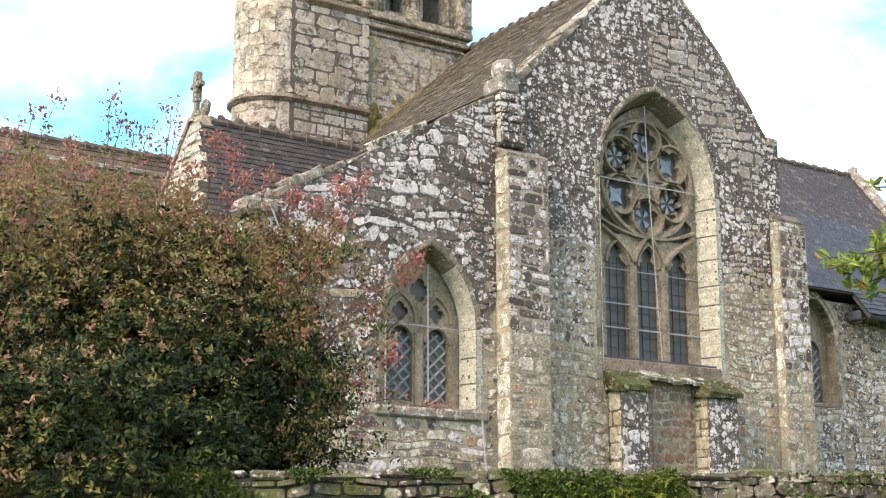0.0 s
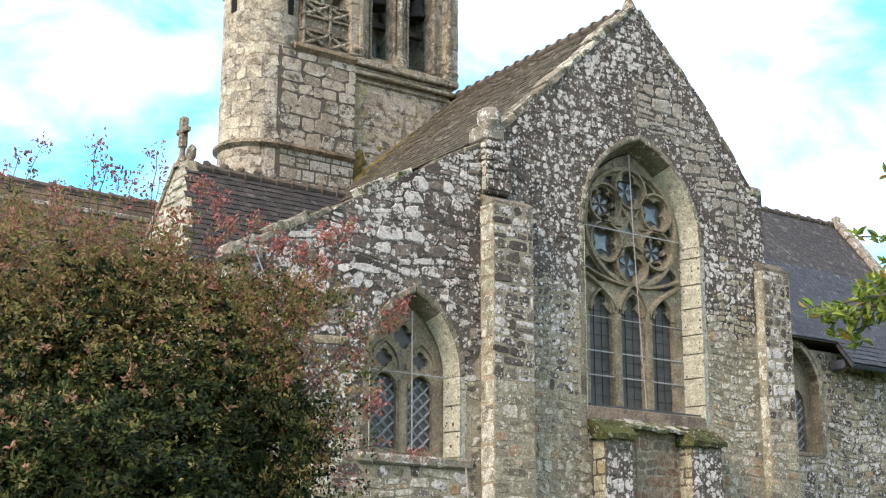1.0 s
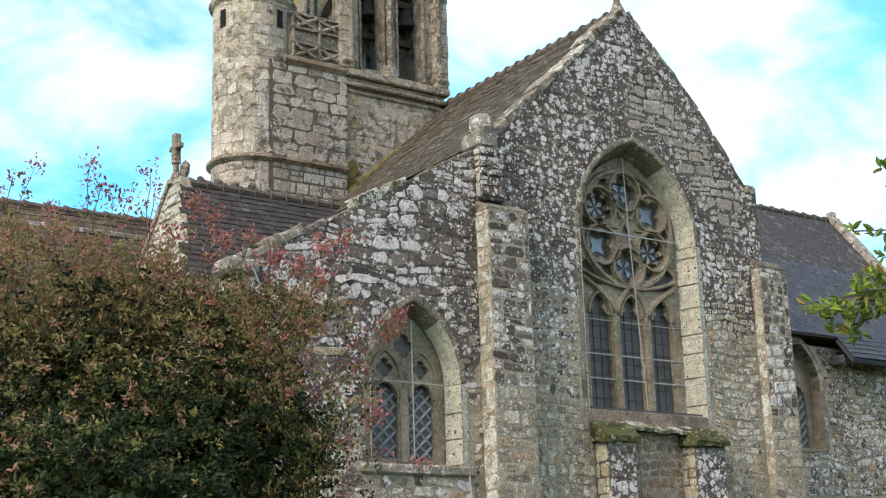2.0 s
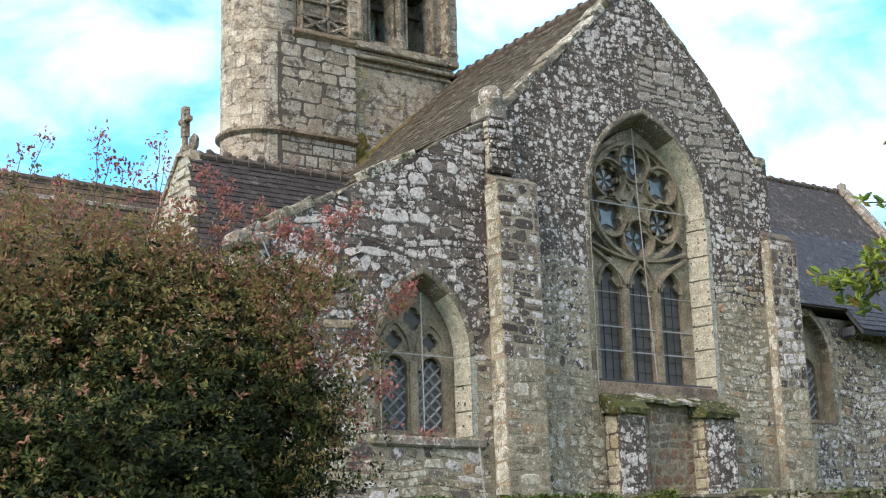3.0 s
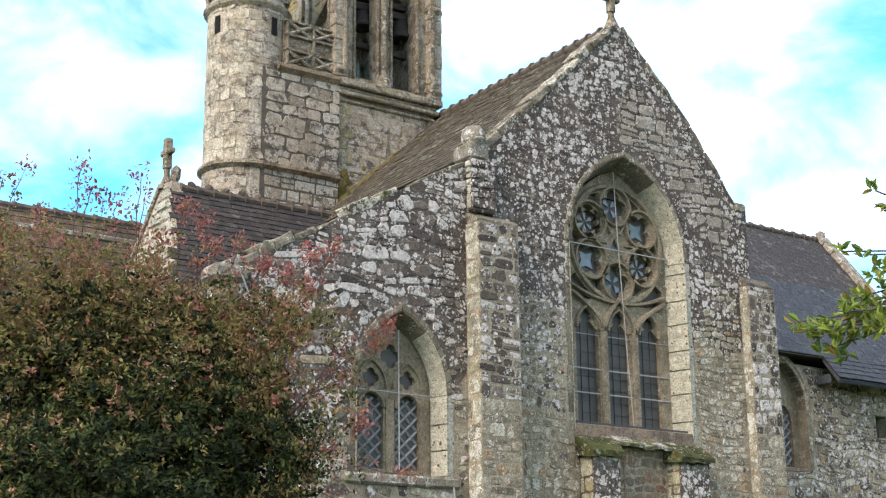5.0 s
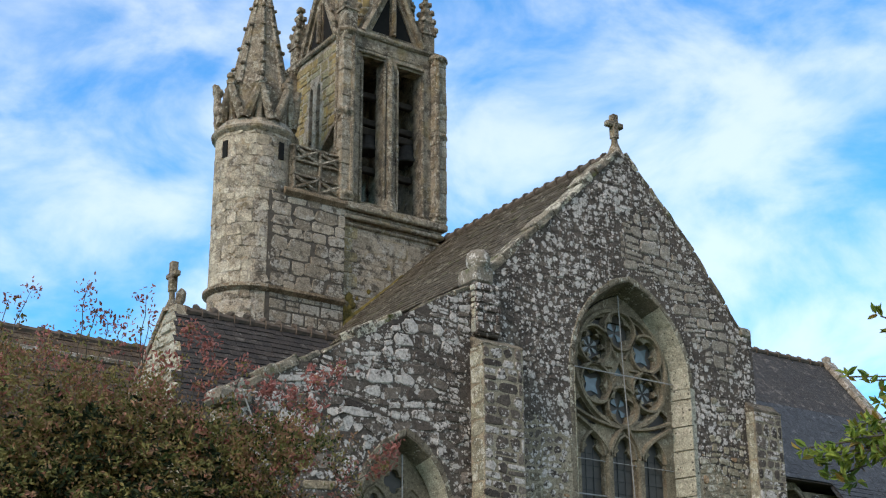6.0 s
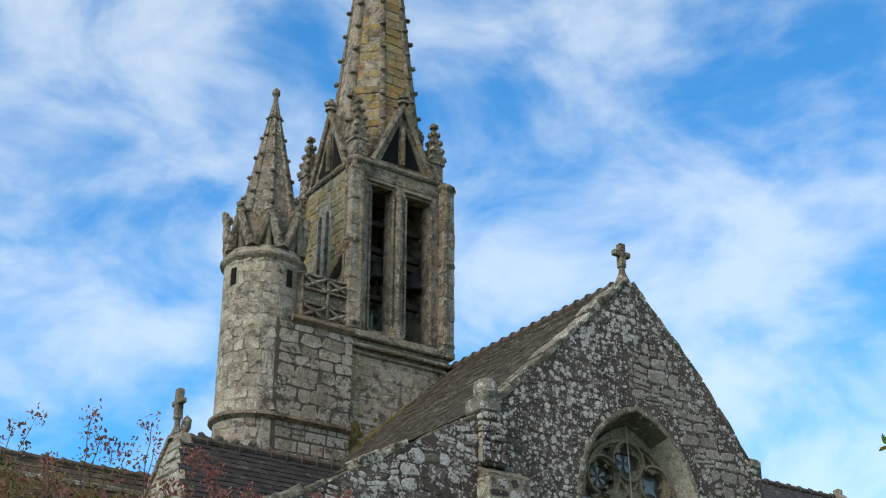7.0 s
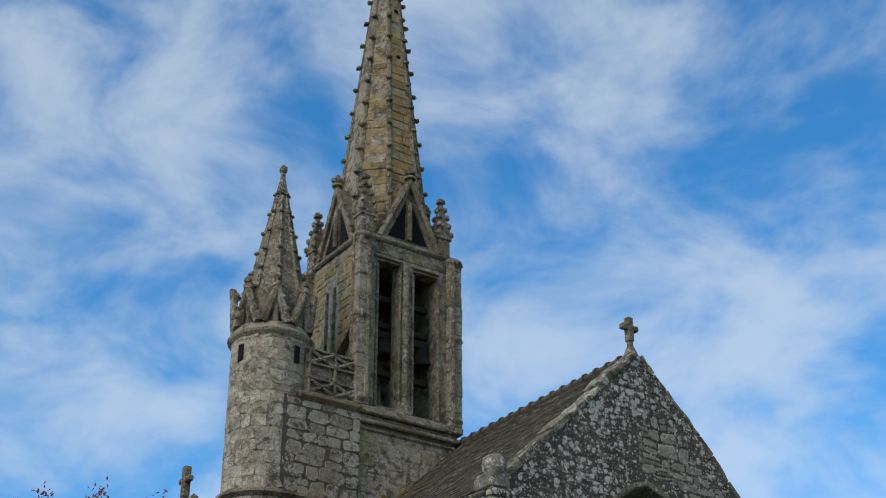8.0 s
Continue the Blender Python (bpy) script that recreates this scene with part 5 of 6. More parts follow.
TX, TYC, TR = 14.96, 29.9, 1.0
turret = part("stair_turret", lathe(bmesh.new(), [(TR, 1.9), (TR, 16.7)], TX, TYC, 48), M_TOWER, tower, "round stair turret of pale ashlar")


def round_plane(cx, cy, r):
    return lambda u, v, d=0.0: Vector((cx + (r + d) * math.cos(u / r), cy + (r + d) * math.sin(u / r), v))


SLITS = [[(TR * a - 0.08, 15.95), (TR * a + 0.08, 15.95), (TR * a + 0.08, 16.4), (TR * a - 0.08, 16.4)] for a in (radians(-76), radians(-163))]
full = [(-TR * math.pi * 1.12, 0), (0.3, 0), (0.3, 99), (-TR * math.pi * 1.12, 99)]
tr = fitted(full, SLITS, courses(-TR * math.pi * 1.1, 0.2, 12.6, 16.62, (0.26, 0.36), (0.26, 0.44), rng)) + courses(-TR * math.pi * 1.1, -TR * 1.2, 10.9, 12.42, (0.26, 0.36), (0.26, 0.44), rng)
tr_near = [r for r in tr if r[2] > 12.5 and r[1] < -0.35][:280]
# blocks on the sunward side are paler: sunlight put into the stone colour
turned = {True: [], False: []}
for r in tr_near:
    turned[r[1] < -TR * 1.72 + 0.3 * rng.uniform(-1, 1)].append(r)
single_stones(turned[True], round_plane(TX, TYC, TR - 0.004), M_SUNLIT1, turret, 47, "ashlar_block", soft=0.25, depth=0.006)
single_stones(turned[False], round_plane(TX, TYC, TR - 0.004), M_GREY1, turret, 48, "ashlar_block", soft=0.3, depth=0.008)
near_set = set(tr_near)
masonry([r for r in tr if r not in near_set], round_plane(TX, TYC, TR), M_GREY, turret, rng, 0.006, 0.12, (0.006, 0.02), "ashlar")
for s in SLITS:
    a = sum(p[0] for p in s) / 4 / TR
    c = Vector((TX + TR * math.cos(a), TYC + TR * math.sin(a), 16.17))
    # dark plate on the solid wall; the slit's inner shade is its colour
    bm = boxed(-0.08, 0.08, -0.03, 0.006, -0.23, 0.23)
    bm.transform(Matrix.Translation(c) @ Matrix.Rotation(a + math.pi / 2, 4, "Z"))
    part("slit", bm, M_HOLLOW_SHADE, turret, "dark narrow slit")


def band(z, h, out, parent, name="string_course"):
    """Moulded course round turret and stair wall."""
    bm = bmesh.new()
    lathe(bm, [(TR + 0.02, z - h * 0.5), (TR + out, z - h * 0.1), (TR + out, z + h * 0.25), (TR + 0.02, z + h * 0.5)], TX, TYC, 48)
    part(name, bm, M_BAND, parent)
    bm = bmesh.new()
    slab(bm, [Vector((TX, 28.88 - k, zz)) for k, zz in ((0, z - h * 0.5), (out, z - h * 0.1), (out, z + h * 0.25), (0, z + h * 0.5))], (X0 - TX, 0, 0))
    part(name, bm, M_BAND, parent)


band(12.5, 0.2, 0.12, tower)
bm = bmesh.new()
slab(bm, [Vector((15.3, 28.88 - k, zz)) for k, zz in ((0, 15.0), (0.12, 15.1), (0.12, 15.17), (0, 15.24))], (X0 - 15.3, 0, 0))
part("string_course", bm, M_BAND, tower)

# carved balustrade panel between turret and belfry
bal = part("balustrade", boxed(15.5, X0 + 0.05, 28.98, 29.16, 15.15, 16.45), M_CARVED, tower, "carved stone balustrade panel")
for dz in (15.22, 15.62, 16.02, 16.4):
    part("rail", boxed(15.5, X0 + 0.05, 28.9, 28.985, dz, dz + 0.07, bevel=0.02), M_CARVED, bal)
for x in (15.55, 16.3, 17.0):
    part("stile", boxed(x, x + 0.08, 28.9, 28.985, 15.2, 16.45, bevel=0.02), M_CARVED, bal)
for x in (15.95, 16.68):
    for sg in (-1, 1):
        for z in (15.45, 16.24):
            bm = bmesh.new()
            tube(bm, [(x - 0.3, 28.93, z - sg * 0.15), (x, 28.92, z), (x + 0.3, 28.93, z + sg * 0.15)], 0.045, 5)
            part("carved_spray", bm, M_CARVED, bal)

# turret head: corbel, carved crown, spirelet
part("corbel_ring", lathe(bmesh.new(), [(TR, 16.58), (TR + 0.1, 16.68), (TR + 0.12, 16.74), (TR + 0.03, 16.82), (TR - 0.04, 16.98), (TR - 0.12, 17.02)], TX, TYC, 48), M_TOWER, turret)
part("crown_wall", lathe(bmesh.new(), [(TR - 0.16, 16.95), (TR - 0.12, 18.0)], TX, TYC, 8, radians(22.5)), M_CARVED, turret)
for k in range(8):
    c = radians(45 * k + 22.5)
    bm = bmesh.new()
    for s in (-1, 1):
        e = c + s * radians(19)
        r = TR - 0.04
        tube(bm, [(TX + r * math.cos(e), TYC + r * math.sin(e), 16.98), (TX + (r + 0.05) * math.cos(c + s * radians(6)), TYC + (r + 0.05) * math.sin(c + s * radians(6)), 17.6), (TX + (r + 0.07) * math.cos(c), TYC + (r + 0.07) * math.sin(c), 18.02)], 0.125, 6, 0.08)
    tube(bm, [(TX + (TR - 0.12) * math.cos(c), TYC + (TR - 0.12) * math.sin(c), 16.98), (TX + (TR - 0.05) * math.cos(c), TYC + (TR - 0.05) * math.sin(c), 17.7)], 0.09, 6)
    for q in range(5):
        e = c + radians((-15, -8, 0, 8, 15)[q])
        blob(bm, (TX + (TR + 0.02) * math.cos(e), TYC + (TR + 0.02) * math.sin(e), (17.25, 17.6, 17.85, 17.62, 17.3)[q]), 0.1, k * 5 + q, (1, 1, 1.3))
    blob(bm, (TX + (TR - 0.0) * math.cos(c), TYC + (TR - 0.0) * math.sin(c), 18.0), 0.16, k)
    blob(bm, (TX + (TR + 0.06) * math.cos(c), TYC + (TR + 0.06) * math.sin(c), 18.15), 0.12, k + 3)
    part("carved_gablet", bm, M_CARVED, turret)


def spirelet(cx, cy, r0, z0, z1, rib, crockets, parent, material, sides=8, turn=radians(22.5), name="spirelet"):
    ob = part(name, lathe(bmesh.new(), [(r0, z0), (0.05 * r0 + 0.015, z1)], cx, cy, sides, turn), material, parent)
    for k in range(sides):
        c = turn + 2 * math.pi * k / sides
        bm = bmesh.new()
        tube(bm, [(cx + r0 * math.cos(c), cy + r0 * math.sin(c), z0), (cx + 0.04 * math.cos(c), cy + 0.04 * math.sin(c), z1)], rib, 5, rib * 0.5)
        part("rib", bm, material, ob)
        for q in range(crockets):
            f = (q + 0.5) / (crockets + 0.4)
            bm = bmesh.new()
            r = r0 * (1 - f) + rib * 1.1
            blob(bm, (cx + r * math.cos(c), cy + r * math.sin(c), z0 + (z1 - z0) * f), rib * (1.5 - 0.5 * f), q + k, (1, 1, 0.8))
            part("crocket", bm, material, ob)
    return ob


spirelet(TX + 0.05, TYC, TR - 0.2, 17.8, 21.75, 0.065, 6, tower, M_CARVED)
part("ball_finial", lathe(bmesh.new(), [(0.1, 21.2), (0.15, 21.32), (0.1, 21.42), (0.075, 21.75), (0.06, 21.92), (0.11, 21.98), (0.11, 22.1), (0.04, 22.18)], TX + 0.05, TYC, 12), M_CARVED, tower)

# belfry
M_PIER = stone_mat("pier_stone", [(0.25, 0.195, 0.135), (0.33, 0.265, 0.19), (0.29, 0.23, 0.162), (0.37, 0.3, 0.215)], 0.44, crust=0.4, blobs=0.3, white=(0.58, 0.5, 0.39), single=True, lichen_scale=8, ochre=0.3, relief=0.12)
BZ0, BZ1 = 15.22, 20.25
belfry = part("belfry", boxed(X0 - 0.02, X1 + 0.02, Y0 - 0.02, Y1 + 0.02, 14.98, 15.25), M_CARVED, tower, "open belfry stage with tall louvreless openings")
for k, (z, h, o) in enumerate(((14.62, 0.1, 0.07), (14.725, 0.07, 0.03), (14.8, 0.12, 0.15), (14.925, 0.1, 0.1), (15.03, 0.2, 0.22))):
    part("cornice", boxed(X0 - 0.04, X1 + o, Y0 - o, Y1 + o, z, z + h, bevel=0.035), M_CARVED, belfry)
opens = [[(17.58, 15.4), (18.27, 15.4), (18.27, 19.62), (17.58, 19.62)], [(18.7, 15.34), (19.5, 15.34), (19.5, 19.58), (18.7, 19.58)]]
part("front_face", panel([(X0, BZ0), (X1, BZ0), (X1, BZ1), (X0, BZ1)], opens, front(Y0), 0.4), M_TOWER, belfry)
back_opens = [[(18.75, 15.9), (19.52, 15.9), (19.52, 17.42), (18.75, 17.42)]]
part("back_face", panel([(X0, BZ0), (X1, BZ0), (X1, BZ1), (X0, BZ1)], back_opens, front(Y1), 0.4), M_TOWER, belfry)
side = [(Y0 + 0.402, BZ0), (Y1 - 0.002, BZ0), (Y1 - 0.002, BZ1), (Y0 + 0.402, BZ1)]
slots = [arch(y, 0.1, 16.9, 19.05, 0.2, 4) for y in (30.45, 30.85)]
part("west_face", panel(side, slots + [[(29.6, 15.6), (30.15, 15.6), (30.15, 16.55), (29.6, 16.9)]], west(X0), 0.4), M_TOWER, belfry)
masonry(fitted(side, [arch(30.62, 0.34, 16.8, 18.95, 0.55, 6), [(29.5, 15.5), (30.25, 15.5), (30.25, 16.7), (29.5, 17.0)]], courses(Y0 + 0.42, Y1 - 0.2, BZ0, BZ1 - 0.15, (0.22, 0.36), (0.25, 0.5), rng)), west(X0), M_OCHRE, belfry, rng, 0.008, 0.2, (0.006, 0.03), "ashlar")
part("east_face", panel(side, [], west(X1 - 0.4), 0.4), M_TOWER, belfry)
for cx, cy in ((X0, Y0), (X1, Y0), (X0, Y1), (X1, Y1)):
    sx, sy = (1 if cx == X1 else -1), (1 if cy == Y1 else -1)
    pier = part("corner_pier", boxed(cx - 0.17, cx + 0.17, cy - 0.17, cy + 0.17, 15.23, 20.15), M_CARVED, belfry)
    z = 15.24
    while z < 20.1:
        h = min(rng.uniform(0.3, 0.48), 20.14 - z)
        dx, dy = rng.uniform(-0.012, 0.012), rng.uniform(-0.012, 0.012)
        part("pier_block", boxed(cx - 0.2 + dx, cx + 0.2 + dx, cy - 0.2 + dy, cy + 0.2 + dy, z + 0.003, z + h - 0.003, bevel=0.016), M_PIER, pier)
        z += h
    for z, r in ((15.4, 0.27), (17.75, 0.28), (20.1, 0.3)):
        part("pier_ring", lathe(bmesh.new(), [(r - 0.06, z - 0.1), (r + 0.02, z), (r + 0.02, z + 0.06), (r - 0.08, z + 0.16)], cx, cy, 8, radians(22.5)), M_CARVED, pier)
    for s in ((sx * 0.2, sy * -0.1), (sx * -0.1, sy * 0.2)):
        bm = bmesh.new()
        tube(bm, [(cx + s[0], cy + s[1], 15.5), (cx + s[0], cy + s[1], 20.1)], 0.06, 6)
        part("shaft_roll", bm, M_CARVED, pier)
bm = bmesh.new()
tube(bm, [(18.45, Y0 - 0.04, 15.25), (18.45, Y0 - 0.04, 19.6)], 0.1, 8)
part("mullion_roll", bm, M_CARVED, belfry)
part("mullion_base", lathe(bmesh.new(), [(0.2, 15.24), (0.2, 15.45), (0.12, 15.6)], 18.45, Y0 - 0.02, 8), M_CARVED, belfry)
for x in (17.56, 18.28, 18.69, 19.52):
    bm = bmesh.new()
    tube(bm, [(x, Y0 - 0.02, 15.35), (x, Y0 - 0.02, 19.45)], 0.045, 6)
    part("jamb_roll", bm, M_CARVED, belfry)
for a, b, z in ((17.45, 18.3, 19.68), (18.62, 19.55, 19.64)):
    part("hood_mould", boxed(a, b, Y0 - 0.08, Y0 - 0.003, z, z + 0.08, bevel=0.02), M_CARVED, belfry)
masonry([(X0 + 0.22, X1 - 0.22, 19.8, 20.02)], front(Y0), M_CARVED, belfry, rng, 0.01, 0.1)
part("top_cornice", boxed(X0 - 0.1, X1 + 0.1, Y0 - 0.1, Y1 + 0.1, 20.2, 20.36, bevel=0.05), M_CARVED, belfry)
part("inner_floor", boxed(X0 + 0.402, X1 - 0.402, Y0 + 0.402, Y1 - 0.402, 15.22, 15.32), M_TIMBER, belfry)
# sloping weathering on the west side
bm = bmesh.new()
slab(bm, [Vector((X0 - 0.22, Y0 - 0.1, 17.75)), Vector((X0 - 0.22, Y0 + 1.5, 16.62)), Vector((X0 - 0.22, Y0 + 1.5, 16.5)), Vector((X0 - 0.22, Y0 - 0.1, 17.63))], (0.22, 0, 0))
part("weathering", bm, M_CARVED, belfry)

# bells on an oak frame
for z in (16.55, 17.95, 18.75):
    bm = boxed(X0 + 0.4, X1 - 0.4, 29.6, 29.78, z, z + 0.17, bevel=0.02)
    part("bell_beam", bm, M_TIMBER, tower, "grey oak beam")


def bell(x, y, z, r):
    ob = thing("bell", (x, y, z), "dark bronze church bell hanging from an oak beam", "bell", "bells in the belfry")
    bm = bmesh.new()
    lathe(bm, [(r, z), (r * 1.02, z + 0.04), (r * 0.8, z + r * 0.5), (r * 0.62, z + r * 1.1), (r * 0.52, z + r * 1.5), (r * 0.2, z + r * 1.62)], x, y, 24)
    part("bell_body", bm, M_BRONZE, ob)
    bm = bmesh.new()
    tube(bm, [(x, y, z + 0.2), (x, y, z - 0.08)], 0.03, 6)
    blob(bm, (x, y, z - 0.08), 0.06)
    part("clapper", bm, M_BRONZE, ob)
    part("headstock", boxed(x - r, x + r, y - 0.1, y + 0.1, z + r * 1.6, z + r * 1.6 + 0.2, bevel=0.02), M_TIMBER, ob)


bell(18.22, 29.68, 17.15, 0.31)
bell(19.46, 29.68, 17.1, 0.35)

# spire
M_SPIRE1 = stone_mat("spire_block_stone", [(0.27, 0.16, 0.058), (0.36, 0.222, 0.08), (0.22, 0.145, 0.066), (0.38, 0.262, 0.125)], 0.25, white=(0.44, 0.4, 0.3), ochre=0.7, single=True)
SZ0, SZ1, SR = 20.3, 33.6, 1.42
spire = part("spire", lathe(bmesh.new(), [(SR, SZ0), (0.06, SZ1)], CX, CYT, 8, radians(22.5)), M_TOWER, tower, "octagonal stone spire yellowed with lichen")
for k in range(8):
    a0, a1 = radians(22.5 + 45 * k), radians(67.5 + 45 * k)
    p0, p1 = Vector((CX + SR * math.cos(a0), CYT + SR * math.sin(a0), SZ0)), Vector((CX + SR * math.cos(a1), CYT + SR * math.sin(a1), SZ0))
    top = Vector((CX, CYT, SZ1))
    mid0 = (p0 + p1) / 2
    eu, ev = (p1 - p0).normalized(), (top - mid0).normalized()
    en = eu.cross(ev)
    if en.dot(mid0 - Vector((CX, CYT, SZ0))) < 0:
        en = -en
    L, half = (top - mid0).length, (p1 - p0).length / 2
    pl = lambda u, v, d=0.0, m=mid0, eu=eu, ev=ev, en=en: m + eu * u + ev * v + en * d
    rr, v = [], 0.1
    while v < L - 1.2:
        h = rng.uniform(0.24, 0.34)
        w = half * (1 - (v + h) / L) - 0.03
        cut = [-w, rng.uniform(-0.5, 0.5) * w, w] if w > 0.28 and rng.random() < 0.6 else [-w, w]
        rr += [(a, b, v, v + h) for a, b in zip(cut, cut[1:])]
        v += h
    if k in (4, 5, 6, 7):
        if k in (5, 6):
            single_stones(rr, pl, M_SPIRE1, spire, 60 + k, "spire_block", soft=0.12, depth=0.04)
        else:
            masonry(rr, pl, M_SPIRE, spire, rng, 0.01, 0.12, (0.01, 0.04), "spire_course")
    bm = bmesh.new()
    tube(bm, [p0, p0.lerp(top, 0.99)], 0.105, 6, 0.03)
    part("rib", bm, M_CARVED, spire)
    s = 0.06
    q = 0
    while s < 0.95:
        c = p0.lerp(top, s)
        o = (Vector((p0.x, p0.y, 0)) - Vector((CX, CYT, 0))).normalized()
        bm = bmesh.new()
        blob(bm, c + o * 0.1 + Vector((0, 0, 0.03)), 0.088, q * 3 + k, (1.25, 1.25, 0.85))
        part("crocket", bm, M_CARVED, spire)
        s += 0.064
        q += 1
    # dark discs on the solid face, coloured as the shade inside round holes
    if k in (5, 6):
        for v in (L * 0.52, L * 0.66):
            bm = bmesh.new()
            lathe(bm, [(0.075, 0), (0.075, 0.02)], 0, 0, 12)
            m = Matrix.Identity(4)
            for i in range(3):
                m[i][0], m[i][1], m[i][2], m[i][3] = eu[i], ev[i], en[i], pl(0.05, v, 0.045)[i]
            bm.transform(m)
            part("vent_hole", bm, M_HOLLOW_SHADE, spire, "small round dark opening")


# open gablets at the spire's foot
def gablet(m, parent):
    pl = lambda u, v, d=0.0: m @ Vector((u * 0.84, -d, v))
    ob = part("gablet", panel([(-1.12, 0), (1.12, 0), (0, 1.95)], [[(-0.8, 0.1), (-0.1, 0.1), (-0.1, 1.4)], [(0.1, 0.1), (0.8, 0.1), (0.1, 1.4)]], pl, 0.3), M_CARVED, parent, "open triangular stone gablet")
    # a dark sheet backs the openings, coloured to imitate the shade inside
    part("hollow", panel([(-0.86, 0.06), (0.86, 0.06), (0, 1.5)], [], lambda u, v, d=0.0: pl(u, v, d - 0.05), 0.03), M_HOLLOW_SHADE, ob, "dark sheet standing in for the shade behind the gablet")
    for sx in (-1, 1):
        bm = bmesh.new()
        tube(bm, [pl(sx * 1.16, -0.03, 0.05), pl(0, 1.98, 0.05)], 0.09, 6)
        part("rake_mould", bm, M_CARVED, ob)
        for q in range(4):
            f = (q + 0.7) / 4.4
            bm = bmesh.new()
            blob(bm, pl(sx * 1.2 * (1 - f), 1.98 * f + 0.08, 0.05), 0.09, q)
            part("crocket", bm, M_CARVED, ob)
    for sx in (-1, 1):
        bm = bmesh.new()
        slab(bm, [pl(sx * 1.12, 0.0, -0.02), pl(0, 1.95, -0.02), pl(0, 1.95, -0.85), pl(sx * 1.12, 0.0, -0.45)], m.to_3x3() @ Vector((sx * 0.07, 0, 0.05)))
        part("gablet_roof", bm, M_CARVED, ob)
    bm = bmesh.new()
    tube(bm, [pl(0, 0.1, 0.06), pl(0, 1.3, 0.06)], 0.07, 6)
    part("mullion_roll", bm, M_CARVED, ob)
    bm = bmesh.new()
    tube(bm, [pl(0, 1.9, 0.05), pl(0, 2.2, 0.05)], 0.08, 6)
    tube(bm, [pl(0, 2.08, 0.05), pl(0, 2.14, 0.05)], 0.17, 8)
    for a in range(4):
        blob(bm, pl(0.12 * math.cos(a * 1.57), 2.26, 0.05 + 0.12 * math.sin(a * 1.57)), 0.1, a)
    blob(bm, pl(0, 2.4, 0.05), 0.1, 9)
    part("gablet_finial", bm, M_CARVED, ob)


for k in range(4):
    gablet(Matrix.Translation((CX, CYT, 20.36)) @ Matrix.Rotation(k * math.pi / 2, 4, "Z") @ Matrix.Translation((0, -(Y1 - Y0) / 2 - 0.0, 0)), tower)
for cx, cy in ((X0, Y0), (X1, Y0), (X0, Y1), (X1, Y1)):
    px, py = cx + (0.1 if cx == X0 else -0.3), cy + (0.12 if cy == Y0 else -0.1)
    pin = part("pinnacle", boxed(px - 0.2, px + 0.2, py - 0.2, py + 0.2, 20.3, 20.95, bevel=0.04), M_CARVED, tower, "crocketed corner pinnacle")
    bm = bmesh.new()
    lathe(bm, [(0.33, 20.85), (0.26, 21.2), (0.03, 22.2)], px, py, 4, radians(45))
    for q in range(5):
        f = (q + 0.3) / 5
        for a in range(4):
            c = radians(45 + 90 * a)
            r = 0.3 * (1 - f) + 0.02
            blob(bm, (px + r * math.cos(c), py + r * math.sin(c), 20.95 + 1.4 * f), 0.085, q * 2 + a, (1, 1, 1.25))
    blob(bm, (px, py, 22.2), 0.09, 5)
    part("pinnacle_spike", bm, M_CARVED, pin)


# ---- churchyard wall ----
WS = 12.0
WT = 2.3
G = lambda u, v, d=0.0: spot(WS - d, u, v)
yard_wall = part("churchyard_wall", slab(bmesh.new(), [spot(WS, -14, 0.0), spot(WS, 14, 0.0), spot(WS, 14, WT), spot(WS, -14, WT)], AHEAD * 0.5), M_DEEP)
tagged(yard_wall, "mossy dry-stone retaining wall of the churchyard", "wall", kind="structure")
rng = random.Random(77)
gr = courses(-14, 14, 0.0, WT, (0.07, 0.15), (0.1, 0.3), rng)
seen_part = [r for r in gr if r[2] > 1.8 and -0.2 < r[0] < 4.4][:290]
sp = set(seen_part)
single_stones(seen_part, warped(G, 0.7), M_GARDEN1, yard_wall, 78, joint=0.01, soft=0.32, depth=0.05)
masonry([r for r in gr if r not in sp], warped(G, 0.8), M_GARDEN, yard_wall, rng, 0.006, 0.4, (0.015, 0.05))
u = -14.0
while u < 14:
    w = rng.uniform(0.3, 0.75)
    bm = bmesh.new()
    h = rng.uniform(0.03, 0.09)
    box(bm, u + 0.01, u + w - 0.01, -0.24, 0.3, 0, h, bevel=0.02)
    for v in bm.verts:
        v.co += noise.noise_vector(v.co * 3 + Vector((0, u, 0))) * 0.03
    bm.transform(Matrix(((ACROSS.x, AHEAD.x, 0, AHEAD.x * (WS + 0.2)), (ACROSS.y, AHEAD.y, 0, AHEAD.y * (WS + 0.2)), (0, 0, 1, WT - 0.005), (0, 0, 0, 1))))
    part("cap_stone", bm, M_GARDEN, yard_wall)
    u += w


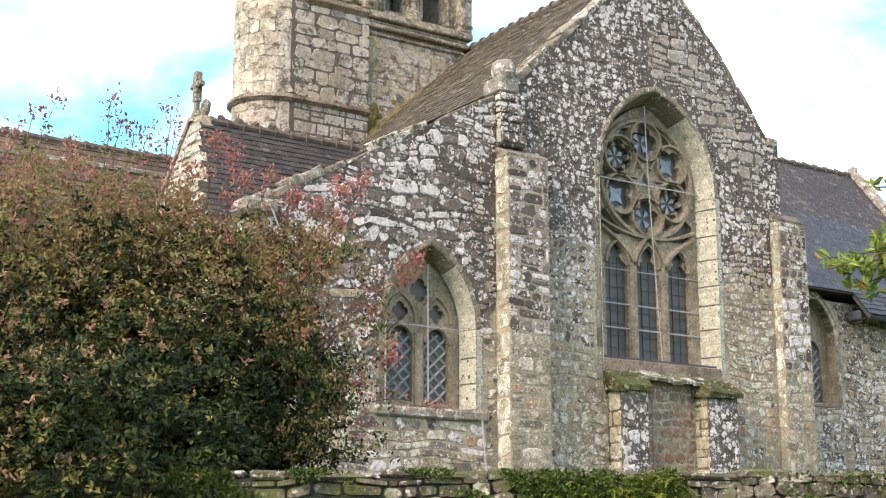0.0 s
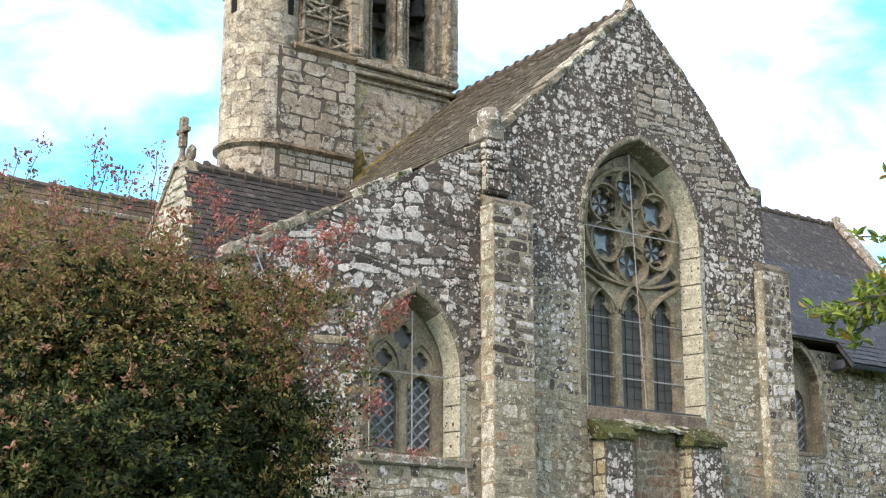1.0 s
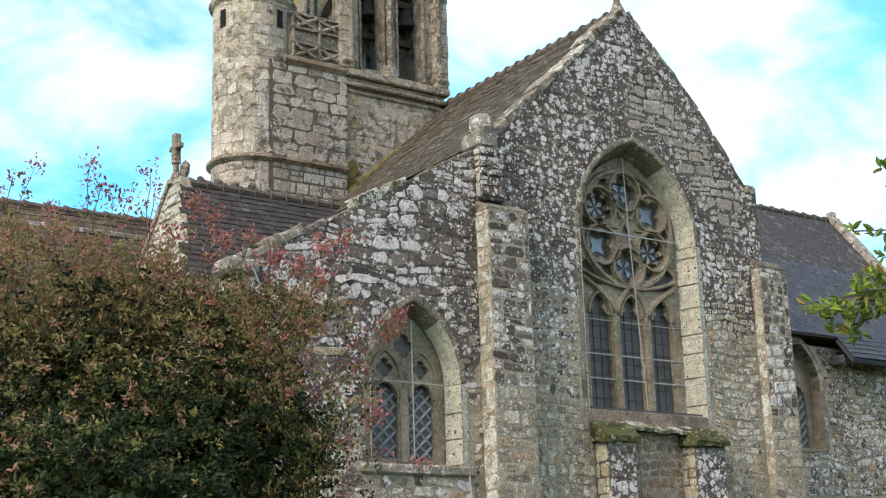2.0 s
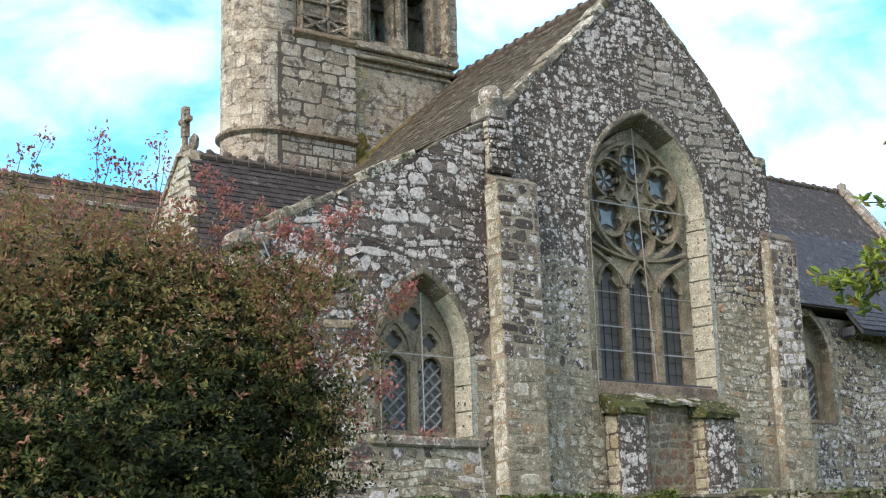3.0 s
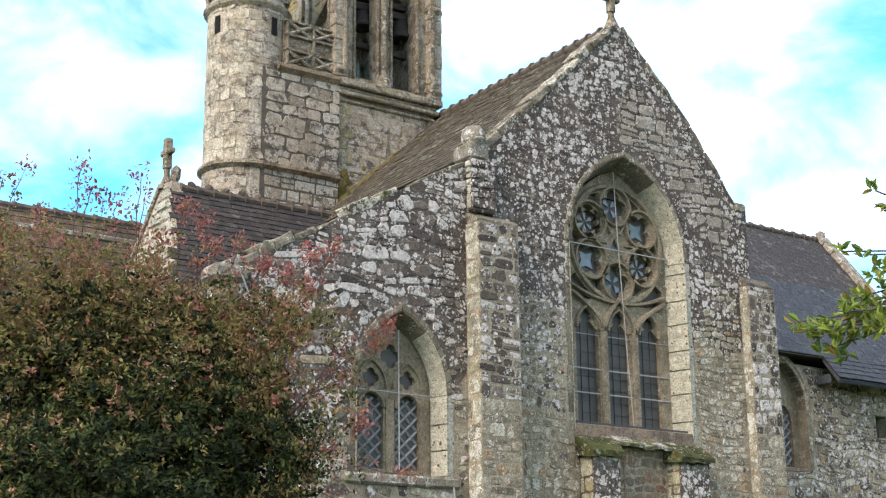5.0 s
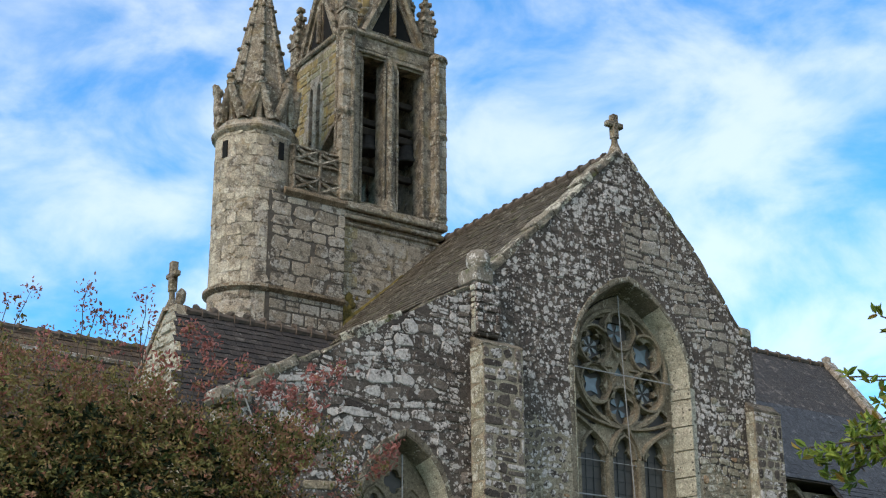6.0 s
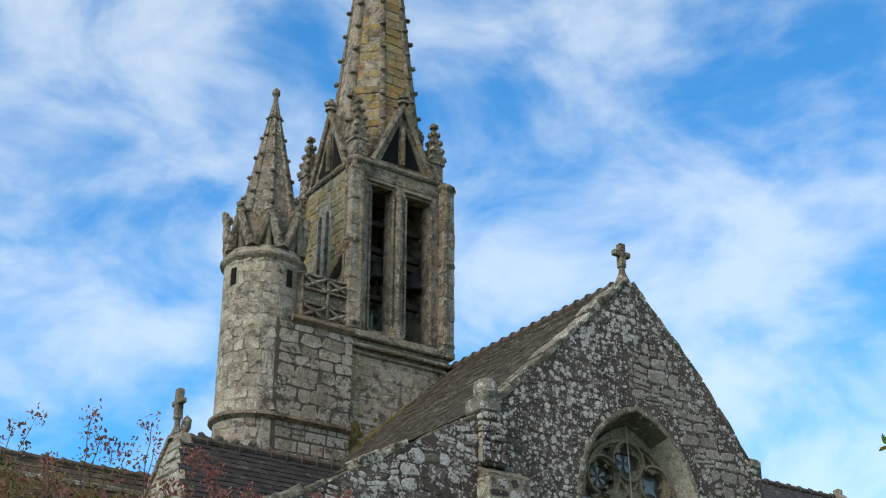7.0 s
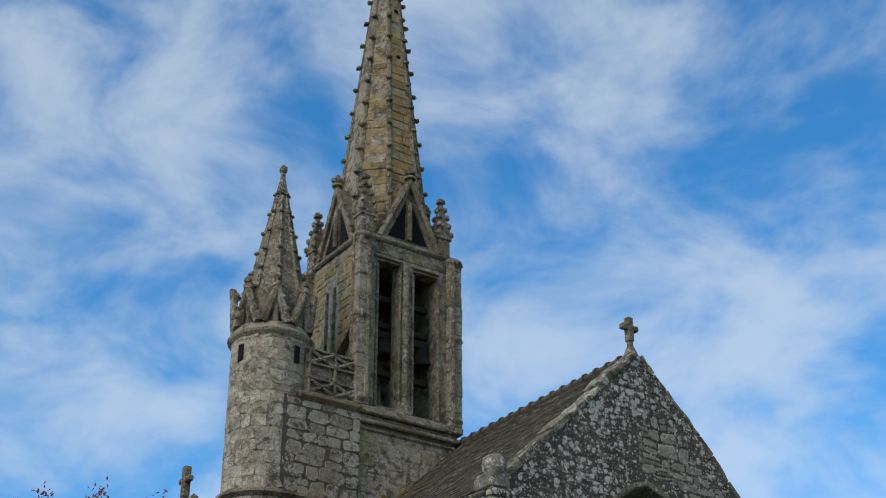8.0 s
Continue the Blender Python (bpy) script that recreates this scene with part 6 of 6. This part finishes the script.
# ---- leaves ----
def leaf_mesh(name, places, ways, sizes, material, parent=None, rng=None, width=0.55, fold=0.25):
    """Many small folded leaves: base, two pairs of sides, tip."""
    rs = np.random.RandomState(rng or 3)
    p, w, s = np.array(places), np.array(ways), np.array(sizes)[:, None]
    w = w / np.linalg.norm(w, axis=1, keepdims=True)
    r = rs.normal(size=p.shape)
    side = np.cross(w, r)
    side /= np.linalg.norm(side, axis=1, keepdims=True) + 1e-9
    up = np.cross(side, w)
    rise = up * s * fold * 0.3
    verts = np.stack([p, p + w * s * 0.32 + side * s * width * 0.42 + rise, p + w * s * 0.68 + side * s * width * 0.4 + rise, p + w * s - up * s * 0.14, p + w * s * 0.68 - side * s * width * 0.4 + rise, p + w * s * 0.32 - side * s * width * 0.42 + rise], 1).reshape(-1, 3)
    idx = np.arange(len(p))[:, None] * 6
    faces = np.concatenate([idx + [0, 1, 2, 3], idx + [0, 3, 4, 5]], 0).tolist()
    return raw(name, verts.tolist(), faces, material, parent)


class Leaves:
    """Gathers the places, ways and sizes of the leaves of one colour."""

    def __init__(self):
        self.p, self.w, self.s = [], [], []

    def rosette(self, rs, c, out, n, small, large, spread=0.03, cup=0.45):
        ring = np.cross(out, rs.normal(size=(n, 3)))
        ring /= np.linalg.norm(ring, axis=1, keepdims=True) + 1e-6
        self.p.extend(c + rs.normal(size=(n, 3)) * spread)
        self.w.extend(ring + out * rs.uniform(0.4, 1.6, (n, 1)) * cup)
        self.s.extend(rs.uniform(small, large, n))

    def tuft(self, rs, c, n, small, large, spread, lean=0.7):
        self.p.extend(c + rs.normal(size=(n, 3)) * spread)
        self.w.extend(np.array([0, 0, lean]) + rs.normal(size=(n, 3)) * 0.7)
        self.s.extend(rs.uniform(small, large, n))


rs = np.random.RandomState(12)
bush = thing("shrub", tuple(spot(14.6, -3.4, YARD)), "large dense shrub with dark green and reddening leaves", "shrub")
lobes = [(14.9, -3.7, 3.5, 1.9, 1.6), (14.5, -2.6, 3.3, 1.4, 1.5), (14.8, -4.9, 3.6, 1.8, 1.65), (14.4, -1.95, 3.0, 0.8, 1.15), (15.0, -3.1, 4.4, 1.25, 0.9), (14.7, -4.3, 4.7, 1.3, 0.9), (14.2, -3.4, 2.8, 1.5, 1.0), (12.3, -4.3, 2.4, 0.95, 1.1), (12.35, -3.1, 2.35, 0.9, 1.0), (12.4, -2.3, 2.2, 0.6, 0.7), (12.3, -5.4, 2.4, 1.0, 1.1)]
dark, green, bright, bronze, olive, red = Leaves(), Leaves(), Leaves(), Leaves(), Leaves(), Leaves()
count = 0
while count < 15500:
    s, r, z, a, b = lobes[rs.randint(len(lobes))]
    d = rs.normal(size=3)
    d /= np.linalg.norm(d)
    lump = 0.4 * noise.noise(Vector(d) * 3.4 + Vector((s, r, z))) + 0.12 * noise.noise(Vector(d) * 9 + Vector((z, s, r)))
    k = 0.62 + 0.4 * rs.rand() ** 0.35 + lump
    c = np.array([s + d[0] * a * k, r + d[1] * a * k, z + d[2] * b * k])
    if c[2] < 3.4 and c[0] > 13.2:
        c[0] += (3.4 - c[2]) * 0.45
    if c[2] < (1.35 if c[0] < 11.85 else 2.35):
        continue
    if c[2] > 4.75 and rs.rand() < (c[2] - 4.75) * 1.1:
        continue
    if c[1] > -1.75 and rs.rand() < 0.35 + 0.5 * (c[1] + 1.75):
        continue
    count += 1
    cc = np.array(spot(*c))
    out = np.array(AHEAD * (d[0] - 0.5) + ACROSS * d[1] + Vector((0, 0, d[2] + 0.6)))
    out /= np.linalg.norm(out)
    # the crown and the open side carry young growth, paler as if sunlit
    # dark, plain leaves low on the right put shade into the colour
    shade_side = min(1.0, max(0.0, (c[1] + 3.1) / 0.9)) * min(1.0, max(0.0, (4.0 - c[2]) / 0.7))
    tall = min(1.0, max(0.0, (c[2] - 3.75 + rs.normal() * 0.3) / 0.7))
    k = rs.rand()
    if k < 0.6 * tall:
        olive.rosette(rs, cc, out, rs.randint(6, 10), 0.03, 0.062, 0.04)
    elif k < 0.6 * tall + 0.1 * (1 - shade_side):
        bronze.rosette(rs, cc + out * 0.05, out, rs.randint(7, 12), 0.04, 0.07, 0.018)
    elif k < 0.6 * tall + 0.29 * (1 - 0.8 * shade_side):
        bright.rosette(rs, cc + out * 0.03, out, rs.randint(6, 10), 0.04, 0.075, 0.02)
    elif k < 0.7 - 0.3 * shade_side:
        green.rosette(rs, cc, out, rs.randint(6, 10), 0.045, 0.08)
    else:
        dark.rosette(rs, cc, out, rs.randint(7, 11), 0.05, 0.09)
# thin outer growth over the crown and towards the aisle
for k in range(11500):
    if k % 5 < 3:
        c = (rs.uniform(13.9, 15.2), rs.uniform(-5.4, -1.9), rs.uniform(4.4, 5.95))
        top = 5.88 - 0.3 * max(0, c[1] + 4.4) + 0.2 * noise.noise(Vector((c[1] * 3, 0, 0)))
    else:
        z = rs.uniform(2.6, 4.9)
        c = (rs.uniform(13.7, 14.8), -1.75 + abs(rs.normal()) * 0.5 - 0.16 * abs(z - 3.9), z)
        top = 5.2
    if c[2] > top or c[1] > -0.55 or noise.noise(Vector(c) * 2.2) < -0.12:
        continue
    cc = np.array(spot(*c))
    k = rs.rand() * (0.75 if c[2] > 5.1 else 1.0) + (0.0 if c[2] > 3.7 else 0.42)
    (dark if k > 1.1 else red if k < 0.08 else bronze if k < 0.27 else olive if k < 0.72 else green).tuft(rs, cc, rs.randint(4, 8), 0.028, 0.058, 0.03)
for k in range(9):
    a = spot(14.7 + rs.uniform(-0.4, 0.4), -3.4 + rs.uniform(-0.6, 0.6), YARD)
    L = lobes[k % len(lobes)]
    b = spot(L[0] + rs.uniform(-0.5, 0.5), L[1] + rs.uniform(-0.5, 0.5), L[2] + 0.3)
    bm = bmesh.new()
    tube(bm, [a, a.lerp(b, 0.5) + Vector((rs.uniform(-0.2, 0.2), rs.uniform(-0.2, 0.2), 0)), b], 0.05, 6, 0.015)
    part("stem", bm, M_BARK, bush)


def shoot(a, b, seed, knot=26, sparse=6, leaf=olive):
    """A long bare shoot that ends in a knot of young red leaves."""
    q = np.random.RandomState(seed)
    a, b = Vector(a), Vector(b)
    pts = [a.lerp(b, t) + Vector(q.normal(size=3) * 0.03 * t * (1 - t) * 3) + Vector((0, 0, 0.12 * math.sin(math.pi * t))) for t in np.linspace(0, 1, 7)]
    bm = bmesh.new()
    tube(bm, pts, 0.009, 5, 0.004)
    part("shoot", bm, M_BARK, bush)
    red.tuft(q, np.array(b), int(knot * 2.0), 0.036, 0.068, 0.06, 0.4)
    for i in range(sparse):
        c = np.array(pts[min(6, 2 + i * 5 // max(1, sparse))]) + q.normal(size=3) * 0.05
        (red if q.rand() < 0.55 else leaf).tuft(q, c, q.randint(6, 13), 0.03, 0.06, 0.035, 0.4)


# shoots that stand against the sky, then those over the roof and the aisle wall
SKY = [(-4.6, 5.1, -4.19, 6.42, 9), (-4.7, 5.1, -4.42, 6.32, 7), (-4.8, 5.1, -4.65, 6.13, 8), (-3.7, 5.0, -3.6, 6.43, 16), (-3.65, 5.0, -3.48, 6.2, 12), (-3.5, 5.0, -3.35, 6.07, 20), (-3.3, 5.0, -3.19, 6.02, 10), (-3.0, 4.9, -2.96, 6.35, 9), (-3.05, 4.9, -2.91, 6.1, 8), (-4.0, 5.0, -3.98, 5.9, 18), (-4.4, 5.0, -4.47, 5.6, 20)]
for k, (r0, z0, r1, z1, n) in enumerate(SKY):
    shoot(spot(14.6, r0, z0), spot(14.4, r1, z1), 100 + k, n, 7)
WALL = [(-2.6, 4.6, -2.42, 5.9, 34), (-2.5, 4.6, -2.23, 5.74, 34), (-2.8, 4.7, -2.64, 5.55, 30), (-2.4, 4.6, -2.12, 5.5, 26), (-2.1, 4.3, -1.84, 5.48, 22), (-2.1, 4.2, -1.6, 5.28, 44), (-1.9, 4.0, -1.37, 5.2, 36), (-1.8, 3.9, -1.1, 5.36, 46), (-1.7, 3.9, -0.87, 5.44, 44), (-1.8, 3.9, -1.15, 5.02, 34), (-1.7, 3.7, -1.21, 4.53, 40), (-2.4, 4.4, -2.23, 4.76, 22), (-1.5, 3.5, -0.42, 4.47, 40), (-1.5, 3.6, -0.34, 4.6, 26), (-1.5, 3.1, -0.59, 3.65, 40), (-1.6, 3.0, -0.13, 3.12, 14), (-1.5, 3.4, -0.75, 4.1, 16), (-1.6, 3.2, -0.9, 3.35, 14), (-1.5, 2.9, -0.75, 2.85, 8)]
for k, (r0, z0, r1, z1, n) in enumerate(WALL):
    shoot(spot(14.35, r0, z0), spot(14.15, r1, z1), 140 + k, n, 12, bronze if k % 2 else olive)
for name, leaf, mat, label in (("foliage", dark, M_BUSHSHADE, ""), ("green_foliage", green, M_BUSH, "mid-green leaves"), ("bright_foliage", bright, M_BUSHLIGHT, "yellow-green leaf rosettes"), ("young_foliage", olive, M_YOUNG, "thin olive and orange young leaves"), ("bronze_foliage", bronze, M_BRONZE_LEAF, "bronze-pink young leaf rosettes"), ("new_growth", red, M_RED, "red young leaves at the shoot tips")):
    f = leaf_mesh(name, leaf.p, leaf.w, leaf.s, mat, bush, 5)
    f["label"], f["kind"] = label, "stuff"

# ---- ferns and weeds on the wall ----
def fern(s, r, z, n, size, seed):
    """Arching fronds, each a midrib set with pairs of narrow leaflets."""
    q = np.random.RandomState(seed)
    ob = thing("fern", tuple(spot(s, r, z)), "green fern tuft rooted in the stone wall", "fern", "ferns on the churchyard wall")
    verts, faces = [], []
    for k in range(int(n * 1.5)):
        a = q.uniform(0, 2 * math.pi)
        d = (AHEAD * (math.sin(a) * 0.8 - 0.5) + ACROSS * math.cos(a)).normalized()
        L = size * q.uniform(0.5, 1.0)
        lift = q.uniform(0.7, 1.7)
        sd = d.cross(Vector((0, 0, 1))).normalized()
        base = spot(s, r, z) + Vector(q.normal(size=3) * 0.05)
        at = lambda t: base + d * L * t * 0.8 + Vector((0, 0, L * (lift * t - 1.0 * t * t)))
        steps = 12
        for i in range(1, steps):
            t = i / steps
            c, step = at(t), at(t + 0.06) - at(t)
            w = 0.2 * L * math.sin(math.pi * min(0.96, 0.2 + 0.8 * t))
            for sg in (-1, 1):
                tip = c + sd * sg * w + step * 0.9 - Vector((0, 0, 0.25 * w))
                k0 = len(verts)
                verts += [c, c + step * 0.75, tip]
                faces.append((k0, k0 + 1, k0 + 2))
        k0 = len(verts)
        for t in np.linspace(0, 1, 6):
            verts += [at(t) - sd * 0.003, at(t) + sd * 0.003]
        faces += [(k0 + 2 * i, k0 + 2 * i + 1, k0 + 2 * i + 3, k0 + 2 * i + 2) for i in range(5)]
    raw("fronds", verts, faces, M_FERN, ob)


for k, (r, z, n, size) in enumerate([(1.62, 2.16, 26, 0.33), (1.85, 2.2, 28, 0.36), (1.4, 2.1, 20, 0.28), (1.75, 1.98, 22, 0.3), (1.95, 2.05, 18, 0.26), (0.8, 2.2, 10, 0.16), (-0.85, 2.2, 10, 0.16), (1.2, 2.1, 14, 0.26), (1.0, 2.05, 12, 0.22), (3.6, 2.1, 9, 0.2), (4.2, 2.05, 9, 0.22), (3.1, 2.0, 8, 0.2)]):
    fern(WS - 0.08, r, z, n, size, 200 + k)
pp, ww, ss = [], [], []
for _ in range(19000):
    r = rs.uniform(-3.6, 2.1) if rs.rand() < 0.72 else rs.uniform(-3.6, 5)
    z = 2.36 - abs(rs.normal()) * 0.28
    if noise.noise(Vector((r * 2.2, z * 2.5, 4.0))) < (-0.08 if r < 1.9 else 0.08):
        continue
    pp.append(np.array(spot(WS - 0.1 - rs.uniform(0, 0.05), r, z)))
    ww.append(np.array(Vector((0, 0, 0.3)) - AHEAD * 0.5) + rs.normal(size=3) * 0.5)
    ss.append(rs.uniform(0.018, 0.042))
ivy = leaf_mesh("ivy", pp, ww, ss, M_IVY, None, 8, 0.8)
tagged(ivy, "small green weeds and ivy clinging to the wall", "ivy", kind="stuff")

# ---- road sign ----
sign = thing("road_sign", tuple(spot(9.9, 2.12, 0.02)), "round white, red and dark road sign on a steel post", "road sign")
SC = spot(9.9, 2.1, 1.66)


def disc(r, d, depth, material, name, label=""):
    bm = bmesh.new()
    lathe(bm, [(r, 0), (r, depth)], 0, 0, 48)
    m = Matrix.Translation(SC - AHEAD * d) @ (-AHEAD).to_track_quat("Z", "Y").to_matrix().to_4x4()
    bm.transform(m)
    part(name, bm, material, sign, label)


disc(0.3, 0, 0.02, M_WHITE, "plate", "white rimmed sign plate")
disc(0.275, 0.021, 0.003, M_REDSIGN, "red_ring")
disc(0.2, 0.025, 0.003, M_WHITE, "field")
bm = bmesh.new()
slab(bm, [SC - AHEAD * 0.032 + ACROSS * x + Vector((0, 0, z)) for x, z in ((-0.1, 0.12), (0.1, 0.12), (0.1, 0.26), (-0.1, 0.26))], -AHEAD * 0.003)
part("dark_bar", bm, M_BLACK, sign)
bm = bmesh.new()
tube(bm, [SC + AHEAD * 0.05 + Vector((0, 0, -1.65)), SC + AHEAD * 0.05 + Vector((0, 0, 0.2))], 0.03, 12)
part("post", bm, M_STEEL, sign)

# ---- laurel at the lane's edge, one branch in view ----
laurel = thing("laurel_tree", tuple(spot(6.0, 4.2, 0.02)), "young laurel tree with glossy yellow-green leaves", "tree")
bm = bmesh.new()
tube(bm, [spot(6.0, 4.2, 0.0), spot(6.05, 4.1, 1.6), spot(6.0, 4.0, 3.2), spot(5.9, 3.9, 4.6)], 0.07, 8, 0.03)
part("trunk", bm, M_BARK, laurel)
pp, ww, ss = [], [], []
q = np.random.RandomState(61)


def branch(a, b, n, size, r=0.014):
    bm = bmesh.new()
    a, b = Vector(a), Vector(b)
    mid = a.lerp(b, 0.5) + Vector((0, 0, 0.06))
    tube(bm, [a, mid, b], r, 5, 0.004)
    part("branch", bm, M_BARK, laurel)
    # whorls of leaves, each round the tip of a short twig
    for i in range(max(1, int(n / 8))):
        t = 1 - q.uniform(0, 1) ** 1.2 * 0.3 if i else 1.0
        c = np.array(a.lerp(b, t)) + q.normal(size=3) * (0.03 if i else 0.0)
        d = np.array((b - a).normalized()) * 0.7 + q.normal(size=3) * 0.5 + np.array([0, 0, 0.2])
        d /= np.linalg.norm(d)
        for k in range(q.randint(6, 10)):
            out = np.cross(d, q.normal(size=3))
            out /= np.linalg.norm(out) + 1e-6
            pp.append(c + d * q.uniform(-0.02, 0.02))
            ww.append(d * q.uniform(0.3, 1.0) + out)
            ss.append(size * q.uniform(0.8, 1.25))


fork = spot(6.0, 2.5, 2.9)
branch(spot(6.0, 4.0, 2.6), fork, 8, 0.06)
for r, z, n in ((1.68, 2.92, 22), (1.73, 2.88, 24), (1.79, 2.86, 30), (1.82, 2.8, 24), (1.9, 2.9, 36), (1.86, 2.94, 22), (1.98, 2.84, 40), (1.96, 2.98, 40), (2.04, 2.92, 44), (2.08, 2.8, 40), (2.12, 3.0, 44)):
    branch(fork, spot(6.0 + q.uniform(-0.15, 0.15), r, z), n * 1.8, 0.056, 0.006)
fork = spot(6.0, 2.7, 3.1)
branch(spot(6.0, 4.0, 2.9), fork, 8, 0.06)
for r, z, n in ((1.98, 3.1, 30), (1.92, 3.02, 26), (2.06, 3.08, 40), (2.04, 3.18, 14), (1.93, 3.17, 9), (1.9, 3.24, 8), (2.1, 3.42, 14), (2.05, 3.5, 8), (2.3, 3.4, 60), (2.4, 3.2, 70), (2.4, 3.7, 60)):
    branch(fork, spot(6.0 + q.uniform(-0.15, 0.15), r, z), n * 1.5, 0.053, 0.005)
leaf_mesh("leaves", pp, ww, ss, M_LAUREL, laurel, 9, 0.4)

lay_single_stones()
lay_single_slates()
